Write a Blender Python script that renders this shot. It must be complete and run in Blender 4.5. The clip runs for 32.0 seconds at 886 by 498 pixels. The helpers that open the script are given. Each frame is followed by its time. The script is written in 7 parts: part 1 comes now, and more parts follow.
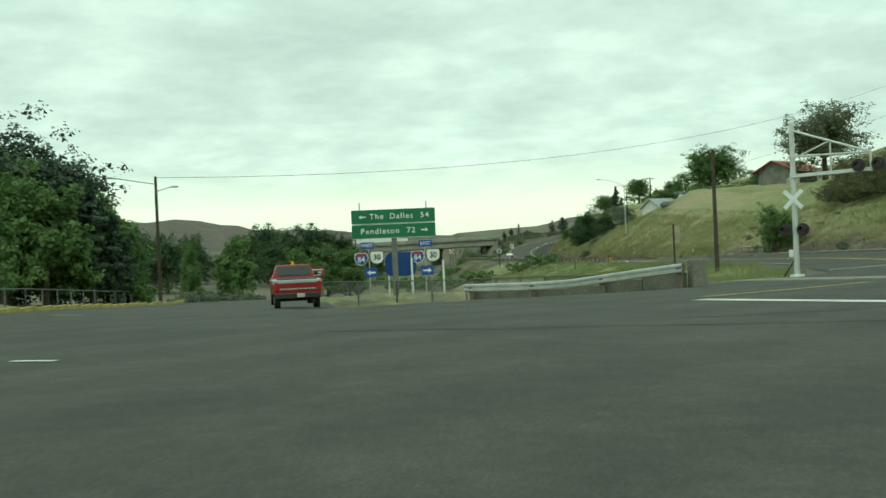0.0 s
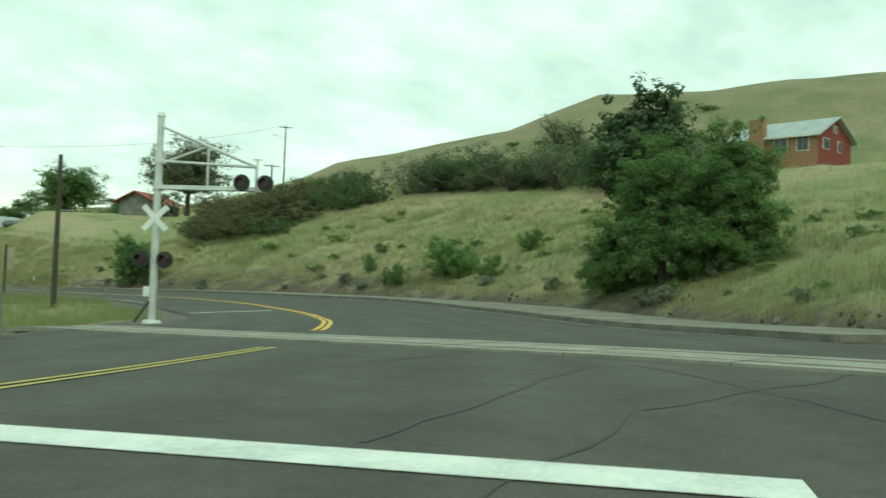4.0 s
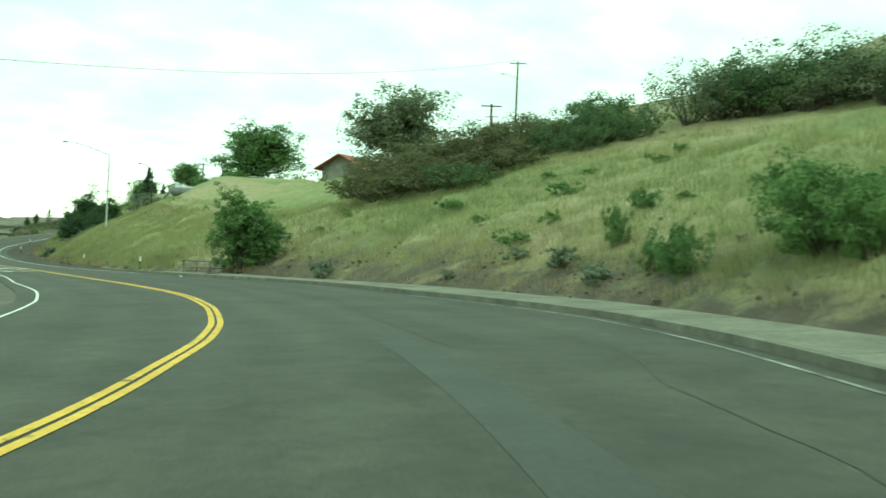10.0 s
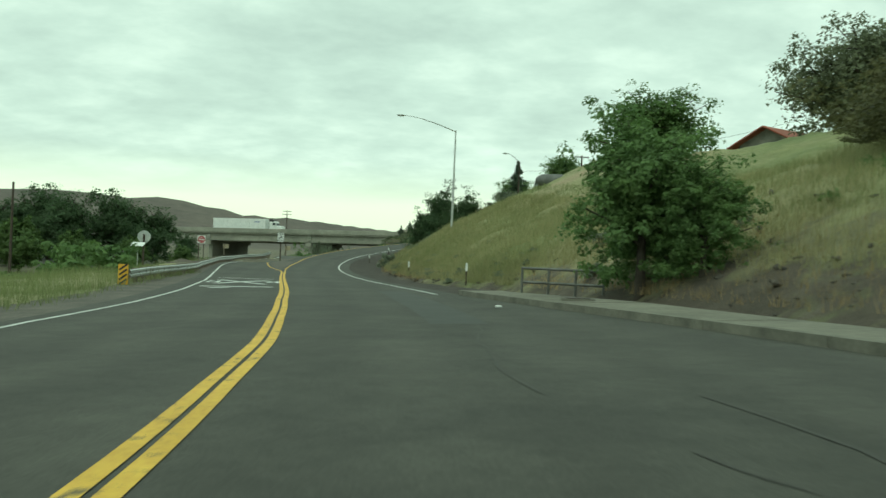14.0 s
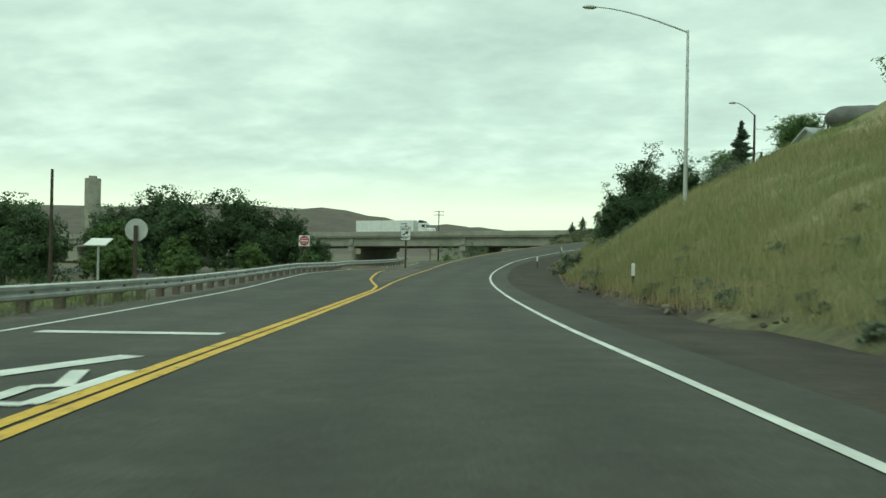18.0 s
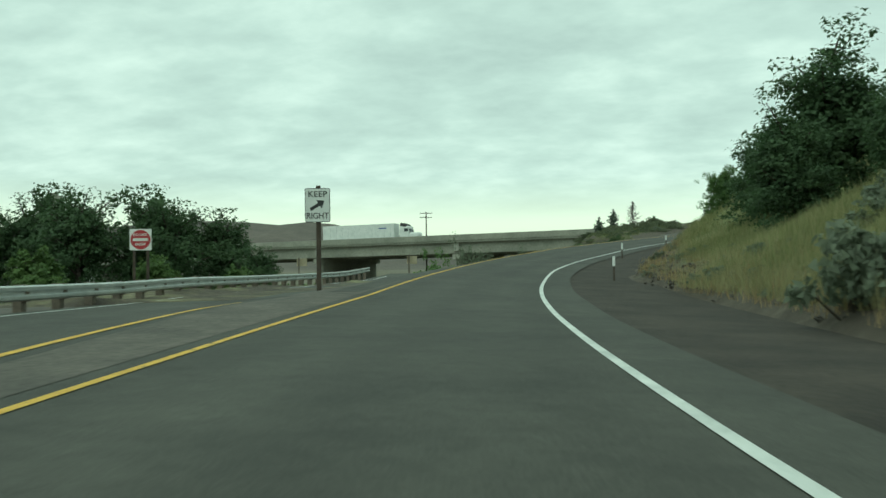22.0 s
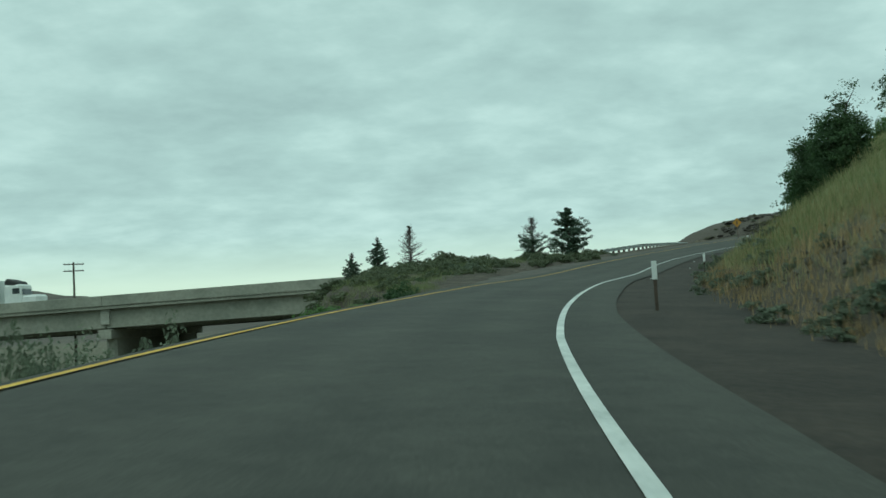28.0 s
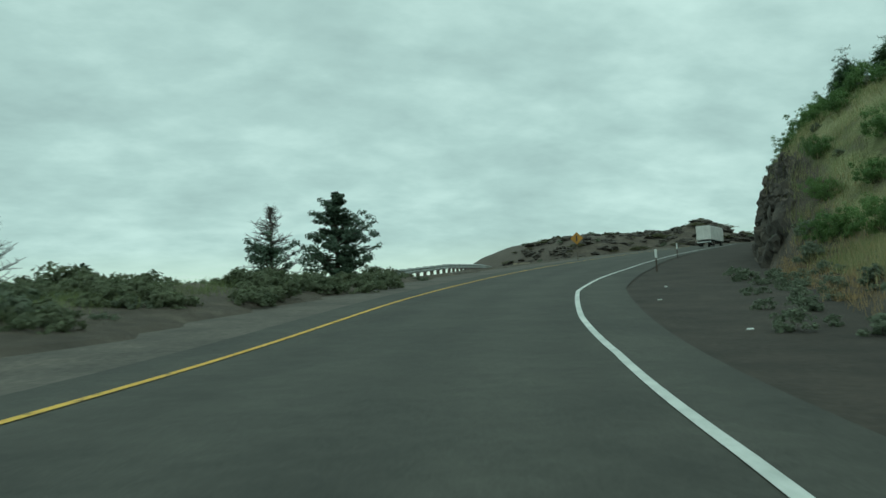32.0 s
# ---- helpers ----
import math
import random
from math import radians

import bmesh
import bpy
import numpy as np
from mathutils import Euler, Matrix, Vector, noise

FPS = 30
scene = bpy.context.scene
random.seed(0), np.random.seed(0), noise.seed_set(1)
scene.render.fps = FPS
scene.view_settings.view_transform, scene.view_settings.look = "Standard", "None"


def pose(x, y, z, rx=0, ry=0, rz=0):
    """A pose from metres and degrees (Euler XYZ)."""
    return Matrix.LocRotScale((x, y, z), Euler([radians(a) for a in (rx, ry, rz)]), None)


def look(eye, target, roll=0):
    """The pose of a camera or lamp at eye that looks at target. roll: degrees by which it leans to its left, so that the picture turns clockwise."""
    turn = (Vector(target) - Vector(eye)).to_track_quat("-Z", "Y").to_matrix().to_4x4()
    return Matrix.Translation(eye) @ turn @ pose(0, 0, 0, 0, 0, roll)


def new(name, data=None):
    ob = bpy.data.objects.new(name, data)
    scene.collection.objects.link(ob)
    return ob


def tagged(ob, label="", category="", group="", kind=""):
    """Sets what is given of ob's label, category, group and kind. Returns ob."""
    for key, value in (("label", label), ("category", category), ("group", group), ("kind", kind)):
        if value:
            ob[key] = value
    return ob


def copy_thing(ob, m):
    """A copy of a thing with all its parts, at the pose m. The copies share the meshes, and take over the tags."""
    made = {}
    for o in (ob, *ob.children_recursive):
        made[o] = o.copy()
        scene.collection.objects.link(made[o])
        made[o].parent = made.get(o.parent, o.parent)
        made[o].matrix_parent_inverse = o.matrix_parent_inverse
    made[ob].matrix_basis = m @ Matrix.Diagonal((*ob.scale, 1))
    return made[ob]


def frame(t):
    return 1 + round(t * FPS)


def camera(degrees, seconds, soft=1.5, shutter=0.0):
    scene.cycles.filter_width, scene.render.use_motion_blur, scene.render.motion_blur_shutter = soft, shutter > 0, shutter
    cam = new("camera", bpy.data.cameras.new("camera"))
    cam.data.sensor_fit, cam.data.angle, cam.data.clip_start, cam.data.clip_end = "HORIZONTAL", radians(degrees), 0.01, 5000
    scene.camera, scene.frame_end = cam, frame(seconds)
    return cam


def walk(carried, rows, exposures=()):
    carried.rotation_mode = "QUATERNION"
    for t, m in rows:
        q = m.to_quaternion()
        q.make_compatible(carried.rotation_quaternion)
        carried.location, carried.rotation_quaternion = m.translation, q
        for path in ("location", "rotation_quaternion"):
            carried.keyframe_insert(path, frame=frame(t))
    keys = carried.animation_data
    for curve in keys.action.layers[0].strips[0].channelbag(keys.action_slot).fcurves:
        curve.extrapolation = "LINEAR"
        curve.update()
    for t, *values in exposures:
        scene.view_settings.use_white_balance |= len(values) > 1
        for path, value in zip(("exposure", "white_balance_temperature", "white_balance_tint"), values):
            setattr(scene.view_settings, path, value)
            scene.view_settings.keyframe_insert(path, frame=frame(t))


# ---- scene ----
cam = camera(52.9, 32.0, soft=1.5, shutter=0.35)
# seconds, place, yaw, pitch and roll of the car's camera
ROWS = (
    (0.0, 0.00, 0.00, 1.35, -5.31, -0.06, -2.45),
    (0.5, 0.19, 1.26, 1.33, -7.18, 0.09, -2.14),
    (1.0, 0.46, 2.62, 1.31, -9.83, 0.31, -1.78),
    (1.5, 0.87, 4.05, 1.28, -13.72, 0.49, -1.14),
    (2.0, 1.45, 5.47, 1.25, -18.91, 0.77, -0.40),
    (2.5, 2.17, 6.84, 1.23, -25.05, 1.06, 0.50),
    (3.0, 3.07, 8.11, 1.20, -32.13, 1.39, 1.11),
    (3.5, 4.09, 9.27, 1.18, -39.07, 1.77, 1.55),
    (4.0, 5.20, 10.35, 1.16, -44.95, 2.03, 2.13),
    (4.5, 6.46, 11.39, 1.15, -49.52, 2.19, 2.43),
    (5.0, 7.89, 12.51, 1.15, -52.26, 2.35, 2.52),
    (5.5, 9.53, 13.81, 1.15, -52.61, 2.54, 2.49),
    (6.0, 11.40, 15.39, 1.16, -51.31, 2.67, 2.44),
    (6.5, 13.52, 17.32, 1.17, -49.42, 2.61, 2.35),
    (7.0, 15.89, 19.59, 1.18, -47.53, 2.13, 2.16),
    (7.5, 18.45, 22.22, 1.18, -45.00, 1.50, 1.92),
    (8.0, 21.13, 25.20, 1.17, -42.51, 1.00, 1.72),
    (8.5, 23.85, 28.48, 1.15, -39.64, 0.77, 1.55),
    (9.0, 26.48, 32.03, 1.11, -36.13, 0.65, 1.52),
    (9.5, 28.93, 35.83, 1.05, -32.12, 0.51, 1.92),
    (10.0, 31.12, 39.80, 0.98, -28.10, 0.38, 2.48),
    (10.5, 33.00, 43.84, 0.90, -23.77, 0.15, 3.10),
    (11.0, 34.54, 47.88, 0.82, -19.57, 0.06, 3.17),
    (11.5, 35.77, 51.84, 0.73, -15.56, -0.00, 2.77),
    (12.0, 36.75, 55.73, 0.64, -12.26, 0.05, 2.51),
    (12.5, 37.58, 59.59, 0.54, -10.19, 0.06, 2.42),
    (13.0, 38.29, 63.48, 0.45, -8.18, 0.06, 2.35),
    (13.5, 38.84, 67.41, 0.36, -6.02, 0.15, 2.43),
    (14.0, 39.22, 71.37, 0.28, -3.84, 0.23, 2.47),
    (14.5, 39.44, 75.31, 0.20, -1.56, 0.28, 2.43),
    (15.0, 39.55, 79.22, 0.12, 0.38, 0.18, 2.36),
    (15.5, 39.54, 83.08, 0.05, 1.97, 0.26, 2.36),
    (16.0, 39.45, 86.95, -0.01, 2.92, 0.35, 2.28),
    (16.5, 39.30, 90.87, -0.06, 3.90, 0.42, 2.18),
    (17.0, 39.06, 94.90, -0.11, 5.15, 0.42, 2.02),
    (17.5, 38.72, 99.06, -0.16, 6.22, 0.37, 1.70),
    (18.0, 38.34, 103.39, -0.21, 6.59, 0.25, 1.04),
    (18.5, 37.92, 107.88, -0.28, 6.95, 0.25, 0.79),
    (19.0, 37.47, 112.49, -0.35, 7.20, 0.34, 0.25),
    (19.5, 37.00, 117.17, -0.43, 7.41, 0.44, 0.11),
    (20.0, 36.51, 121.87, -0.50, 7.33, 0.63, 0.16),
    (20.5, 36.05, 126.60, -0.56, 7.03, 0.79, -0.06),
    (21.0, 35.60, 131.32, -0.61, 6.78, 0.81, -0.15),
    (21.5, 35.17, 136.02, -0.64, 6.46, 0.87, -0.29),
    (22.0, 34.76, 140.71, -0.65, 6.14, 1.07, -0.70),
    (22.5, 34.40, 145.39, -0.64, 5.69, 1.26, -0.95),
    (23.0, 34.11, 150.06, -0.63, 4.82, 1.43, -1.34),
    (23.5, 33.90, 154.72, -0.59, 3.73, 1.57, -1.67),
    (24.0, 33.79, 159.38, -0.53, 2.45, 1.87, -2.18),
    (24.5, 33.78, 164.04, -0.46, 1.06, 2.16, -2.70),
    (25.0, 33.90, 168.69, -0.36, -0.52, 2.37, -3.11),
    (25.5, 34.15, 173.32, -0.22, -2.31, 2.61, -3.22),
    (26.0, 34.53, 177.94, -0.07, -4.01, 2.92, -3.21),
    (26.5, 35.04, 182.52, 0.10, -5.69, 3.26, -3.23),
    (27.0, 35.68, 187.08, 0.28, -7.40, 3.60, -3.32),
    (27.5, 36.44, 191.58, 0.49, -9.10, 3.93, -3.43),
    (28.0, 37.32, 196.04, 0.70, -10.71, 4.23, -3.37),
    (28.5, 38.32, 200.46, 0.93, -12.34, 4.39, -3.48),
    (29.0, 39.45, 204.83, 1.17, -14.00, 4.53, -3.49),
    (29.5, 40.68, 209.14, 1.40, -15.47, 4.66, -3.26),
    (30.0, 42.02, 213.38, 1.66, -17.14, 4.77, -2.90),
    (30.5, 43.48, 217.51, 1.90, -19.07, 4.82, -2.76),
    (31.0, 45.06, 221.50, 2.15, -21.20, 4.88, -2.44),
    (31.5, 46.75, 225.33, 2.39, -23.44, 4.93, -2.68),
    (32.0, 48.54, 229.01, 2.63, -25.52, 5.00, -2.94),
)
walk(cam, [(t, pose(x, y, z, 0, 0, yaw) @ pose(0, 0, 0, 90 + pitch) @ pose(0, 0, 0, 0, 0, roll)) for t, x, y, z, yaw, pitch, roll in ROWS],
     exposures=[(0, 0.03, 6500, -8), (2, -0.12, 6500, -8), (3, 0.0, 6500, -8), (4, 0.28, 6500, -12), (6.5, 0.66, 6500, -22), (7.2, 0.8, 6500, -28), (9.5, 0.76, 6500, -28), (11, 0.42, 6500, -18), (13, 0.07, 6500, -11), (15, -0.03, 6500, -9), (18, -0.02, 6450, -9), (23, -0.16, 6080, -9), (25.5, -0.31, 5820, -9), (28, -0.43, 5700, -9), (32, -0.43, 5750, -9)])

# ---- light: a bright, closed sky ----
SUN_UP, SUN_TURN = radians(52), radians(205)


def make_world():
    world = bpy.data.worlds.new("overcast_sky")
    scene.world = world
    world.use_nodes = True
    tree = world.node_tree
    tree.nodes.clear()
    n = tree.nodes.new
    out, bg = n("ShaderNodeOutputWorld"), n("ShaderNodeBackground")
    sky = n("ShaderNodeTexSky")
    sky.sky_type, sky.sun_disc, sky.sun_elevation, sky.sun_rotation = "NISHITA", False, SUN_UP, SUN_TURN
    co, sep = n("ShaderNodeTexCoord"), n("ShaderNodeSeparateXYZ")
    tree.links.new(co.outputs["Generated"], sep.inputs[0])
    # the cloud layer is a plane overhead: bands draw together towards the horizon
    up = n("ShaderNodeMath")
    up.operation, up.inputs[1].default_value = "MAXIMUM", 0.0
    add = n("ShaderNodeMath")
    add.operation, add.inputs[1].default_value = "ADD", 0.26
    tree.links.new(sep.outputs["Z"], up.inputs[0])
    tree.links.new(up.outputs[0], add.inputs[0])
    flat = n("ShaderNodeVectorMath")
    flat.operation = "DIVIDE"
    rep = n("ShaderNodeCombineXYZ")
    for i in range(3):
        tree.links.new(add.outputs[0], rep.inputs[i])
    tree.links.new(co.outputs["Generated"], flat.inputs[0])
    tree.links.new(rep.outputs[0], flat.inputs[1])
    turn = n("ShaderNodeMapping")
    turn.inputs["Scale"].default_value = (1.0, 1.25, 0.3)
    turn.inputs["Rotation"].default_value = (0, 0, radians(12))
    tree.links.new(flat.outputs[0], turn.inputs["Vector"])
    clouds = []
    for scale, detail, rough in ((1.9, 6.0, 0.54), (5.6, 6.0, 0.54)):
        tex = n("ShaderNodeTexNoise")
        tex.inputs["Scale"].default_value, tex.inputs["Detail"].default_value, tex.inputs["Roughness"].default_value = scale, detail, rough
        tex.inputs["Distortion"].default_value = 0.1
        tree.links.new(turn.outputs[0], tex.inputs["Vector"])
        clouds.append(tex)
    mix = n("ShaderNodeMix")
    mix.data_type, mix.inputs[0].default_value = "FLOAT", 0.44
    tree.links.new(clouds[0].outputs["Fac"], mix.inputs[2])
    tree.links.new(clouds[1].outputs["Fac"], mix.inputs[3])
    ramp = n("ShaderNodeValToRGB")
    ramp.color_ramp.elements[0].position, ramp.color_ramp.elements[0].color = 0.34, (0.50, 0.60, 0.55, 1)
    ramp.color_ramp.elements[1].position, ramp.color_ramp.elements[1].color = 0.66, (0.82, 0.94, 0.85, 1)
    mid = ramp.color_ramp.elements.new(0.5)
    mid.color = (0.63, 0.75, 0.68, 1)
    tree.links.new(mix.outputs[0], ramp.inputs[0])
    # clear gap low over the far hills
    low = n("ShaderNodeValToRGB")
    low.color_ramp.elements[0].position, low.color_ramp.elements[0].color = 0.0, (0.84, 0.92, 0.71, 1)
    low.color_ramp.elements[1].position, low.color_ramp.elements[1].color = 0.11, (0.74, 0.86, 0.73, 1)
    rim = low.color_ramp.elements.new(0.05)
    rim.color = (0.92, 1.0, 0.79, 1)
    fade = n("ShaderNodeValToRGB")
    fade.color_ramp.elements[0].position, fade.color_ramp.elements[0].color = 0.045, (1, 1, 1, 1)
    fade.color_ramp.elements[1].position, fade.color_ramp.elements[1].color = 0.1, (0, 0, 0, 1)
    tree.links.new(up.outputs[0], low.inputs[0])
    tree.links.new(up.outputs[0], fade.inputs[0])
    blend = n("ShaderNodeMix")
    blend.data_type = "RGBA"
    tree.links.new(fade.outputs[0], blend.inputs["Factor"])
    tree.links.new(ramp.outputs[0], blend.inputs[6])
    tree.links.new(low.outputs[0], blend.inputs[7])
    # the sky above the cloud only tints it a little
    both = n("ShaderNodeMix")
    both.data_type = "RGBA"
    both.inputs["Factor"].default_value = 0.93
    dim = n("ShaderNodeVectorMath")
    dim.operation, dim.inputs[3].default_value = "SCALE", 0.12
    tree.links.new(sky.outputs[0], dim.inputs[0])
    tree.links.new(dim.outputs[0], both.inputs[6])
    tree.links.new(blend.outputs[2], both.inputs[7])
    tree.links.new(both.outputs[2], bg.inputs["Color"])
    bg.inputs["Strength"].default_value = 1.15
    tree.links.new(bg.outputs[0], out.inputs["Surface"])


make_world()
sun = new("sun", bpy.data.lights.new("sun", "SUN"))
sun.data.energy, sun.data.angle, sun.data.color = 0.7, radians(35), (1.0, 0.97, 0.88)
sun.matrix_world = look((0, 0, 0), (-math.sin(SUN_TURN) * math.cos(SUN_UP), -math.cos(SUN_TURN) * math.cos(SUN_UP), -math.sin(SUN_UP)))


# ---- materials ----
def material(name, low, high, rough=0.85, metal=0.0, scale=4.0, fine=0.0, bump=0.0, third=None, at_object=False, island=0.0, thin=0.0):
    """A surface whose colour wanders between two or three tones at two scales, with fine relief."""
    mat = bpy.data.materials.new(name)
    mat.use_nodes = True
    tree = mat.node_tree
    n, link = tree.nodes.new, tree.links.new
    bsdf = tree.nodes["Principled BSDF"]
    co = n("ShaderNodeTexCoord") if at_object else n("ShaderNodeNewGeometry")
    where = co.outputs["Object"] if at_object else co.outputs["Position"]
    big = n("ShaderNodeTexNoise")
    big.inputs["Scale"].default_value, big.inputs["Detail"].default_value, big.inputs["Roughness"].default_value = scale, 6, 0.6
    link(where, big.inputs["Vector"])
    ramp = n("ShaderNodeValToRGB")
    ramp.color_ramp.elements[0].position, ramp.color_ramp.elements[0].color = 0.33, (*low, 1)
    ramp.color_ramp.elements[1].position, ramp.color_ramp.elements[1].color = 0.67, (*high, 1)
    if third:
        ramp.color_ramp.elements.new(0.5).color = (*third, 1)
    link(big.outputs["Fac"], ramp.inputs[0])
    colour = ramp.outputs[0]
    if fine or bump:
        small = n("ShaderNodeTexNoise")
        small.inputs["Scale"].default_value, small.inputs["Detail"].default_value = scale * 14, 4
        link(where, small.inputs["Vector"])
    if fine:
        grain = n("ShaderNodeMix")
        grain.data_type, grain.blend_type = "RGBA", "OVERLAY"
        grain.inputs["Factor"].default_value = fine
        link(colour, grain.inputs[6])
        link(small.outputs["Fac"], grain.inputs[7])
        colour = grain.outputs[2]
    if island:
        geo = n("ShaderNodeNewGeometry")
        shift = n("ShaderNodeMapRange")
        shift.inputs[3].default_value, shift.inputs[4].default_value = 1 - island, 1 + island
        link(geo.outputs["Random Per Island"], shift.inputs[0])
        vary = n("ShaderNodeHueSaturation")
        link(shift.outputs[0], vary.inputs["Value"])
        link(colour, vary.inputs["Color"])
        colour = vary.outputs[0]
    link(colour, bsdf.inputs["Base Color"])
    bsdf.inputs["Roughness"].default_value, bsdf.inputs["Metallic"].default_value = rough, metal
    if bump:
        relief = n("ShaderNodeBump")
        relief.inputs["Strength"].default_value, relief.inputs["Distance"].default_value = bump, 0.02
        link(small.outputs["Fac"], relief.inputs["Height"])
        link(relief.outputs[0], bsdf.inputs["Normal"])
    if thin:
        clear = n("ShaderNodeBsdfTranslucent")
        link(colour, clear.inputs["Color"])
        mixer = n("ShaderNodeMixShader")
        mixer.inputs[0].default_value = thin
        link(bsdf.outputs[0], mixer.inputs[1])
        link(clear.outputs[0], mixer.inputs[2])
        link(mixer.outputs[0], tree.nodes["Material Output"].inputs["Surface"])
    return mat


def asphalt_material(name, low, high):
    """Asphalt with aggregate grain, patchy stains, and paler wheel tracks beside the lanes' darker middles."""
    mat = material(name, low, high, 0.88, scale=0.35, fine=0.3, bump=0.0)
    tree = mat.node_tree
    n, link = tree.nodes.new, tree.links.new
    bsdf = tree.nodes["Principled BSDF"]
    colour = bsdf.inputs["Base Color"].links[0].from_socket
    geo = n("ShaderNodeNewGeometry")

    def mixed(a, b, kind, amount):
        m = n("ShaderNodeMix")
        m.data_type, m.blend_type = "RGBA", kind
        m.inputs["Factor"].default_value = amount
        link(a, m.inputs[6])
        link(b, m.inputs[7])
        return m.outputs[2]

    grain = n("ShaderNodeTexNoise")
    grain.inputs["Scale"].default_value, grain.inputs["Detail"].default_value, grain.inputs["Roughness"].default_value = 28, 6, 0.8
    link(geo.outputs["Position"], grain.inputs["Vector"])
    stone = n("ShaderNodeTexVoronoi")
    stone.inputs["Scale"].default_value = 45
    link(geo.outputs["Position"], stone.inputs["Vector"])
    stain = n("ShaderNodeTexNoise")
    stain.inputs["Scale"].default_value, stain.inputs["Detail"].default_value, stain.inputs["Roughness"].default_value = 1.4, 7, 0.72
    link(geo.outputs["Position"], stain.inputs["Vector"])
    colour = mixed(colour, grain.outputs["Fac"], "OVERLAY", 0.55)
    colour = mixed(colour, stone.outputs["Distance"], "SOFT_LIGHT", 0.35)
    colour = mixed(colour, stain.outputs["Fac"], "OVERLAY", 0.3)
    # wheel tracks: the "across" attribute is the distance from the road's axis
    across = n("ShaderNodeAttribute")
    across.attribute_name = "across"
    wob = n("ShaderNodeTexNoise")
    wob.inputs["Scale"].default_value, wob.inputs["Detail"].default_value = 0.12, 3
    link(geo.outputs["Position"], wob.inputs["Vector"])
    shift = n("ShaderNodeMath")
    shift.operation = "ADD"
    link(across.outputs["Fac"], shift.inputs[0])
    link(wob.outputs["Fac"], shift.inputs[1])
    wave = n("ShaderNodeMath")
    wave.operation, wave.inputs[1].default_value = "MULTIPLY", 3.6
    link(shift.outputs[0], wave.inputs[0])
    sine = n("ShaderNodeMath")
    sine.operation = "SINE"
    link(wave.outputs[0], sine.inputs[0])
    span = n("ShaderNodeMapRange")
    span.inputs[1].default_value, span.inputs[2].default_value, span.inputs[3].default_value, span.inputs[4].default_value = -1, 1, 0.40, 0.60
    link(sine.outputs[0], span.inputs[0])
    colour = mixed(colour, span.outputs[0], "OVERLAY", 0.5)
    link(colour, bsdf.inputs["Base Color"])
    relief = n("ShaderNodeBump")
    relief.inputs["Strength"].default_value, relief.inputs["Distance"].default_value = 0.5, 0.01
    link(grain.outputs["Fac"], relief.inputs["Height"])
    link(relief.outputs[0], bsdf.inputs["Normal"])
    return mat


def worn(mat, under, amount, scale):
    """Paint worn through to the asphalt in small ragged spots."""
    tree = mat.node_tree
    n, link = tree.nodes.new, tree.links.new
    base = tree.nodes["Principled BSDF"].inputs["Base Color"]
    tex, cut, m = n("ShaderNodeTexNoise"), n("ShaderNodeMapRange"), n("ShaderNodeMix")
    tex.inputs["Scale"].default_value, tex.inputs["Detail"].default_value, tex.inputs["Roughness"].default_value = scale, 8, 0.78
    link(n("ShaderNodeNewGeometry").outputs["Position"], tex.inputs["Vector"])
    cut.inputs[1].default_value, cut.inputs[2].default_value = amount, amount + 0.05
    link(tex.outputs["Fac"], cut.inputs[0])
    m.data_type = "RGBA"
    link(cut.outputs[0], m.inputs["Factor"])
    link(base.links[0].from_socket, m.inputs[6])
    m.inputs[7].default_value = (*under, 1)
    link(m.outputs[2], base)
    return mat


ASPHALT = asphalt_material("asphalt", (0.043, 0.043, 0.0355), (0.066, 0.065, 0.053))
CONCRETE = material("concrete", (0.27, 0.28, 0.24), (0.40, 0.40, 0.34), 0.9, scale=0.8, fine=0.3, bump=0.2)
BRIDGE_CONCRETE = material("bridge_concrete", (0.22, 0.23, 0.19), (0.34, 0.34, 0.28), 0.9, scale=0.25, fine=0.3, bump=0.2)
WHITE_PAINT = material("white_road_paint", (0.50, 0.53, 0.50), (0.74, 0.76, 0.72), 0.7, scale=1.6, fine=0.45, bump=0.15)
YELLOW_PAINT = worn(material("yellow_road_paint", (0.56, 0.335, 0.035), (0.72, 0.455, 0.06), 0.7, scale=1.2, fine=0.45, bump=0.15), (0.12, 0.095, 0.04), 0.565, 3.6)
WORN_PAINT = material("worn_yellow_paint", (0.30, 0.26, 0.08), (0.52, 0.42, 0.12), 0.8, scale=1.5, fine=0.5)
GRAVEL = material("gravel", (0.072, 0.066, 0.055), (0.13, 0.115, 0.095), 0.95, scale=0.7, fine=0.7, bump=0.8)
SIDEWALK = material("sidewalk_concrete", (0.115, 0.11, 0.085), (0.205, 0.197, 0.155), 0.9, scale=0.55, fine=0.5, bump=0.25, third=(0.165, 0.158, 0.124))
CINDER = material("dark_cinder_gravel", (0.024, 0.019, 0.014), (0.055, 0.044, 0.033), 0.95, scale=0.8, fine=0.7, bump=0.9)
WORN_WHITE = material("worn_white_paint", (0.055, 0.055, 0.047), (0.33, 0.345, 0.31), 0.85, scale=1.1, fine=0.6)
STEEL = material("galvanised_steel", (0.42, 0.45, 0.44), (0.58, 0.60, 0.58), 0.42, 0.75, scale=2.0, fine=0.15)
TIMBER = material("weathered_timber", (0.10, 0.085, 0.065), (0.19, 0.16, 0.125), 0.9, scale=2.0, fine=0.4, bump=0.4)
DARK_TIMBER = material("dark_timber", (0.045, 0.035, 0.026), (0.085, 0.065, 0.048), 0.9, scale=2.5, fine=0.4, bump=0.4)


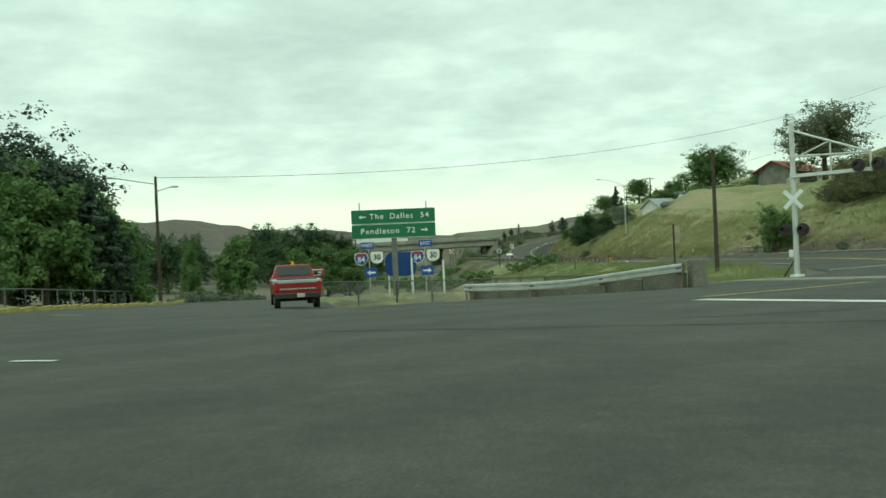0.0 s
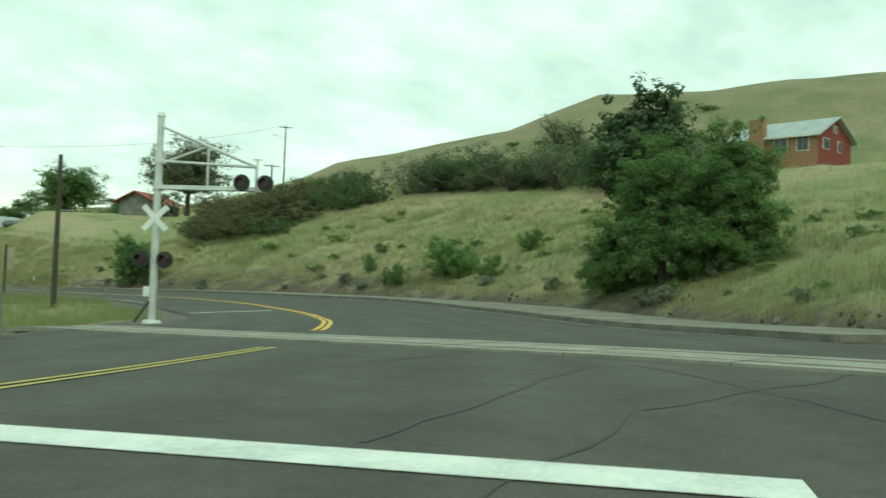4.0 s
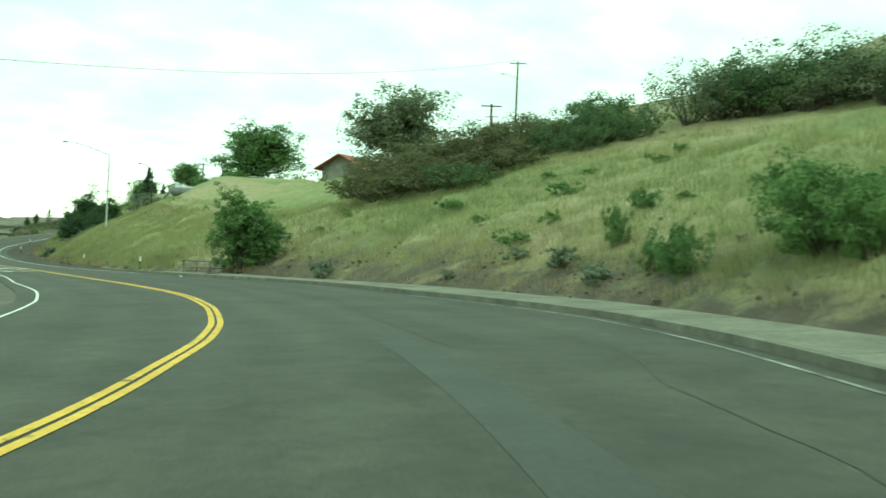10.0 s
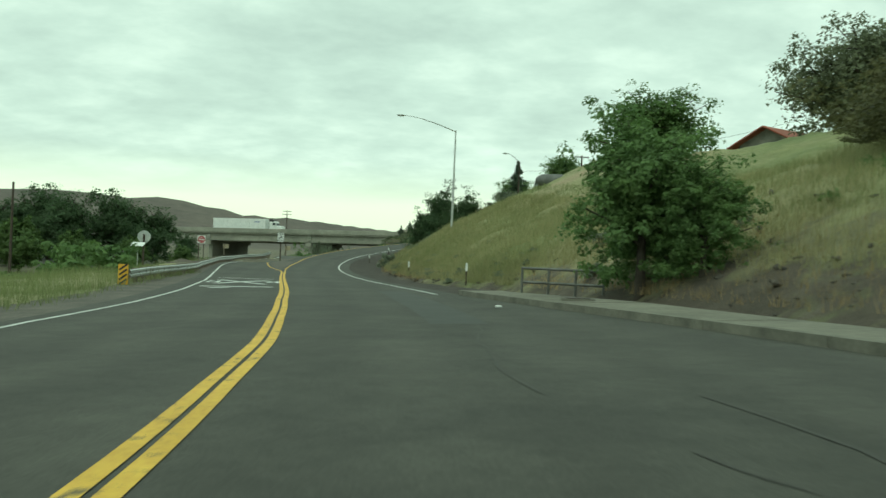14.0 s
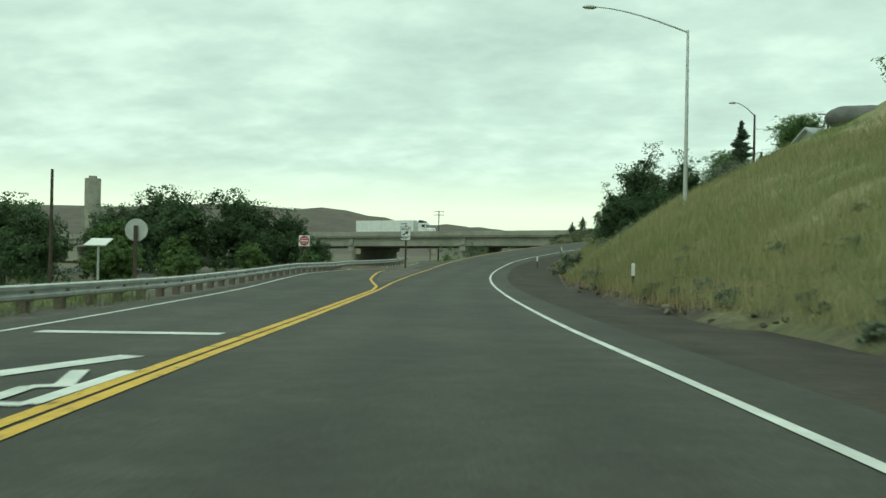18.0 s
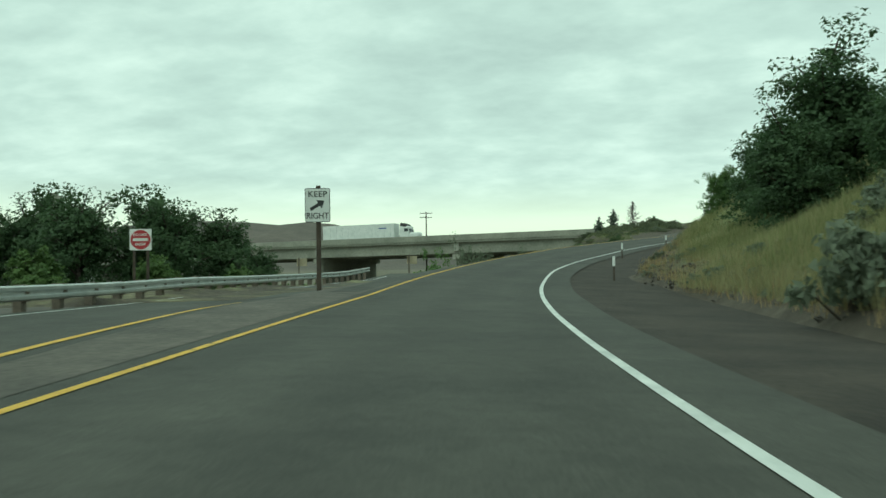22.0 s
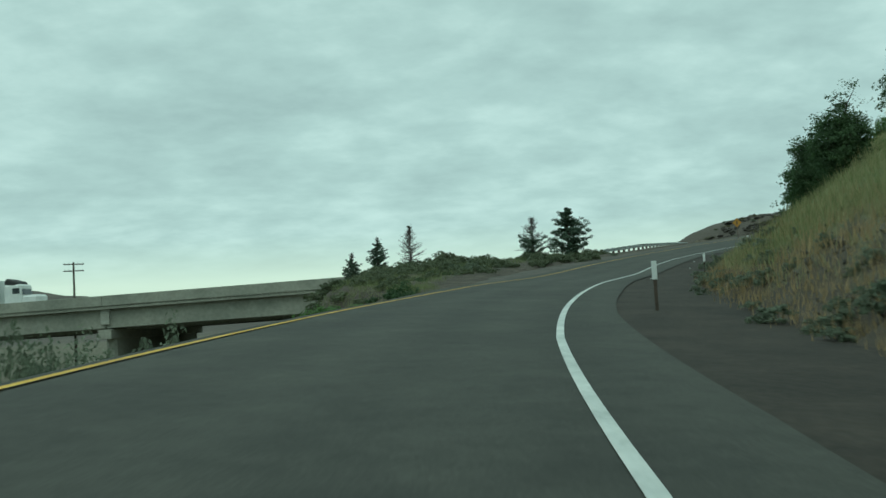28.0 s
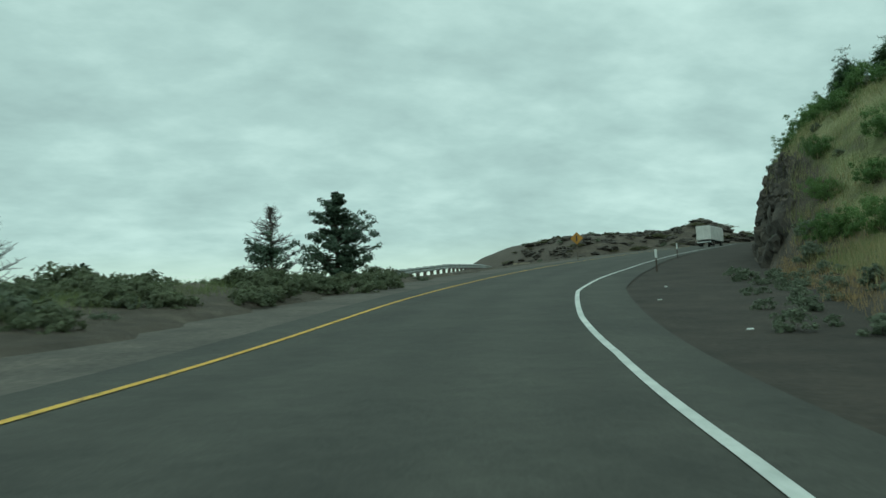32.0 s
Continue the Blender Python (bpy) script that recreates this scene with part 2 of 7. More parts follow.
def ground_material():
    mat = bpy.data.materials.new("dry_grass_slope")
    mat.use_nodes = True
    tree = mat.node_tree
    n, link = tree.nodes.new, tree.links.new
    bsdf = tree.nodes["Principled BSDF"]
    bsdf.inputs["Roughness"].default_value = 0.95
    geo = n("ShaderNodeNewGeometry")

    def noise_at(scale, detail=6, rough=0.6, stretch=None):
        tex = n("ShaderNodeTexNoise")
        tex.inputs["Scale"].default_value, tex.inputs["Detail"].default_value, tex.inputs["Roughness"].default_value = scale, detail, rough
        where = geo.outputs["Position"]
        if stretch:
            m = n("ShaderNodeMapping")
            m.inputs["Scale"].default_value = stretch
            link(where, m.inputs["Vector"])
            where = m.outputs[0]
        link(where, tex.inputs["Vector"])
        return tex.outputs["Fac"]

    def ramp_of(fac, stops):
        r = n("ShaderNodeValToRGB")
        e = r.color_ramp.elements
        e[0].position, e[0].color = stops[0][0], (*stops[0][1], 1)
        e[1].position, e[1].color = stops[-1][0], (*stops[-1][1], 1)
        for p, c in stops[1:-1]:
            e.new(p).color = (*c, 1)
        link(fac, r.inputs[0])
        return r.outputs[0]

    def blend(fac, a, b, kind="MIX", amount=None):
        m = n("ShaderNodeMix")
        m.data_type, m.blend_type = "RGBA", kind
        if amount is None:
            link(fac, m.inputs["Factor"])
        else:
            m.inputs["Factor"].default_value = amount
        link(a, m.inputs[6])
        link(b, m.inputs[7])
        return m.outputs[2]

    grass = ramp_of(noise_at(0.075), ((0.3, (0.135, 0.17, 0.062)), (0.44, (0.215, 0.235, 0.10)), (0.56, (0.29, 0.275, 0.145)), (0.7, (0.33, 0.265, 0.165))))
    streak = noise_at(1.3, 8, 0.7)
    grass = blend(None, grass, streak, "OVERLAY", 0.5)
    tuft = noise_at(5.0, 6, 0.75)
    grass = blend(None, grass, tuft, "OVERLAY", 0.45)
    soil = ramp_of(noise_at(0.9, 8, 0.7), ((0.3, (0.055, 0.046, 0.034)), (0.55, (0.10, 0.083, 0.062)), (0.75, (0.17, 0.148, 0.112))))
    far = ramp_of(noise_at(0.012), ((0.3, (0.088, 0.077, 0.064)), (0.7, (0.128, 0.11, 0.09))))
    far = blend(None, far, noise_at(0.09, 8, 0.68), "OVERLAY", 0.55)
    # bare soil where the "soil" attribute says so, broken up by noise; brown hills far off
    where_soil = n("ShaderNodeAttribute")
    where_soil.attribute_name = "soil"
    broken = n("ShaderNodeMath")
    broken.operation = "ADD"
    link(where_soil.outputs["Fac"], broken.inputs[0])
    link(noise_at(0.5, 6, 0.7), broken.inputs[1])
    cut = n("ShaderNodeMapRange")
    cut.inputs[1].default_value, cut.inputs[2].default_value = 0.82, 1.08
    link(broken.outputs[0], cut.inputs[0])
    where_far = n("ShaderNodeAttribute")
    where_far.attribute_name = "brown"
    col = blend(cut.outputs[0], grass, soil)
    col = blend(where_far.outputs["Fac"], col, far)
    link(col, bsdf.inputs["Base Color"])
    relief = n("ShaderNodeBump")
    relief.inputs["Strength"].default_value, relief.inputs["Distance"].default_value = 0.9, 0.12
    link(tuft, relief.inputs["Height"])
    link(relief.outputs[0], bsdf.inputs["Normal"])
    return mat


GROUND = ground_material()


# ---- the lie of the land ----
# the road's axis: x, y, z, bank in degrees, every 12 m from its node u0
AXIS = ((-36.1, -22.1, 0.38, 0), (-26.8, -14.8, 0.38, 0), (-17.4, -7.3, 0.38, 0), (-8.0, 0.0, 0.38, 0), (0.46, 6.66, 0.33, 0), (7.89, 12.51, 0.18, 0.4),
        (16.81, 20.52, 0.07, 1.9), (24.69, 29.56, -0.21, 1.5), (31.08, 39.7, -0.36, 2.4), (35.48, 50.84, -0.55, 2.9), (38.13, 62.54, -0.69, 2.4), (39.4, 74.47, -0.81, 2.4),
        (39.47, 86.46, -0.97, 2.3), (38.78, 98.44, -1.12, 1.8), (37.68, 110.39, -1.29, 0.5), (36.47, 122.33, -1.48, 0.1), (35.33, 134.28, -1.6, -0.2), (34.34, 146.23, -1.61, -1.0),
        (33.81, 158.22, -1.52, -2.0), (33.96, 170.22, -1.3, -3.1), (35.0, 182.17, -0.88, -3.2), (36.91, 194.02, -0.38, -3.4), (39.68, 205.69, 0.24, -3.5), (43.34, 217.11, 0.91, -2.8),
        (48.09, 228.12, 1.60, -2.8), (53.9, 238.62, 2.26, -2.6))


def make_axis():
    nodes = [np.array(a, float) for a in AXIS]
    turn = -0.07
    step = nodes[-1] - nodes[-2]
    head = math.atan2(step[1], step[0])
    for k in range(18):
        head += turn * max(0.0, 1 - k / 11)
        rise = 1.0 if k < 9 else max(0.2, 1.0 - 0.16 * (k - 8))
        nodes.append(nodes[-1] + np.array([12 * math.cos(head), 12 * math.sin(head), rise, 0.14 if k < 12 else 0]))
    nodes = np.array(nodes)
    n, out = len(nodes), []
    for i in range(n - 1):
        a, b, c, d = nodes[max(i - 1, 0)], nodes[i], nodes[i + 1], nodes[min(i + 2, n - 1)]
        for s in np.arange(0, 1, 1 / 12):
            out.append(0.5 * (2 * b + (c - a) * s + (2 * a - 5 * b + 4 * c - d) * s * s + (3 * b - a - 3 * c + d) * s ** 3))
    return np.array(out)


LINE = make_axis()
U = np.concatenate([[0], np.cumsum(np.hypot(*np.diff(LINE[:, :2], axis=0).T))])
U -= U[60]
TAN = np.gradient(LINE[:, :2], U, axis=0)
TAN /= np.linalg.norm(TAN, axis=1)[:, None]
BANK = np.tan(np.radians(LINE[:, 3]))


def axis_at(u):
    return [np.interp(u, U, c) for c in (LINE[:, 0], LINE[:, 1], LINE[:, 2], TAN[:, 0], TAN[:, 1], BANK)]


def road_uv(x, y):
    """The distance along the road's axis and to its right, for arrays of places."""
    x, y = np.atleast_1d(np.asarray(x, float)), np.atleast_1d(np.asarray(y, float))
    u, l = np.empty(len(x)), np.empty(len(x))
    for k in range(0, len(x), 4000):
        px, py = x[k:k + 4000], y[k:k + 4000]
        i = np.argmin((LINE[None, :, 0] - px[:, None]) ** 2 + (LINE[None, :, 1] - py[:, None]) ** 2, axis=1)
        dx, dy = px - LINE[i, 0], py - LINE[i, 1]
        a = dx * TAN[i, 0] + dy * TAN[i, 1]
        u[k:k + 4000], l[k:k + 4000] = U[i] + np.clip(a, -1, 1), dx * TAN[i, 1] - dy * TAN[i, 0]
        far = abs(a) > 1
        l[k:k + 4000] = np.where(far, np.sign(l[k:k + 4000]) * np.hypot(dx, dy), l[k:k + 4000])
    return u, l


def smooth(x, a, b):
    s = np.clip((x - a) / (b - a), 0, 1)
    return s * s * (3 - 2 * s)


TOE = ((-60, 40, 60, 68, 75, 88, 100, 113, 124, 131, 141, 152, 161, 169, 177, 187, 207, 220, 235, 244, 254, 268, 282, 300, 420), (11, 11, 11.2, 10, 9, 7.4, 6.2, 5, 4.6, 4.8, 4.8, 5.4, 5.5, 4.8, 3.9, 4.2, 4.6, 4.9, 5.1, 6.3, 7.4, 8.5, 8.8, 9.1, 10))
# the near ridge behind the brush, seen from the crossroads: bearing and height above the street
KNOLL = ((30, 34, 38, 41.7, 45.3, 48.9, 52.5, 54.6, 58, 61.2, 66, 71, 78), (8, 17, 24.0, 26.6, 28.8, 32.2, 37.6, 40.2, 40.4, 40.6, 42.6, 43, 40))
HILLS = ((356, 169, 260, 140, 44), (505, 62, 113, 181, 80), (82, 216, 103, 67, 60), (1500, 1500, 500, 400, 120))
FOOT = ((0, 60, 105, 120, 150, 165, 173, 180, 187, 200, 225, 245, 260, 270, 320), (0.42, 0.42, 0.53, 0.51, 0.76, 0.62, 0.4, 0.42, 0.72, 0.86, 0.75, 0.55, 0.45, 1.3, 1.4))
STEEP = ((15, 60, 90, 110, 130, 150, 165, 173, 180, 190, 200, 220, 250), (0.2, 0.31, 0.36, 0.33, 0.46, 0.52, 0.46, 0.36, 0.36, 0.48, 0.48, 0.3, 0.3))
RUN = ((60, 90, 110, 130, 150, 165, 180, 200, 220, 250, 270), (34, 32, 22, 11, 14, 14, 9, 10, 16, 12, 6))
# the far ridge: its bearing in degrees and its height
RIDGE = ((-90, -60, -31, -25, -19, -16, -14, -12, -10.3, -9, -5.5, -1.5, 1, 4.5, 7.5, 10.5, 13, 17, 25, 40), (42, 46, 51, 58, 60, 56, 60, 55, 51, 44, 43, 36, 32, 25, 22, 29, 40, 48, 60, 60))


def low_side(u):
    return np.interp(u, (130, 160, 225, 240), (-12, -4.3, -5.0, -12))


def left_drop(u, l):
    """How far the exit lane lies below the ramp's plane."""
    return np.interp(u, (148, 165, 190, 215, 240), (0, 0.28, 1.25, 1.6, 0)) * smooth(-np.asarray(l, float), 4.0, 6.6)


def height(x, y):
    """The height of the ground, with the road's own bed in it."""
    x, y = np.atleast_1d(np.asarray(x, float)), np.atleast_1d(np.asarray(y, float))
    u, l = road_uv(x, y)
    z = np.interp(u, U, LINE[:, 2]) + np.maximum(np.minimum(l, 14), low_side(u)) * np.interp(u, U, BANK)
    z = z - left_drop(u, l) - 0.22 * smooth(u, 168, 205) * smooth(-l, 7, 13)
    # beyond the ramp's verge the ground lies at the highway's level
    z = z - smooth(-l, 6.5, 10) * np.interp(u, (255, 275, 330, 400), (0, 1.7, 2.1, 2.2))
    d = np.maximum(l - np.interp(u, *TOE), 0)
    k1 = np.interp(u, *FOOT)
    soft = np.interp(u, (100, 130, 240, 270), (7, 6, 6, 8))
    run = np.interp(u, *RUN)
    rise = k1 * np.minimum(d, soft) + np.interp(u, *STEEP) * np.clip(d - soft, 0, run) + np.interp(u, (115, 140, 205, 240), (0.07, 0.03, 0.0, -0.05)) * np.clip(d - soft - run, 0, 60)
    # the rock cut: a steep face with a grassy shoulder above it
    cut = smooth(u, 263, 277)
    rise = rise * (1 - cut) + cut * np.interp(d, (0, 0.9, 1.5, 2.5, 4.5, 14, 40), (0, 4.0, 5.4, 6.6, 8.1, 11, 12))
    z = z + rise
    # the plain falls towards the river on the other side
    e = np.maximum(-l - np.interp(u, (0, 60, 120, 172, 188, 205, 232, 246, 300), (14, 14, 12, 13, 10, 6.2, 6.2, 24, 26)), 0)
    z = z - np.interp(u, (40, 100, 140, 200, 235, 250, 400), (0, 0.6, 1, 1, 1, 0, 0)) * np.minimum(0.42 * e, 4.2)
    z = z - smooth(-l, 10, 16) * np.interp(u, (30, 60), (1, 0)) * np.clip(0.018 * (y - 4), 0, 1.3)
    far = smooth(np.hypot(x - 30, y - 120), 250, 500)
    z = z * (1 - far) + far * np.where(l > 0, 12, -4)
    apart = smooth(abs(l), 45, 230)
    for hx, hy, sx, sy, h in HILLS:
        z = z + apart * h * np.exp(-((x - hx) / sx) ** 2 - ((y - hy) / sy) ** 2)
    near, way = np.hypot(x - 5, y - 10), np.degrees(np.arctan2(x - 5, y - 10))
    crest = 1.2 + np.interp(way, *KNOLL, left=0, right=36) - 0.05 * np.maximum(near - 195, 0)
    z = z + np.maximum(crest - z, 0) * smooth(near, 138, 192) * smooth(way, 28, 36) * (1 - smooth(way, 84, 100)) * (1 - smooth(near, 260, 420))
    r, bearing = np.hypot(x - 30, y - 120), np.degrees(np.arctan2(x - 30, y - 120))
    z = z + np.interp(bearing, *RIDGE) * np.exp(-((r - 1120) / 190) ** 2) * smooth(y, -300, 300) * (1 + 0.05 * np.sin(bearing * 2.9) * np.sin(r / 70))
    # the low ground below the bridge
    v = smooth(np.interp(y, (200, 225, 245, 262), (34, 37, 41, 45)) - x, 0, 9) * smooth(y, 198, 222) * (1 - smooth(y, 450, 700))
    z = z * (1 - v) + v * np.minimum(z, -4.4)
    # the berm between the ramp and the highway
    z = z + 0.42 * smooth(u, 225, 255) * smooth(-l, 5.5, 9) * (1 - smooth(-l, 34, 60)) * (1 - smooth(u, 300, 330))
    # a bluff where the cut opens, beside the far bend
    z = z + 5.2 * np.exp(-((x - 131) / 16) ** 6 - ((y - 347) / 20) ** 4)
    return z


# ---- building helpers ----
def mesh_object(name, verts, faces, mat, parent=None, smooth_faces=False):
    me = bpy.data.meshes.new(name)
    me.from_pydata([tuple(v) for v in verts], [], faces)
    me.materials.append(mat)
    if smooth_faces:
        me.polygons.foreach_set("use_smooth", [True] * len(me.polygons))
    me.update()
    ob = new(name, me)
    ob.parent = parent
    return ob


def part(name, bm, mat, parent=None, label="", smooth_faces=False):
    me = bpy.data.meshes.new(name)
    bm.to_mesh(me)
    bm.free()
    me.materials.append(mat)
    if smooth_faces:
        me.polygons.foreach_set("use_smooth", [True] * len(me.polygons))
    ob = new(name, me)
    ob.parent = parent
    return tagged(ob, label)


def box(bm, size, at=(0, 0, 0), turn=None, bevel=0.0):
    m = Matrix.Translation(at) @ (turn or Matrix()) @ Matrix.Diagonal((*size, 1))
    made = bmesh.ops.create_cube(bm, size=1, matrix=m)
    if bevel:
        edges = list({e for v in made["verts"] for e in v.link_edges})
        bmesh.ops.bevel(bm, geom=edges, offset=bevel, segments=1, affect="EDGES")
    return bm


def boxed(size, at=(0, 0, 0), turn=None, bevel=0.0):
    return box(bmesh.new(), size, at, turn, bevel)


def rod(bm, a, b, r0, r1=None, seg=10):
    """A tapered round bar from a to b."""
    a, b = Vector(a), Vector(b)
    d = b - a
    m = Matrix.Translation((a + b) / 2) @ d.to_track_quat("Z", "Y").to_matrix().to_4x4()
    bmesh.ops.create_cone(bm, cap_ends=True, segments=seg, radius1=r0, radius2=r1 if r1 is not None else r0, depth=d.length, matrix=m)
    return bm


def rodded(a, b, r0, r1=None, seg=10):
    return rod(bmesh.new(), a, b, r0, r1, seg)


def thing(name, at=(0, 0, 0), turn=0.0, label="", category="", group="", kind=""):
    ob = new(name)
    ob.matrix_basis = pose(*at, 0, 0, turn)
    return tagged(ob, label, category, group, kind)


def ground_at(x, y):
    return float(height(x, y)[0])


def on_road(u, l, dz=0.0):
    """World place of a point u along the road and l to its right, on the road's own surface."""
    x, y, z, tx, ty, b = axis_at(u)
    fall = float(smooth(-l, 10, 16) * np.interp(u, (30, 60), (1, 0)) * np.clip(0.018 * (y - tx * l - 4), 0, 1.3))
    return Vector((x + ty * l, y - tx * l, z + max(float(low_side(u)), min(14.0, l)) * b + dz - float(left_drop(u, l)) - fall))


def heading(u):
    _, _, _, tx, ty, _ = axis_at(u)
    return math.degrees(math.atan2(ty, tx)) - 90


def strip(name, u0, u1, left, right, dz, mat, step=1.0, cols=1, thick=0.0, label="", category="", kind=""):
    """A band that follows the road between two offsets, each a number or a function of u."""
    lf = left if callable(left) else (lambda u: left)
    rf = right if callable(right) else (lambda u: right)
    us = np.linspace(u0, u1, max(2, int(abs(u1 - u0) / step) + 1))
    verts, faces = [], []
    for u in us:
        for c in range(cols + 1):
            verts.append(on_road(u, lf(u) + (rf(u) - lf(u)) * c / cols, dz))
    w = cols + 1
    for i in range(len(us) - 1):
        for c in range(cols):
            a = i * w + c
            faces.append((a, a + 1, a + w + 1, a + w))
    if thick:
        n = len(verts)
        verts += [v - Vector((0, 0, thick)) for v in verts]
        for i in range(len(us) - 1):
            for c, flip in ((0, True), (cols, False)):
                a, b = i * w + c, (i + 1) * w + c
                faces.append((a, b, b + n, a + n) if flip else (b, a, a + n, b + n))
        for i in (0, (len(us) - 1) * w):
            for c in range(cols):
                faces.append((i + c, i + c + 1, i + c + 1 + n, i + c + n))
    return tagged(mesh_object(name, verts, faces, mat), label, category, "", kind)


def along(*pairs):
    us, ls = [p[0] for p in pairs], [p[1] for p in pairs]
    return lambda u: float(np.interp(u, us, ls))


# ---- ground, road and markings ----
YELLOW = along((19, -3.85), (24, -3.7), (28, -3.5), (32, -3.5), (38, -3.2), (45, -2.55), (49, -2.25), (52.4, -1.85), (56, -1.55), (62, -1.3), (68, -1.28), (72, -1.45), (77, -1.72), (81, -1.85), (86, -2.15), (93, -2.42), (102, -2.6), (110, -2.75), (128, -2.95), (154, -3.07), (160, -3.1), (171, -3.5), (190, -4.0), (203, -3.9), (213, -3.75), (224, -3.42), (240, -3.4), (262, -3.3), (420, -3.3))
EDGE = along((96, 2.3), (106, 2.05), (114.5, 1.82), (132, 1.6), (141, 1.5), (152, 1.3), (160, 1.1), (171, 0.82), (179, 0.56), (190, 0.5), (198, 0.72), (206, 0.78), (216, 1.08), (222, 1.2), (228, 1.28), (234, 1.38), (240, 1.36), (246, 1.17), (255, 1.08), (263, 1.45), (274, 2.1), (290, 2.5), (420, 2.6))
LEFT_EDGE = along((58, -6.4), (67, -6), (75, -6), (85, -6.3), (92, -6), (100, -5.9), (108, -6), (115, -6.4), (124, -7), (128, -7.25), (140, -8), (157, -8.7), (175, -9.8), (190, -12), (215, -17))
KERB = along((13, 6.5), (20, 5.6), (30, 4.8), (38, 4.8), (45.7, 5.9), (49.2, 6.45), (54.6, 7.1), (58.5, 7.2), (63, 6.9), (66.5, 6.4), (73.6, 5.9), (78, 5.4), (81, 5), (85.7, 4.3), (88, 3.9), (91.6, 3.45), (95, 3.05), (98, 2.95))
ROAD_LEFT = along((-60, -40), (-6, -36), (2, -20), (8, -12), (16, -11), (24, -8.5), (40, -8.2), (56, -7.4), (67, -6.6), (80, -6.8), (105, -6.7), (115, -7.1), (128, -7.9), (140, -8.6), (158, -9.3), (161, -4.3), (175, -4.5), (204, -4.8), (224, -4.3), (238, -4.3), (420, -4.3))
ROAD_RIGHT = along((-60, 14), (8, 12), (13, 6.5), (20, 5.6), (30, 4.8), (38, 4.8), (45.7, 5.9), (49.2, 6.45), (54.6, 7.1), (58.5, 7.2), (63, 6.9), (66.5, 6.4), (73.6, 5.9), (78, 5.4), (81, 5), (85.7, 4.3), (88, 3.9), (91.6, 3.45), (95, 3.05), (101, 3.0), (115, 2.7), (150, 2.3), (160, 2.15), (175, 1.6), (190, 1.5), (200, 1.85), (211, 1.95), (221, 2.3), (240, 2.4), (256, 2.45), (274, 3.3), (420, 3.9))


def STREET_LEFT(_, y):
    return np.interp(y, (20, 31, 46, 58, 75, 100, 150), (-26, -13.2, -13.4, -14, -14, -13, -12))


def STREET_RIGHT(_, y):
    return np.interp(y, (20, 31, 45, 60, 80, 150), (1, -0.6, -1.6, -3, -5, -5))


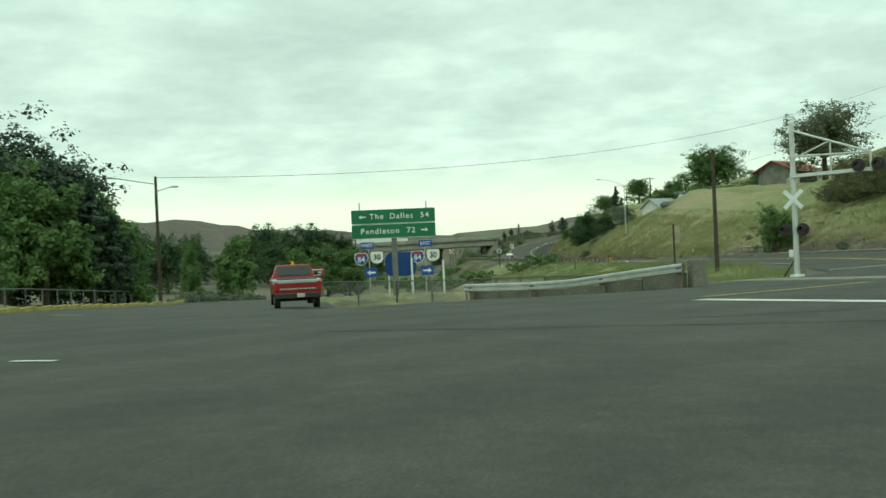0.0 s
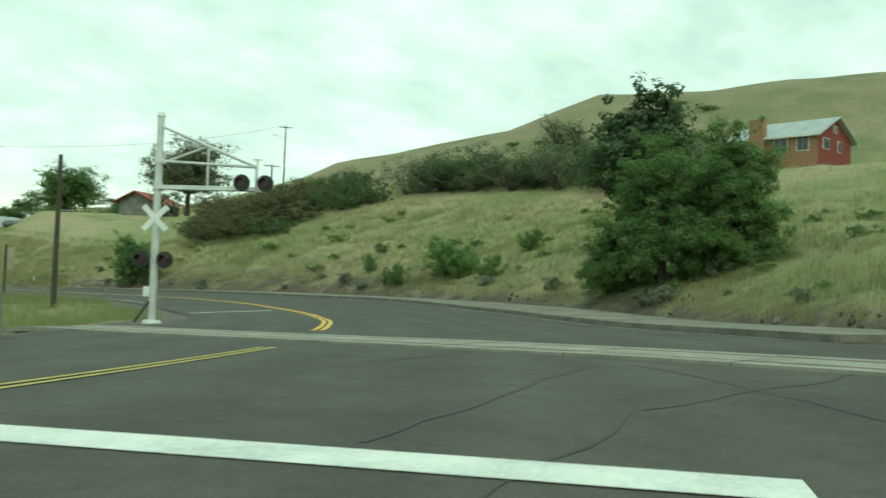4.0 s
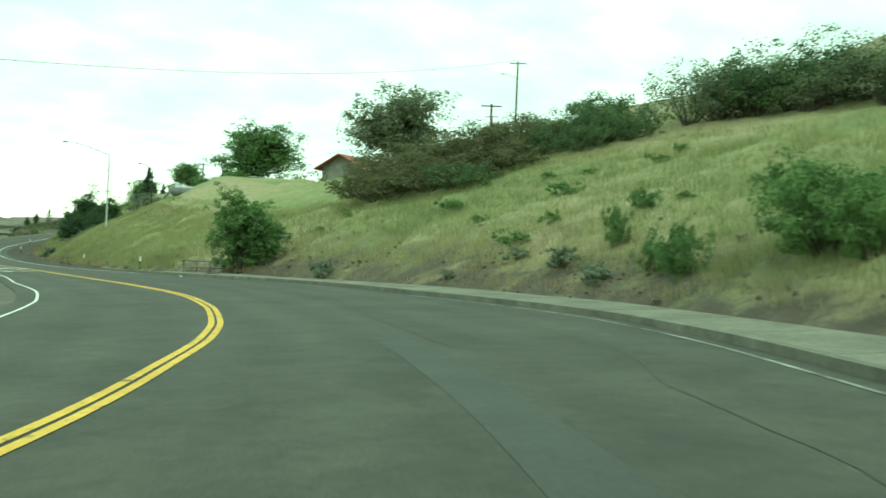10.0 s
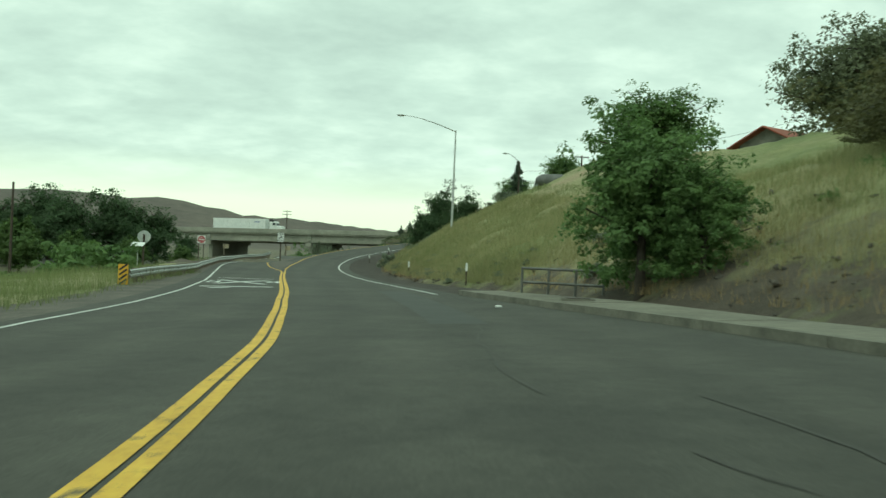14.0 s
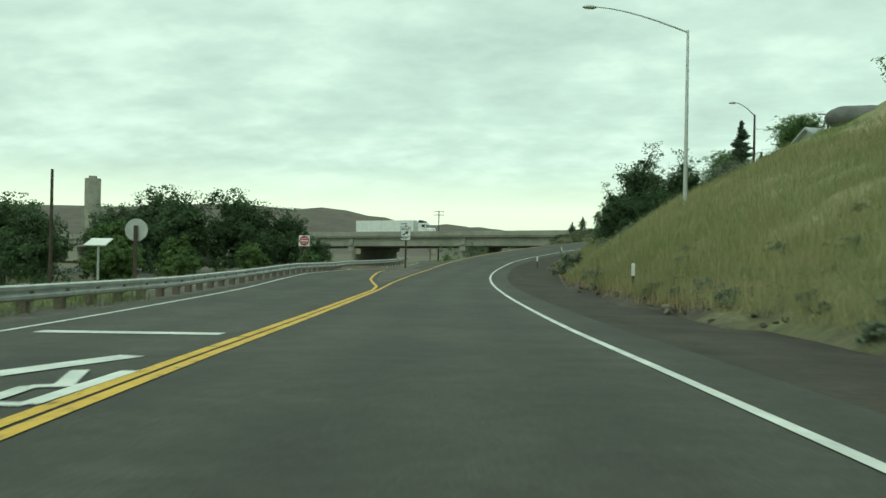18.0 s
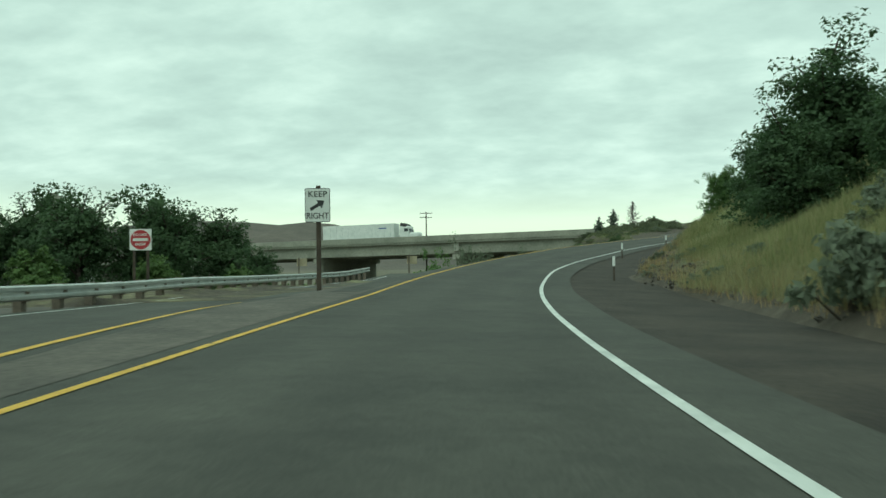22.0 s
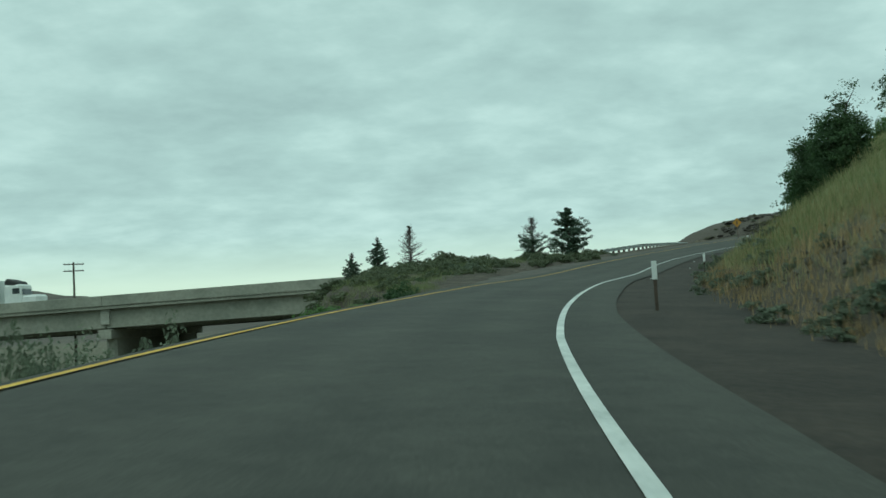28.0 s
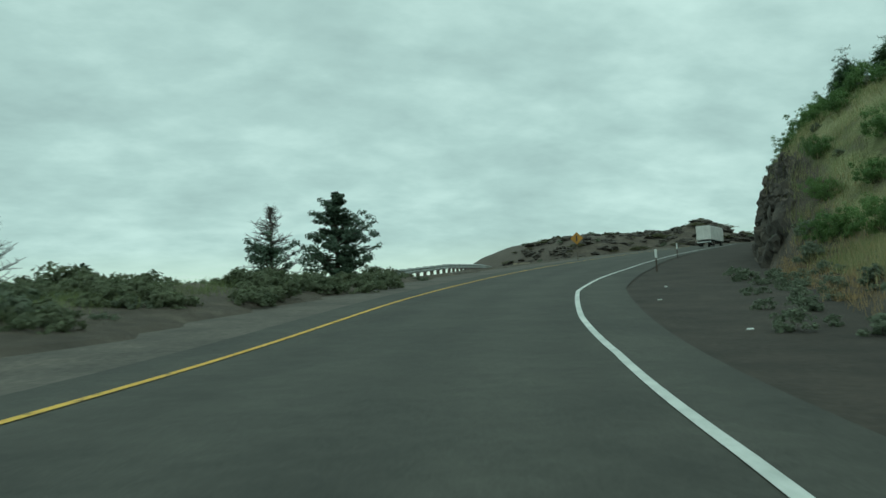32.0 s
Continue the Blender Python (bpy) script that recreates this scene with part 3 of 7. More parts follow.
def make_ground():
    def ticks(lo, hi, near_lo, near_hi, fine):
        mid = list(np.arange(near_lo, near_hi, fine))
        out, s, p = [], fine, near_hi
        while p < hi:
            out.append(p)
            s *= 1.16
            p += s
        pre, s, p = [], fine * 1.16, near_lo - fine * 1.16
        while p > lo:
            pre.append(p)
            s *= 1.16
            p -= s
        return np.array([lo] + pre[::-1] + mid + out + [hi])
    xs, ys = ticks(-3500, 3500, -20, 120, 1.0), ticks(-2500, 4000, 0, 330, 1.0)
    gx, gy = np.meshgrid(xs, ys)
    fx, fy = gx.ravel(), gy.ravel()
    z = height(fx, fy)
    u, l = road_uv(fx, fy)
    # small lumps on the slopes
    lump = np.array([noise.fractal(Vector((a * 0.35, b * 0.35, 0)), 0.9, 2.0, 3) if 0 < c < 90 or -60 < c < -9 else 0.0 for a, b, c in zip(fx, fy, l)])
    toe = np.interp(u, *TOE)
    z = z + 0.28 * lump * np.clip((abs(l) - toe) / 3, 0, 1)
    left, right = np.array([ROAD_LEFT(a) for a in u]), np.array([ROAD_RIGHT(a) for a in u])
    bed = (l > left - 1.8) & (l < np.where(u > 97, toe + 0.4, right + 1.2))
    walk_bed = (u > 10) & (u < 98) & (l > 0) & (l < toe + 0.2)
    street = (fy > 20) & (fy < 150) & (fx > STREET_LEFT(0, fy) - 0.6) & (fx < STREET_RIGHT(0, fy) + 0.6)
    z = np.where(bed | walk_bed | street, np.where(street & ~bed & ~walk_bed, height(fx, fy), z) - 0.22, z)
    soil = np.zeros(len(z))
    d = l - toe
    soil = np.where((d > -4) & (d < 3.2), 0.62 - 0.12 * np.clip(d, 0, 4), 0.05)
    soil = np.where((u > 58) & (u < 92) & (d > 0) & (d < 9), 0.62 - 0.05 * d, soil)
    soil = np.where((u > 106) & (u < 168) & (d > 0) & (d < 1.3), 0.5 - 0.08 * d, soil)
    soil = np.where((u > 120) & (l > 0) & (d < 1.0) & (d > -8), 0.75, soil)
    soil = np.where((u > 168) & (u < 216) & (d > 0) & (d < 2.6), 0.68 - 0.1 * d, soil)
    soil = np.where((u > 255) & (d > 0) & (d < 9), np.interp(d, (0, 1.6, 2.4, 9), (0.7, 0.62, 0.36, 0.3)), soil)
    soil = np.where((u > 140) & (l < -4) & (l > -24), np.where(u > 222, 0.74, 0.55), soil)
    soil = np.where((u < 32) & (l < -8) & (l > -45), 0.4, soil)
    soil = np.where(np.hypot(fx - 128, fy - 345) < 36, 0.95, soil)
    brown = np.maximum(smooth(np.hypot(fx - 30, fy - 120), 380, 800), 0.75 * smooth(-l, 16, 26) * smooth(u, 70, 110))
    brown = np.maximum(brown, 0.42 * smooth(np.hypot(fx - 5, fy - 10), 115, 175) * smooth(np.degrees(np.arctan2(fx - 5, fy - 10)), 28, 40))
    w = len(xs)
    faces = [(j * w + i, j * w + i + 1, (j + 1) * w + i + 1, (j + 1) * w + i) for j in range(len(ys) - 1) for i in range(w - 1)]
    ob = mesh_object("ground", np.stack([fx, fy, z], 1), faces, GROUND, None, True)
    for name, values in (("soil", soil), ("brown", brown)):
        at = ob.data.attributes.new(name, "FLOAT", "POINT")
        at.data.foreach_set("value", values.astype(np.float32))
    return tagged(ob, "dry grass slopes, bare soil and brown hills", "ground", "", "structure")


make_ground()
strip("shoulder", 95, 430, lambda u: ROAD_RIGHT(u) - 0.2, lambda u: float(np.interp(u, *TOE)) + 0.9, -0.03, CINDER, 1.0, 4, 0.0, "dark gravel shoulder with loose stones", "gravel", "structure")
strip("shoulder", 24, 430, lambda u: ROAD_LEFT(u) - float(np.interp(u, (205, 235), (2.0, 2.7))), lambda u: ROAD_LEFT(u) + 0.2, -0.03, GRAVEL, 1.0, 3, 0.0, "dark gravel verge beside the road", "gravel", "structure")
tagged(strip("road", -60, 430, ROAD_LEFT, ROAD_RIGHT, 0.0, ASPHALT, 1.0, 12), "worn grey asphalt road, patched and cracked", "road", "", "structure")
across = bpy.data.objects["road"].data.attributes.new("across", "FLOAT", "POINT")
across.data.foreach_set("value", [ROAD_LEFT(u) + (ROAD_RIGHT(u) - ROAD_LEFT(u)) * c / 12 for u in np.linspace(-60, 430, 491) for c in range(13)])


def side_street():
    ys = np.arange(20, 151, 2.0)
    verts, faces = [], []
    for y in ys:
        for c in range(7):
            x = STREET_LEFT(0, y) + (STREET_RIGHT(0, y) - STREET_LEFT(0, y)) * c / 6
            verts.append((x, y, ground_at(x, y) - 0.012))
    for j in range(len(ys) - 1):
        for c in range(6):
            a = j * 7 + c
            faces.append((a, a + 1, a + 8, a + 7))
    tagged(mesh_object("road", verts, faces, ASPHALT), "grey asphalt side street leaving the crossroads", "road", "", "structure")
    bm = bmesh.new()
    for y in np.arange(30, 72, 2.0):
        p, q = Vector((STREET_LEFT(0, y) - 0.1, y, 0)), Vector((STREET_LEFT(0, y + 2) - 0.1, y + 2, 0))
        mid = (p + q) / 2
        box(bm, ((q - p).length, 0.2, 0.3), (mid.x, mid.y, ground_at(mid.x, mid.y) + 0.02), pose(0, 0, 0, 0, 0, math.degrees(math.atan2(q.y - p.y, q.x - p.x))))
    tagged(part("kerb", bm, WORN_PAINT), "low kerb with worn yellow paint", "kerb", "", "structure")


side_street()


def paint(name, u0, u1, centre, width, mat, label, dz=0.008, step=1.0):
    c = centre if callable(centre) else (lambda u: centre)
    return strip(name, u0, u1, lambda u: c(u) - width / 2, lambda u: c(u) + width / 2, dz, mat, step, 1, 0.0, label, "road marking", "structure")


PAIR = along((24, 0.105), (50, 0.098), (75, 0.092))
LEFT_YELLOW = along((24, -2.75), (131.5, -2.99), (136.5, -3.29), (143.5, -4.38), (153.5, -5.38), (163.5, -6.15), (175.5, -7.01), (187.5, -8.91), (212.5, -12.41))
paint("centre_line", 19.4, 132, lambda u: YELLOW(u) - PAIR(u), 0.135, YELLOW_PAINT, "yellow centre line, one of a pair")
paint("centre_line", 19.4, 132, lambda u: YELLOW(u) + PAIR(u), 0.135, YELLOW_PAINT, "yellow centre line, one of a pair")
paint("centre_line", 132, 420, lambda u: YELLOW(u) + 0.1 * max(0, 1 - (u - 132) / 8), 0.1, YELLOW_PAINT, "yellow line along the ramp's edge")
paint("centre_line", 132, 194, lambda u: min(YELLOW(u) - 0.1, LEFT_YELLOW(u)) if u < 140 else LEFT_YELLOW(u), 0.12, YELLOW_PAINT, "yellow line bending off to the exit lane")
paint("edge_line", 97, 420, EDGE, 0.112, WHITE_PAINT, "white edge line of the ramp")
paint("edge_line", 58, 194, LEFT_EDGE, 0.1, WHITE_PAINT, "white edge line of the oncoming lane")
paint("edge_line", 14, 40, lambda v: KERB(v) - 0.42, 0.13, WORN_WHITE, "worn white line beside the kerb")
paint("edge_line", 40, 66, lambda v: KERB(v) - 0.4, 0.085, WORN_WHITE, "thin worn white line beside the kerb")


def bar(name, a, b, width, mat, label, dz=0.01):
    """A painted bar on the road between two (u, l) points."""
    a, b = Vector(a), Vector(b)
    n = (b - a).normalized()
    side = Vector((-n.y, n.x)) * width / 2
    verts, faces, steps = [], [], max(2, int((b - a).length / 0.6))
    for k in range(steps + 1):
        p = a.lerp(b, k / steps)
        verts += [on_road(*(p + side), dz), on_road(*(p - side), dz)]
    faces = [(2 * k, 2 * k + 1, 2 * k + 3, 2 * k + 2) for k in range(steps)]
    return tagged(mesh_object(name, verts, faces, mat), label, "road marking", "", "structure")


bar("stop_line", (1.93, -4.25), (1.13, 1.4), 0.52, WHITE_PAINT, "broad white stop line before the railway crossing")
for off in (-0.1, 0.1):
    bar("centre_line", (3.1, -4.75 + off), (11.2, -3.82 + off), 0.1, WORN_PAINT, "worn yellow line leading to the crossing")
bar("stop_line", (43.4, -7.6), (43.4, -3.6), 0.5, WHITE_PAINT, "white stop line of the oncoming lane")
bar("crossing_mark", (102.3, -5.6), (102.3, -3.0), 0.45, WHITE_PAINT, "broad white bar across the oncoming lane")
bar("crossing_mark", (113.2, -5.8), (113.2, -3.25), 0.4, WHITE_PAINT, "broad white bar across the oncoming lane")
bar("crossing_mark", (105.0, -5.3), (110.2, -3.4), 0.32, WHITE_PAINT, "long white stroke of a painted cross")
bar("crossing_mark", (109.6, -5.5), (105.1, -3.4), 0.32, WHITE_PAINT, "long white stroke of a painted cross")
bar("lane_mark", (-3.6, -24.2), (-3.1, -22.8), 0.13, WHITE_PAINT, "faint white dash on the crossroads")
bar("lane_mark", (-10.8, -5.05), (-10.5, -4.6), 0.1, WHITE_PAINT, "faint white dash on the crossroads")
bar("lane_mark", (101.0, -5.2), (101.3, -4.5), 0.35, WHITE_PAINT, "white fragment of road paint")


def road_letter(u, l, size_u, size_l):
    """The letter R, drawn long for drivers who come the other way."""
    strokes = (((0, 0), (1, 0)), ((1, 0), (1, 0.7)), ((1, 0.7), (0.55, 0.8)), ((0.55, 0.8), (0.5, 0)), ((0.5, 0.35), (0, 0.9)))
    for a, b in strokes:
        bar("crossing_mark", (u - a[0] * size_u, l - a[1] * size_l), (u - b[0] * size_u, l - b[1] * size_l), 0.16, WHITE_PAINT, "white painted stroke of a letter R", 0.012)


road_letter(108.9, -2.95, 1.9, 0.5)
road_letter(108.1, -5.35, 1.9, 0.5)
# cracks and patches in the asphalt
TAR = material("tar_seal", (0.036, 0.036, 0.030), (0.053, 0.052, 0.043), 0.8, scale=1.0, fine=0.3)
rng = random.Random(5)


def crack(u, l, du, dl, width=0.045):
    verts, faces, steps = [], [], 12
    p = Vector((u, l))
    for k in range(steps + 1):
        w = width * rng.uniform(0.4, 1.2)
        verts += [on_road(p.x - w / 2, p.y + w / 2, 0.005), on_road(p.x + w / 2, p.y - w / 2, 0.005)]
        p = p + Vector((du / steps + rng.uniform(-0.12, 0.12), dl / steps + rng.uniform(-0.12, 0.12)))
    faces = [(2 * k, 2 * k + 1, 2 * k + 3, 2 * k + 2) for k in range(steps)]
    return tagged(mesh_object("crack", verts, faces, TAR), "dark sealed crack in the asphalt", "crack", "", "structure")


for args in ((-8, -9, 6, -4), (-4, -14, 3, 5), (-3, -2, 7, 3), (2, -1, 6, 2), (0, 4, 8, -3), (4, 1, 5, 5), (8, -2, 5, 4), (9, 3, 4, -6), (-7, -5, 5, 6), (20, 1, 9, 1.5), (30, 0, 10, 1), (27, 3, 6, -3), (40, 3, 9, 1.4),
             (50, 2, 12, 0.6), (64, 3, 12, -0.5), (76, 1, 8, 0.5), (70, 3.6, 4, -2), (90, -0.5, 9, 0.7), (95, 3, 6, -1.4), (30, -5, 8, 0.5)):
    crack(*args)
PATCH = material("asphalt_patch", (0.045, 0.048, 0.044), (0.06, 0.063, 0.057), 0.85, scale=1.0, fine=0.4)
strip("asphalt_patch", 84, 100, 0.6, 1.6, 0.004, PATCH, 1, 1, 0, "darker strip of mended asphalt", "patch", "structure")
strip("asphalt_patch", 28, 52, 1.0, 1.7, 0.004, PATCH, 1, 1, 0, "darker strip of mended asphalt", "patch", "structure")
strip("exit_lane", 150, 198, lambda u: LEFT_EDGE(u) - 0.7, lambda u: LEFT_YELLOW(u) + 0.6, -0.012, ASPHALT, 1.5, 3, 0, "grey asphalt exit lane behind the island", "road", "structure")
strip("traffic_island", 141, 188, lambda u: LEFT_YELLOW(u) + 0.3, lambda u: YELLOW(u) - 0.3, 0.004, GRAVEL, 1.5, 2, 0, "dark gravel island between ramp and exit lane", "gravel", "structure")

# sidewalk of single slabs behind a kerb
sidewalk = thing("sidewalk", label="pale concrete sidewalk with a worn kerb", category="sidewalk", kind="structure")
BACK = along((13, 9), (18, 9.3), (25, 8.6), (30, 8.3), (38, 8.3), (49, 8.5), (52.5, 8.8), (58.4, 9.5), (66, 9.0), (72, 8.1), (77.5, 7.2), (83, 6.3), (88.8, 5.9), (92.4, 5.0), (95.5, 4.4), (98.5, 4.4))
KERB_CONCRETE = material("kerb_concrete", (0.10, 0.098, 0.078), (0.20, 0.193, 0.155), 0.9, scale=1.2, fine=0.4, bump=0.2)
u = 13.5
while u < 96.5:
    n = min(3.0, 97 - u)
    slab = strip("slab", u + 0.012, u + n - 0.012, lambda v: KERB(v) + 0.19, BACK, 0.145 + rng.uniform(-0.006, 0.006), SIDEWALK, 1.0, 2, 0.14)
    slab.parent = sidewalk
    kerb = strip("kerb_stone", u + 0.01, u + n - 0.01, KERB, lambda v: KERB(v) + 0.18, 0.15, KERB_CONCRETE, 1.0, 1, 0.24)
    kerb.parent = sidewalk
    u += n

# the railway: concrete crossing panels with the rails let in
TRACK_A, TRACK_B = Vector((12.1, 59.7)), Vector((19.0, 0.0))
TRACK_WAY = (TRACK_B - TRACK_A).normalized()
TRACK_SIDE = Vector((-TRACK_WAY.y, TRACK_WAY.x))


def track_band(name, s0, s1, off, width, dz, mat, parent=None, thick=0.12, step=1.2):
    verts, faces = [], []
    count = max(1, round((s1 - s0) / step))
    for k in range(count + 1):
        s = s0 + (s1 - s0) * k / count
        for e in (off - width / 2, off + width / 2):
            p = TRACK_A + TRACK_WAY * s + TRACK_SIDE * e
            mid = TRACK_A + TRACK_WAY * s
            z = ground_at(mid.x, mid.y) + dz
            verts += [(p.x, p.y, z), (p.x, p.y, z - thick)]
    for k in range(count):
        a = 4 * k
        faces += [(a, a + 2, a + 6, a + 4), (a + 1, a, a + 4, a + 5), (a + 2, a + 3, a + 7, a + 6)]
    faces += [(0, 1, 3, 2), (4 * count, 4 * count + 2, 4 * count + 3, 4 * count + 1)]
    return mesh_object(name, verts, faces, mat, parent)


PANEL = material("crossing_panel", (0.19, 0.19, 0.155), (0.30, 0.295, 0.245), 0.85, scale=1.5, fine=0.35)
RUST = material("rail_steel", (0.05, 0.04, 0.033), (0.10, 0.08, 0.065), 0.5, 0.7, scale=3, fine=0.3)
crossing = thing("railway_crossing", label="pale concrete crossing panels with two rails", category="railway", kind="structure")
for k in range(13):
    s0 = 24.0 + 2.5 * k
    for off, w in ((-0.91, 0.44), (0.0, 1.02), (0.91, 0.44)):
        track_band("crossing_panel", s0 + 0.02, s0 + 2.48, off, w, 0.035 + rng.uniform(-0.004, 0.004), PANEL, crossing)
for off in (-0.6, 0.6):
    track_band("rail", 0, 59, off, 0.075, 0.03, RUST, crossing, 0.16)
BALLAST = material("ballast", (0.10, 0.095, 0.085), (0.19, 0.18, 0.16), 0.95, scale=5, fine=0.6, bump=0.6)
track_band("ballast", 0, 24, 0.0, 2.8, -0.04, BALLAST, crossing, 0.3)
for k in range(36):
    track_band("sleeper", 0.3 + 0.65 * k, 0.53 + 0.65 * k, 0.0, 1.9, 0.0, DARK_TIMBER, crossing, 0.16, 1)

# ---- railway signal on its cantilever ----
WHITE_METAL = material("painted_metal", (0.50, 0.53, 0.51), (0.66, 0.68, 0.65), 0.45, 0.3, scale=2, fine=0.2)
WHITE_SIGN = material("white_sign", (0.66, 0.69, 0.66), (0.80, 0.82, 0.79), 0.5, scale=1.5, fine=0.1)
BLACK = material("black_housing", (0.018, 0.018, 0.018), (0.035, 0.034, 0.032), 0.6, scale=4)
LENS = material("dark_red_lens", (0.05, 0.008, 0.008), (0.09, 0.014, 0.012), 0.25, scale=4)
SIGN_GREEN = material("sign_green", (0.008, 0.125, 0.055), (0.012, 0.165, 0.075), 0.45, scale=0.8, fine=0.15)
SIGN_BLUE = material("sign_blue", (0.012, 0.06, 0.26), (0.02, 0.085, 0.33), 0.45, scale=1, fine=0.15)
SIGN_RED = material("sign_red", (0.33, 0.02, 0.03), (0.45, 0.035, 0.04), 0.45, scale=1, fine=0.15)
SIGN_BLACK = material("sign_black", (0.02, 0.02, 0.02), (0.03, 0.03, 0.03), 0.5, scale=3)
SIGN_YELLOW = material("sign_yellow", (0.62, 0.33, 0.02), (0.72, 0.42, 0.04), 0.5, scale=2, fine=0.1)


def flasher(parent, at, turn):
    head = part("flasher", rodded((0, -0.03, 0), (0, 0.03, 0), 0.30, seg=20), BLACK, parent, "round black flasher disc")
    head.matrix_basis = pose(*at, 0, 0, turn)
    part("lens", rodded((0, -0.08, 0), (0, -0.02, 0), 0.15, seg=16), LENS, head, "dark red lens")
    hood = bmesh.new()
    for k in range(9):
        a0, a1 = radians(-10 + 22 * k), radians(-10 + 22 * (k + 1))
        f = [hood.verts.new((r * math.cos(a), y, r * math.sin(a))) for a, y, r in ((a0, -0.03, 0.17), (a1, -0.03, 0.17), (a1, -0.32, 0.16), (a0, -0.32, 0.16))]
        hood.faces.new(f)
    part("hood", hood, BLACK, head)


def crossing_signal():
    at = (18.75, 36.9)
    z = ground_at(*at) - 0.05
    ob = thing("railway_signal", (*at, z), -44, "grey cantilever railway signal with crossbuck and flashers", "railway signal")
    part("mast", rodded((0, 0, 0), (0, 0, 7.45), 0.14, 0.12, 16), WHITE_METAL, ob)
    part("base", rodded((0, 0, 0), (0, 0, 0.14), 0.36, 0.3, 16), WHITE_METAL, ob)
    part("cap", rodded((0, 0, 7.45), (0, 0, 7.6), 0.15, 0.1, 14), WHITE_METAL, ob)
    arm = 3.5
    part("upper_arm", rodded((0, 0, 5.85), (arm, 0, 5.75), 0.05), WHITE_METAL, ob)
    part("lower_arm", rodded((0, -0.12, 4.85), (arm, -0.12, 4.9), 0.05), WHITE_METAL, ob)
    part("lower_arm", rodded((0, 0.12, 4.95), (arm, 0.12, 5.0), 0.05), WHITE_METAL, ob)
    part("tie_rod", rodded((0.05, 0, 7.1), (arm, 0, 5.75), 0.055), WHITE_METAL, ob)
    part("strut", rodded((0.3, 0, 5.85), (1.75, 0, 6.45), 0.04), WHITE_METAL, ob)
    part("strut", rodded((1.75, 0, 6.45), (1.75, 0, 4.95), 0.04), WHITE_METAL, ob)
    part("strut", rodded((arm, 0, 4.85), (arm, 0, 5.85), 0.05), WHITE_METAL, ob)
    part("collar", rodded((0, 0, 5.75), (0, 0, 5.95), 0.17, seg=14), WHITE_METAL, ob)
    part("collar", rodded((0, 0, 4.8), (0, 0, 5.05), 0.17, seg=14), WHITE_METAL, ob)
    for dx in (-0.42, 0.42):
        flasher(ob, (arm + dx - 0.05, -0.25, 5.15), 0)
        flasher(ob, (dx, -0.2, 2.3), 0)
    part("crossarm", rodded((-0.45, 0, 2.3), (0.45, 0, 2.3), 0.035), WHITE_METAL, ob)
    for s in (-1, 1):
        part("crossbuck_blade", boxed((1.2, 0.02, 0.2), (0, -0.17 - 0.012 * s, 3.78), Euler((0, radians(45 * s), 0)).to_matrix().to_4x4(), 0.005), WHITE_SIGN, ob, "weathered white crossbuck blade")
    part("junction_box", boxed((0.22, 0.18, 0.36), (-0.2, -0.08, 1.15), None, 0.02), WHITE_SIGN, ob, "small white junction box")
    part("brace", rodded((-0.55, -0.25, 0.05), (-0.08, -0.05, 0.85), 0.04), BLACK, ob, "dark slanting brace")
    ob.matrix_basis = ob.matrix_basis @ Matrix.Scale(0.89, 4)
    return ob


crossing_signal()


# ---- signs ----
def lettering(text, size, mat, parent, at, name="lettering", spacing=1.0, wide=1.0):
    curve = bpy.data.curves.new(name, "FONT")
    curve.body, curve.size, curve.align_x, curve.align_y = text, size, "CENTER", "CENTER"
    curve.space_character, curve.extrude, curve.offset = spacing, 0.002, size * 0.012
    tmp = new(name, curve)
    me = bpy.data.meshes.new_from_object(tmp.evaluated_get(bpy.context.evaluated_depsgraph_get()))
    bpy.data.objects.remove(tmp)
    me.materials.clear()
    me.materials.append(mat)
    ob = new(name, me)
    ob.parent = parent
    ob.matrix_basis = Matrix.Translation(at) @ pose(0, 0, 0, 90) @ Matrix.Diagonal((wide, 1, 1, 1))
    return ob


def rounded_plate(w, h, r, depth=0.02):
    bm = bmesh.new()
    verts = []
    for cx, cz, a0 in ((w / 2 - r, h / 2 - r, 0), (-w / 2 + r, h / 2 - r, 90), (-w / 2 + r, -h / 2 + r, 180), (w / 2 - r, -h / 2 + r, 270)):
        for k in range(5):
            a = radians(a0 + 22.5 * k)
            verts.append(bm.verts.new((cx + r * math.cos(a), 0, cz + r * math.sin(a))))
    face = bm.faces.new(verts)
    made = bmesh.ops.extrude_face_region(bm, geom=[face])
    bmesh.ops.translate(bm, verts=[v for v in made["geom"] if isinstance(v, bmesh.types.BMVert)], vec=(0, depth, 0))
    bmesh.ops.recalc_face_normals(bm, faces=bm.faces)
    return bm


def plate(name, w, h, r, mat, parent, at, label=""):
    ob = part(name, rounded_plate(w, h, r), mat, parent, label)
    ob.location = at
    return ob


def arrow(parent, at, size, turn, mat):
    bm = bmesh.new()
    pts = ((-0.5, -0.1), (0.1, -0.1), (0.1, -0.3), (0.5, 0), (0.1, 0.3), (0.1, 0.1), (-0.5, 0.1))
    vs = [bm.verts.new((x * size, 0, z * size)) for x, z in pts]
    f = bm.faces.new(vs)
    made = bmesh.ops.extrude_face_region(bm, geom=[f])
    bmesh.ops.translate(bm, verts=[v for v in made["geom"] if isinstance(v, bmesh.types.BMVert)], vec=(0, 0.004, 0))
    bmesh.ops.recalc_face_normals(bm, faces=bm.faces)
    ob = part("arrow", bm, mat, parent)
    ob.matrix_basis = Matrix.Translation(at) @ pose(0, 0, 0, 0, turn)
    return ob


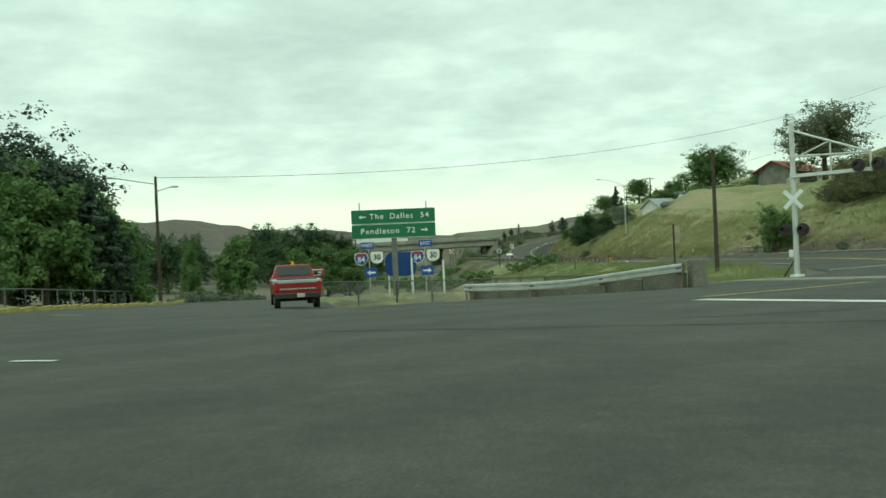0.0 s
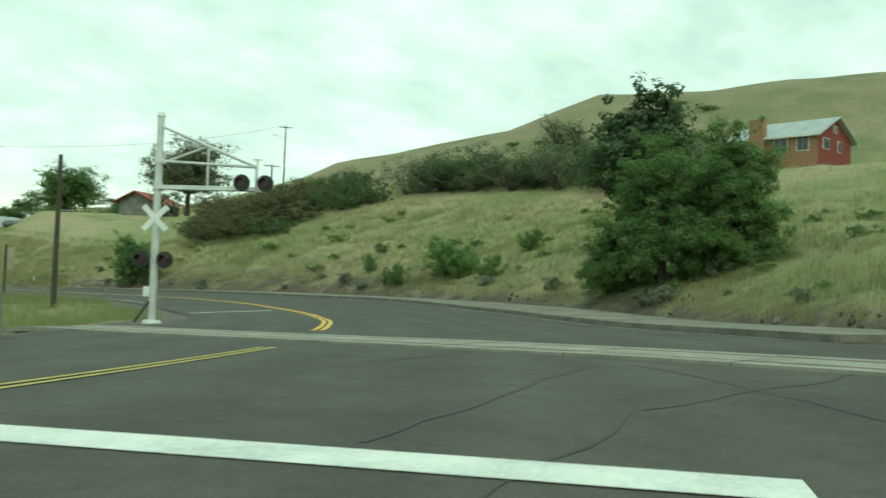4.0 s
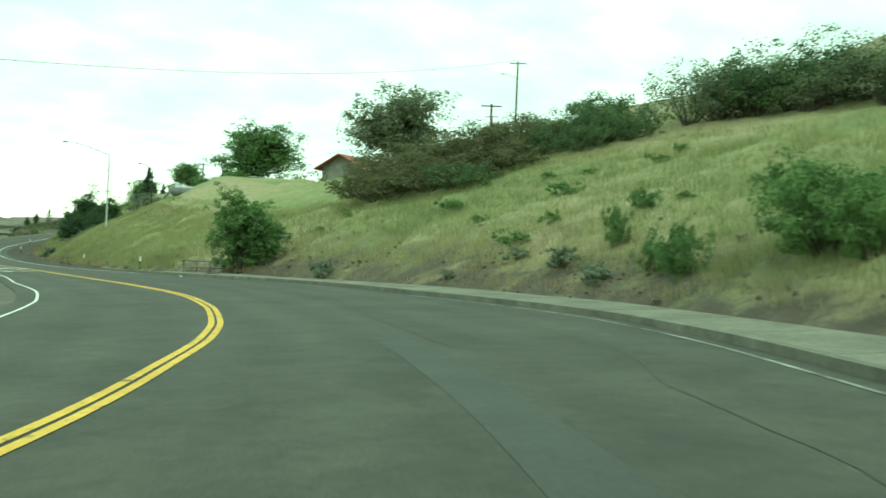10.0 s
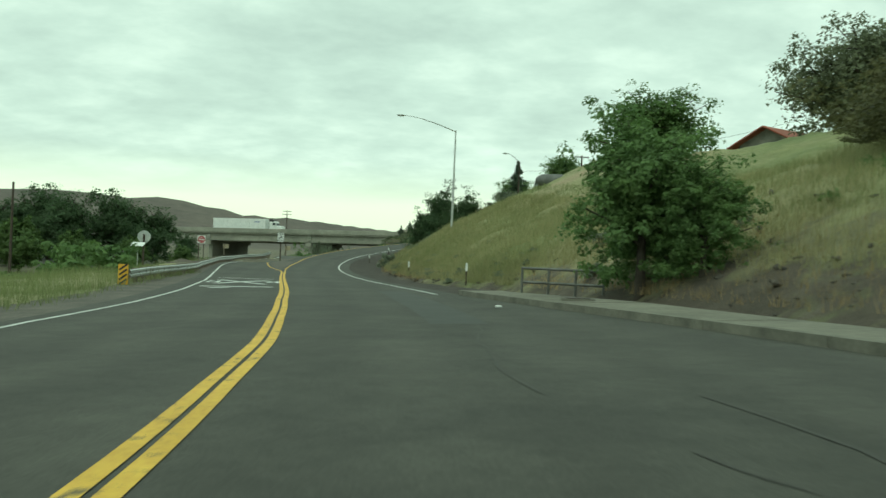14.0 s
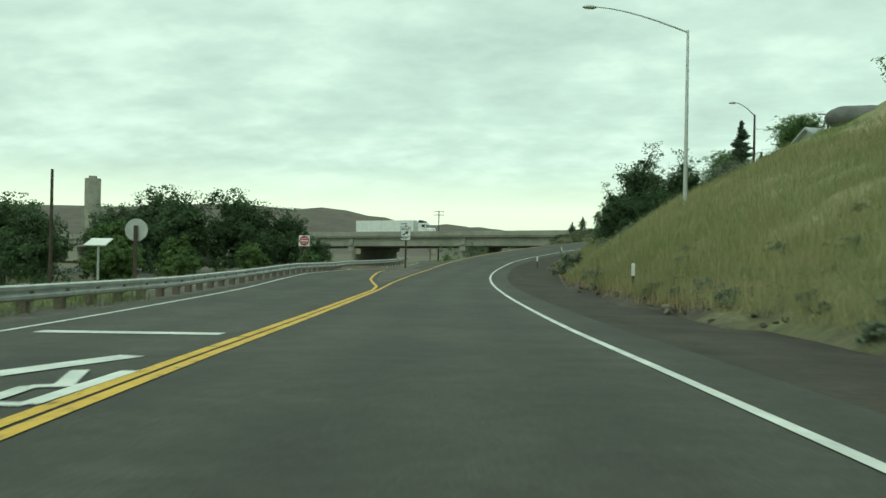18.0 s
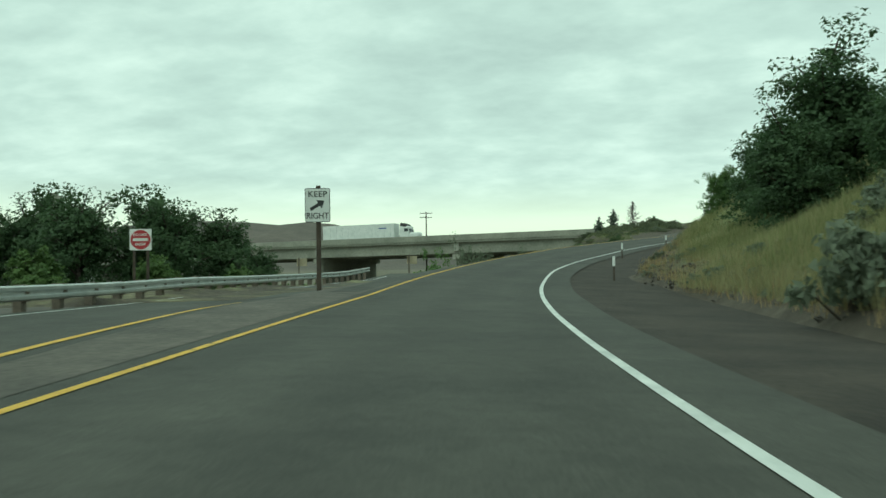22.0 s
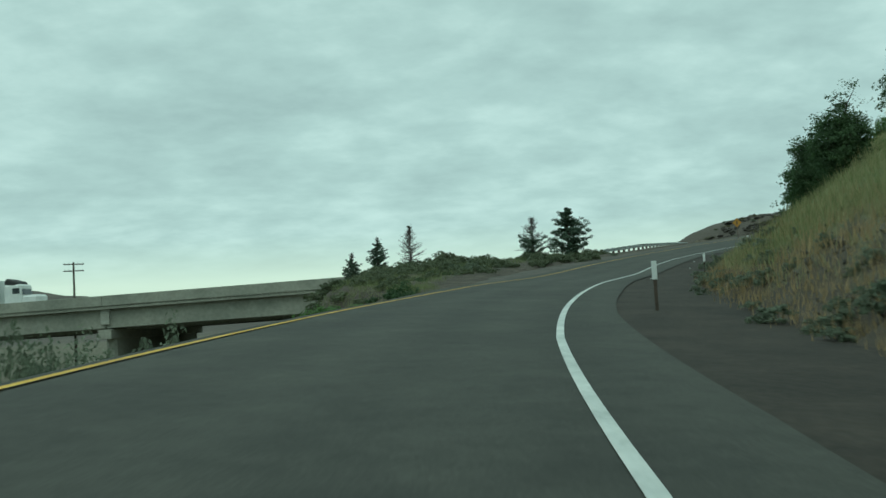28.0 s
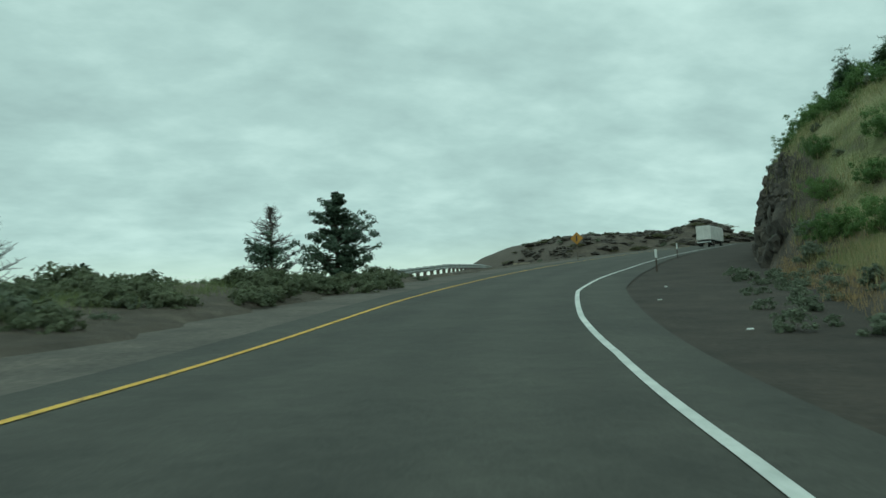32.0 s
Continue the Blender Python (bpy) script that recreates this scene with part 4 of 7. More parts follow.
def shield(parent, at, number, kind):
    ob = new("route_shield")
    ob.parent, ob.location = parent, at
    if kind == "interstate":
        pts = [(-0.36, 0.30), (-0.12, 0.36), (0, 0.32), (0.12, 0.36), (0.36, 0.30), (0.40, 0.02), (0.28, -0.24), (0, -0.40), (-0.28, -0.24), (-0.40, 0.02)]
        mat = SIGN_BLUE
    else:
        pts = [(-0.34, 0.38), (0.34, 0.38), (0.42, 0.24), (0.40, -0.12), (0.30, -0.30), (0, -0.40), (-0.30, -0.30), (-0.40, -0.12), (-0.42, 0.24)]
        mat = SIGN_BLACK

    def flat(scale, y, m, name):
        bm = bmesh.new()
        vs = [bm.verts.new((x * scale, y, z * scale)) for x, z in pts]
        f = bm.faces.new(vs)
        made = bmesh.ops.extrude_face_region(bm, geom=[f])
        bmesh.ops.translate(bm, verts=[v for v in made["geom"] if isinstance(v, bmesh.types.BMVert)], vec=(0, 0.012, 0))
        bmesh.ops.recalc_face_normals(bm, faces=bm.faces)
        return part(name, bm, m, parent)
    ob2 = flat(1.12, 0.0, WHITE_SIGN if kind == "interstate" else SIGN_BLACK, "shield_back")
    ob2.location = at
    face = flat(1.0, -0.02, mat if kind == "interstate" else WHITE_SIGN, "shield_face")
    face.location = at
    bpy.data.objects.remove(ob)
    if kind == "interstate":
        bm = bmesh.new()
        box(bm, (0.68, 0.012, 0.13), (0, -0.03, 0.24))
        band = part("shield_band", bm, SIGN_RED, parent)
        band.location = at
    lettering(number, 0.5, WHITE_SIGN if kind == "interstate" else SIGN_BLACK, parent, (at[0], at[1] - 0.045, at[2] - (0.05 if kind == "interstate" else 0.0)), "route_number", 1.0, 0.95)


DARK_STEEL = material("dark_steel", (0.13, 0.135, 0.13), (0.2, 0.205, 0.195), 0.6, 0.3, scale=2.0, fine=0.3)


def guide_sign():
    x, y = 2.2, 57.2
    z = -2.25
    ob = thing("guide_sign", (x, y, z), -3, "green highway guide sign on a grey steel post", "road sign")
    part("post", boxed((0.36, 0.42, 4.6), (0.0, 0.1, 2.2), None, 0.02), DARK_STEEL, ob, "broad dark grey steel post")
    for i, (zc, text, arr) in enumerate(((5.78, (("The", -1.07), ("Dalles", 0.52), ("54", 2.01)), -1), (4.84, (("Pendleton", -0.88), ("72", 1.1)), 1))):
        panel = plate("sign_panel", 5.35, 0.92, 0.06, SIGN_GREEN, ob, (0, -0.2, zc))
        part("panel_border", rounded_plate(5.33, 0.02, 0.005, 0.004), WHITE_SIGN, panel).location = (0, -0.005, 0.44)
        part("panel_border", rounded_plate(5.33, 0.02, 0.005, 0.004), WHITE_SIGN, panel).location = (0, -0.005, -0.44)
        for word, dx in text:
            lettering(word, 0.5, WHITE_SIGN, panel, (dx, -0.006, 0), "word", 1.22)
        arrow(panel, (arr * 1.98, -0.006, 0), 0.46, 180 if arr < 0 else 0, WHITE_SIGN)
    for sx in (-2.15, 2.12):
        part("bracket", boxed((0.09, 0.09, 2.4), (sx, 0.0, 5.5)), STEEL, ob)
    part("cross_beam", boxed((5.0, 0.1, 0.12), (0, 0.0, 5.3)), STEEL, ob)
    for sx, word, turn in ((-1.65, "WEST", 180), (1.95, "EAST", 0)):
        tab = plate("direction_tab", 0.85, 0.42, 0.04, SIGN_BLUE, ob, (sx - 0.1 if sx < 0 else sx + 0.02, -0.12, 3.96))
        lettering(word, 0.3, WHITE_SIGN, tab, (0, -0.006, 0))
        shield(ob, (sx - 0.5, -0.1, 3.12), "84", "interstate")
        shield(ob, (sx + 0.5, -0.12, 3.18), "30", "us")
        tab = plate("arrow_tab", 0.78, 0.6, 0.04, SIGN_BLUE, ob, (sx + 0.1, -0.1, 2.22))
        arrow(tab, (0, -0.006, 0), 0.55, turn, WHITE_SIGN)
        part("sign_post", rodded((sx, 0.02, 0.2), (sx, 0.02, 4.0), 0.045, seg=8), STEEL, ob)
    return ob


guide_sign()
for dx, dz in ((1.0, 2.9), (3.0, 2.7)):
    post = thing("marker_post", (2.2 + dx, 56.2, -2.1), 0, "white plastic marker post beside the sign", "marker post")
    part("post", boxed((0.12, 0.1, dz), (0, 0, dz / 2), None, 0.02), WHITE_SIGN, post)
blue = thing("blue_sign", (2.65, 59.5, -2.2), 5, "large round-cornered blue information sign on posts", "road sign")
plate("sign_panel", 2.1, 1.6, 0.5, SIGN_BLUE, blue, (0, 0, 2.6))
for sx in (-0.8, 0.8):
    part("post", boxed((0.1, 0.1, 2.6), (sx, 0.08, 1.3)), WHITE_SIGN, blue, "white post")


def keep_right_sign():
    at = on_road(163.4, -5.35)
    at.z = -1.8
    ob = thing("keep_right_sign", at, 10, "white sign with a slanting arrow on a timber post", "road sign")
    part("post", boxed((0.13, 0.13, 3.55), (0.02, 0.09, 1.72), None, 0.01), DARK_TIMBER, ob)
    edge = plate("sign_edge", 0.72, 0.98, 0.05, SIGN_BLACK, ob, (0, 0.004, 2.93))
    face = plate("sign_panel", 0.68, 0.94, 0.04, WHITE_SIGN, ob, (0, -0.006, 2.93))
    lettering("KEEP", 0.24, SIGN_BLACK, face, (0, -0.004, 0.31), "word", 1.08)
    lettering("RIGHT", 0.24, SIGN_BLACK, face, (0, -0.004, -0.31), "word", 1.0, 0.92)
    arrow(face, (0, -0.004, 0), 0.48, -32, SIGN_BLACK)
    return ob


keep_right_sign()


def do_not_enter(at, turn):
    ob = thing("do_not_enter_sign", at, turn, "red and white do not enter sign on a post", "road sign")
    for s in (-0.28, 0.28):
        part("post", boxed((0.1, 0.1, 4.5), (s, 0.07, -0.1)), DARK_TIMBER, ob)
    plate("sign_panel", 0.9, 0.9, 0.04, WHITE_SIGN, ob, (0, 0, 1.75))
    disc = part("disc", rodded((0, -0.012, 1.75), (0, 0.0, 1.75), 0.41, seg=28), SIGN_RED, ob)
    part("bar", boxed((0.62, 0.01, 0.12), (0, -0.018, 1.75)), WHITE_SIGN, ob)
    lettering("DO NOT", 0.15, WHITE_SIGN, ob, (0, -0.016, 1.95))
    lettering("ENTER", 0.15, WHITE_SIGN, ob, (0, -0.016, 1.55))
    return ob


do_not_enter((18.1, 176.6, -1.15), 12)


def sign_back(name, at, turn, w, h, z, label, round_face=False, post=DARK_TIMBER):
    ob = thing(name, at, turn, label, "road sign")
    part("post", boxed((0.13, 0.13, z + h * 0.6), (0, -0.08, (z + h * 0.6) / 2)), post, ob)
    if round_face:
        bm = bmesh.new()
        bmesh.ops.create_cone(bm, cap_ends=True, segments=28, radius1=w / 2, radius2=w / 2, depth=0.02, matrix=Matrix.Translation((0, 0.02, z)) @ pose(0, 0, 0, 90, 0, 0) @ pose(0, 0, 0, 0, 0, 22.5))
        part("sign_panel", bm, STEEL, ob, "bare grey back")
    else:
        part("sign_panel", boxed((w, 0.015, h), (0.28, 0.0, z), None, 0.004), PLYWOOD, ob, "pale plywood back")
    return ob


PLYWOOD = material("plywood", (0.30, 0.26, 0.17), (0.42, 0.37, 0.26), 0.8, scale=1.2, fine=0.3)
sign_back("road_sign", (21.65, 138.2, ground_at(21.65, 138.2)), 8, 0.93, 0.3, 2.42, "bare grey back of a round warning sign on a brown post", True)
sign_back("road_sign", (30.0, 83.2, ground_at(30.0, 83.2) - 0.4), 12, 0.95, 1.7, 3.4, "pale back of a tall road sign on a brown post")
for x, y, w in ((13.3, 218.9, 0.9), (23.3, 218.8, 0.9)):
    sign_back("road_sign", (x, y, ground_at(x, y) - 0.05), 15, w, 0.7, 5.0, "pale pinkish back of a road sign below the bridge", False, TIMBER)


def delineator(u, l, h=1.15):
    at = on_road(u, l)
    at.z = ground_at(at.x, at.y) - 0.05
    ob = thing("delineator", at, heading(u), "white reflector post on the gravel shoulder", "marker post", "reflector posts along the ramp")
    part("post", boxed((0.07, 0.03, h), (0, 0, h / 2), None, 0.004), DARK_TIMBER, ob, "dark post")
    part("reflector", boxed((0.105, 0.035, 0.38), (0, -0.006, h - 0.17), None, 0.01), WHITE_SIGN, ob, "white reflector plate")


for u, l, h in ((109.5, 5.6, 1.0), (128.0, 5.3, 0.85), (174.0, 3.3, 0.95), (196.5, 2.2, 0.95), (212.5, 2.8, 1.0), (238.0, 4.7, 0.95), (269.8, 3.6, 1.0), (295.0, 3.4, 1.0)):
    delineator(u, l, h)


# ---- guardrails ----
def rail_profile():
    return ((0.0, -0.155), (0.05, -0.12), (0.05, -0.06), (0.0, -0.02), (0.0, 0.02), (0.05, 0.06), (0.05, 0.12), (0.0, 0.155))


def guardrail(name, pts, label, post_step=1.9, top=0.72, posts=True, side=1, post_mat=None):
    """A W-beam along points (x, y, ground z), each post with a block."""
    ob = thing(name, label=label, category="guardrail")
    pts = [Vector(p) for p in pts]
    dist = [0.0]
    for a, b in zip(pts, pts[1:]):
        dist.append(dist[-1] + (b - a).length)

    def place(s):
        return Vector([float(np.interp(s, dist, [p[i] for p in pts])) for i in range(3)])
    panel, s = 3.81, 0.0
    while s < dist[-1] - 0.2:
        e = min(s + panel + 0.08, dist[-1])
        verts, faces = [], []
        steps = 3
        for k in range(steps + 1):
            q = s + (e - s) * k / steps
            p = place(q)
            w = (place(min(q + 0.3, dist[-1])) - place(max(q - 0.3, 0))).normalized()
            nrm = Vector((w.y, -w.x, 0)) * side
            for d, h in rail_profile():
                verts.append(p + nrm * (d + 0.16) + Vector((0, 0, top - 0.155 + h)))
        m = len(rail_profile())
        for k in range(steps):
            for j in range(m - 1):
                a = k * m + j
                faces.append((a, a + 1, a + m + 1, a + m))
        mesh_object("rail_panel", verts, faces, STEEL, ob)
        s += panel
    if posts:
        s = 0.3
        while s < dist[-1]:
            p = place(s)
            w = (place(min(s + 0.3, dist[-1])) - place(max(s - 0.3, 0))).normalized()
            turn = math.degrees(math.atan2(w.y, w.x))
            post = part("post", boxed((0.2, 0.2, top + 0.3), (0, 0, top / 2 - 0.14), None, 0.012), post_mat or TIMBER, ob)
            post.matrix_basis = pose(*p, 0, 0, turn)
            block = part("block", boxed((0.19, 0.12, 0.34), (0, 0, 0), None, 0.01), post_mat or TIMBER, post)
            block.location = (0, -0.11 * side, top - 0.16)
            s += post_step
    return ob


RAIL = along((102.5, -8.4), (111, -8.3), (126.6, -8.35), (132, -8.8), (141, -8.9), (159, -9.6), (165, -10.2), (185, -13), (205, -17), (222, -21))


def rail_points(u0, u1, off, step=3.0):
    return [on_road(u, off(u), -0.06) for u in np.arange(u0, u1, step)]


guardrail("guardrail", rail_points(103.2, 198, RAIL), "weathered steel guardrail on timber posts", 1.6, 0.58)
end = thing("object_marker", on_road(102.9, -8.4, -0.2), heading(104) , "black and yellow striped guardrail end marker", "marker board")
part("board", boxed((0.35, 0.03, 0.75), (0, 0, 0.55), None, 0.01), SIGN_YELLOW, end)
for k in range(4):
    part("stripe", boxed((0.40, 0.006, 0.08), (0, -0.019, 0.28 + 0.18 * k), Euler((0, radians(-38), 0)).to_matrix().to_4x4() @ Matrix.Scale(0.85, 4)), SIGN_BLACK, end)

# fence, wall and rail along the traffic island at the crossroads
FENCE_WIRE = material("fence_wire", (0.11, 0.115, 0.105), (0.19, 0.195, 0.18), 0.55, 0.4, scale=3)


def wire_fence(pts, h, label, step=1.4, mesh_wires=True):
    ob = thing("wire_fence", label=label, category="fence")
    for a, b in zip(pts, pts[1:]):
        a, b = Vector((*a, ground_at(*a))), Vector((*b, ground_at(*b)))
        n = max(1, round((b - a).length / step))
        for k in range(n + 1):
            p = a.lerp(b, k / n)
            part("post", rodded((p.x, p.y, p.z - 0.1), (p.x, p.y, p.z + h), 0.035, seg=8), FENCE_WIRE, ob)
        part("top_rail", rodded(a + Vector((0, 0, h)), b + Vector((0, 0, h)), 0.025, seg=6), FENCE_WIRE, ob)
        if mesh_wires:
            bm = bmesh.new()
            way = b - a
            count = int(way.length / 0.1)
            for k in range(count):
                for s in (-1, 1):
                    k2 = k + s * int(h / 0.1)
                    if 0 <= k2 <= count:
                        rod(bm, a + way * (k / count) + Vector((0, 0, 0.05)), a + way * (k2 / count) + Vector((0, 0, h)), 0.008, seg=3)
            part("mesh_wire", bm, FENCE_WIRE, ob)
    return ob


wire_fence([(-1.7, 35.6), (1.4, 36.0), (4.3, 36.6)], 1.0, "grey chain link fence round the island")
wire_fence([(4.5, 36.8), (8.0, 38.5), (12.0, 42.0)], 1.0, "grey chain link fence behind the wall")
wire_fence([(-15.5, 31), (-15.2, 42), (-15.6, 56), (-15.8, 72), (-13.2, 82)], 0.95, "grey pipe fence along the side street", 2.4, False)
OLD_CONCRETE = material("old_concrete", (0.13, 0.13, 0.105), (0.23, 0.225, 0.185), 0.9, scale=0.9, fine=0.5, bump=0.3)
low_wall = thing("low_wall", label="low stained concrete wall under the guardrail", category="wall")
WALL_A, WALL_B = Vector((4.4, 36.0, 0)), Vector((10.9, 29.2, 0))
for k in range(6):
    a, b = WALL_A.lerp(WALL_B, k / 6), WALL_A.lerp(WALL_B, (k + 1) / 6)
    mid, w = (a + b) / 2, (b - a)
    z = ground_at(mid.x, mid.y)
    part("wall_section", boxed((w.length - 0.02, 0.25, 0.9), (mid.x, mid.y, z + 0.1), pose(0, 0, 0, 0, 0, math.degrees(math.atan2(w.y, w.x))), 0.02), OLD_CONCRETE, low_wall)
pts = [(*WALL_A.lerp(WALL_B, k / 4).xy, ground_at(*WALL_A.lerp(WALL_B, k / 4).xy) + 0.28) for k in range(5)]
guardrail("guardrail", [(p[0] - 0.2, p[1] - 0.45, p[2]) for p in pts], "pale steel guardrail in front of a low wall", 3.0, 0.55)
part("wall_end", boxed((0.5, 0.5, 1.05), (11.25, 29.05, ground_at(11.3, 29.0) + 0.4), None, 0.03), OLD_CONCRETE, low_wall)

# hand rail by the sidewalk's end
hand_rail = thing("hand_rail", on_road(95.8, 4.75, 0.0), -28, "grey pipe hand rail at the sidewalk's end", "railing")
for k in range(4):
    part("post", rodded((0.85 * k, 0, -0.2), (0.85 * k, 0, 0.88), 0.04, seg=8), FENCE_WIRE, hand_rail)
for z in (0.88, 0.45):
    part("rail", rodded((-0.02, 0, z), (2.57, 0, z), 0.04, seg=8), FENCE_WIRE, hand_rail)


# ---- poles and lamps ----
def cobra_lamp(name, at, h, reach, turn, label, mat, radius=0.11):
    ob = thing(name, at, turn, label, "street lamp")
    part("pole", rodded((0, 0, -0.3), (0, 0, h), radius, radius * 0.55, 12), mat, ob)
    prev = Vector((0, 0, h - 0.1))
    for k in range(1, 7):
        s = k / 6
        q = Vector((-reach * s, 0, h - 0.1 + 1.05 * math.sin(s * 1.45)))
        part("arm_section", rodded(prev, q, 0.05 - 0.004 * k, seg=8), mat, ob)
        prev = q
    bm = bmesh.new()
    bmesh.ops.create_uvsphere(bm, u_segments=12, v_segments=8, radius=0.5, matrix=Matrix.Translation(prev + Vector((-0.28, 0, -0.03))) @ Matrix.Diagonal((0.72, 0.3, 0.2, 1)))
    part("lamp_head", bm, STEEL, ob, "", True)
    return ob


cobra_lamp("street_lamp", (45.0, 147.6, ground_at(45.0, 147.6)), 10.8 - ground_at(45.0, 147.6), 4.6, 12, "tall galvanised street lamp on the grass slope", STEEL)
cobra_lamp("street_lamp", (55.6, 180.8, ground_at(55.6, 180.8)), 11.9 - ground_at(55.6, 180.8), 1.7, 15, "timber lamp post with a short lamp arm", DARK_TIMBER, 0.14)
WIRE = material("cable", (0.02, 0.02, 0.02), (0.03, 0.03, 0.03), 0.6, scale=3)


def utility_pole(x, y, top, label, arms=1, lamp=False, turn=0.0, lean=0.0):
    z = ground_at(x, y)
    ob = thing("utility_pole", (x, y, z), turn, label, "utility pole")
    h = top - z
    part("pole", rodded((0, 0, -0.3), (lean, 0, h), 0.17, 0.11, 10), DARK_TIMBER, ob)
    for k in range(arms):
        arm = part("crossarm", boxed((2.3, 0.1, 0.12), (lean, 0, h - 0.25 - 0.8 * k)), DARK_TIMBER, ob)
        for dx in (-1.0, -0.5, 0.5, 1.0):
            part("insulator", rodded((lean + dx, 0, h - 0.2 - 0.8 * k), (lean + dx, 0, h - 0.03 - 0.8 * k), 0.05, 0.03, 6), WHITE_METAL, arm)
    if lamp:
        part("lamp_arm", rodded((0, 0, h - 2.2), (-1.7, 0, h - 1.7), 0.04, seg=6), STEEL, ob)
        part("lamp_head", boxed((0.6, 0.25, 0.14), (-1.95, 0, h - 1.72), None, 0.04), STEEL, ob)
    return ob


utility_pole(25.6, 62.2, 7.6, "bare dark timber pole beside the track", 0)
utility_pole(-16.9, 76.9, 8.4, "timber pole with two lamp arms above the fence", 0)
utility_pole(-0.8, 170.2, 5.9, "dark timber pole below the road", 0)
utility_pole(94.9, 140.3, 27.2, "tall timber pole with crossarm and lamp on the slope", 1, True, -30)
utility_pole(80.7, 122.9, 17.6, "timber pole with crossarm behind the brush", 1, False, -30)
utility_pole(68.5, 204, 15.8, "timber pole on the hillside", 1, False, 10)
utility_pole(62.5, 165.5, 12.0, "timber pole on the hillside behind the grass", 0)
utility_pole(13.5, 309.0, 9.6, "timber pole with crossarms beyond the bridge", 2, False, 8)
for x, y, t in ((128, 128, 27), (150, 118, 30), (172, 108, 33), (112, 175, 26)):
    utility_pole(x, y, t, "distant timber pole with crossarm on the hill", 1, False, -40)
lamp_arm = thing("street_lamp", (-16.9, 76.9, ground_at(-16.9, 76.9)), 0, "lamp arm reaching from a timber pole", "street lamp")
part("arm", rodded((0, 0, 10.3), (-3.5, 0, 10.95), 0.045, seg=6), STEEL, lamp_arm)
part("lamp_head", boxed((0.7, 0.28, 0.14), (-3.8, 0, 10.95), None, 0.04), STEEL, lamp_arm)
part("arm", rodded((0, 0, 9.7), (1.3, 0, 10.05), 0.04, seg=6), STEEL, lamp_arm)
part("lamp_head", boxed((0.6, 0.26, 0.14), (1.55, 0, 10.05), None, 0.04), STEEL, lamp_arm)


def cable(a, b, sag, label="black overhead cable"):
    n, seg = 32, 5
    a, b = Vector(a), Vector(b)
    across = (b - a).normalized().cross(Vector((0, 0, 1)))
    verts = []
    for k in range(n + 1):
        t = k / n
        p = a.lerp(b, t) - Vector((0, 0, 4 * sag * t * (1 - t)))
        verts += [p + (across * math.cos(2 * math.pi * j / seg) + Vector((0, 0, math.sin(2 * math.pi * j / seg)))) * 0.018 for j in range(seg)]
    faces = [(k * seg + j, k * seg + (j + 1) % seg, (k + 1) * seg + (j + 1) % seg, (k + 1) * seg + j) for k in range(n) for j in range(seg)]
    ob = mesh_object("cable", verts, faces, WIRE)
    tagged(ob, label, "cable")


cable((-16.9, 76.9, 8.3), (94.9, 140.3, 27.4), 4.3, "black cable strung across the valley to the hillside")
cable((56.0, 183.0, 11.0), (70, 196, 13.8), 0.3, "black cable between two hillside poles")
cable((70, 196, 14.2), (112, 175, 25.6), 0.8, "black cable between two hillside poles")

# ---- the highway bridge ----
def bridge():
    ob = thing("highway_bridge", label="long stained concrete highway bridge on wall piers", category="bridge")
    a, b = Vector((-150, 330.0, 0.6)), Vector((46, 275.5, 3.72))
    way = (b - a)
    n = way.normalized()
    turn = math.degrees(math.atan2(way.y, way.x))
    tilt = -math.degrees(math.atan2(way.z, way.xy.length))
    side = Vector((-n.y, n.x, 0))
    count = 8
    span = way.length / count
    # the deck's level at a; the barrier stands on it
    for k in range(count):
        mid = a + way * ((k + 0.5) / count)
        m = pose(0, 0, 0, 0, tilt, turn)
        part("barrier", boxed((span - 0.03, 0.28, 0.95), mid + side * 0.1 + Vector((0, 0, 0.48)), m, 0.03), BRIDGE_CONCRETE, ob)
        part("deck_slab", boxed((span - 0.02, 24.0, 0.3), mid + side * 12.1 + Vector((0, 0, -0.15)), m, 0.02), BRIDGE_CONCRETE, ob)
        part("edge_girder", boxed((span - 0.06, 0.5, 1.75), mid + side * 1.0 + Vector((0, 0, -1.18)), m, 0.03), BRIDGE_CONCRETE, ob)
        for off in (4.0, 7.0, 10.0, 13.5, 17.0, 20.5, 23.4):
            part("girder", boxed((span - 0.06, 0.5, 2.0), mid + side * off + Vector((0, 0, -1.3)), m), BRIDGE_CONCRETE, ob)
        part("far_barrier", boxed((span - 0.03, 0.28, 0.95), mid + side * 24.0 + Vector((0, 0, 0.48)), m, 0.03), BRIDGE_CONCRETE, ob)
        p = a + way * (k / count)
        ground = min(ground_at(p.x, p.y), p.z - 3) - 0.4
        part("pilaster", boxed((0.85, 0.35, 1.9), (p + side * 0.6 + Vector((0, 0, -0.75))), pose(0, 0, 0, 0, 0, turn), 0.03), CONCRETE, ob, "pale concrete pilaster")
        part("pier_cap", boxed((1.3, 23.6, 0.9), p + side * 12.1 + Vector((0, 0, -2.6)), pose(0, 0, 0, 0, 0, turn), 0.04), BRIDGE_CONCRETE, ob)
        q = p + side * 12.1
        part("pier", boxed((1.0, 21.0, p.z - 2.0 - ground), (q.x, q.y, (p.z - 2.0 + ground) / 2), pose(0, 0, 0, 0, 0, turn), 0.2), BRIDGE_CONCRETE, ob, "stained concrete wall pier")
    return a, b, n, side, turn, tilt


BRIDGE_A, BRIDGE_B, BRIDGE_WAY, BRIDGE_SIDE, BRIDGE_TURN, BRIDGE_TILT = bridge()
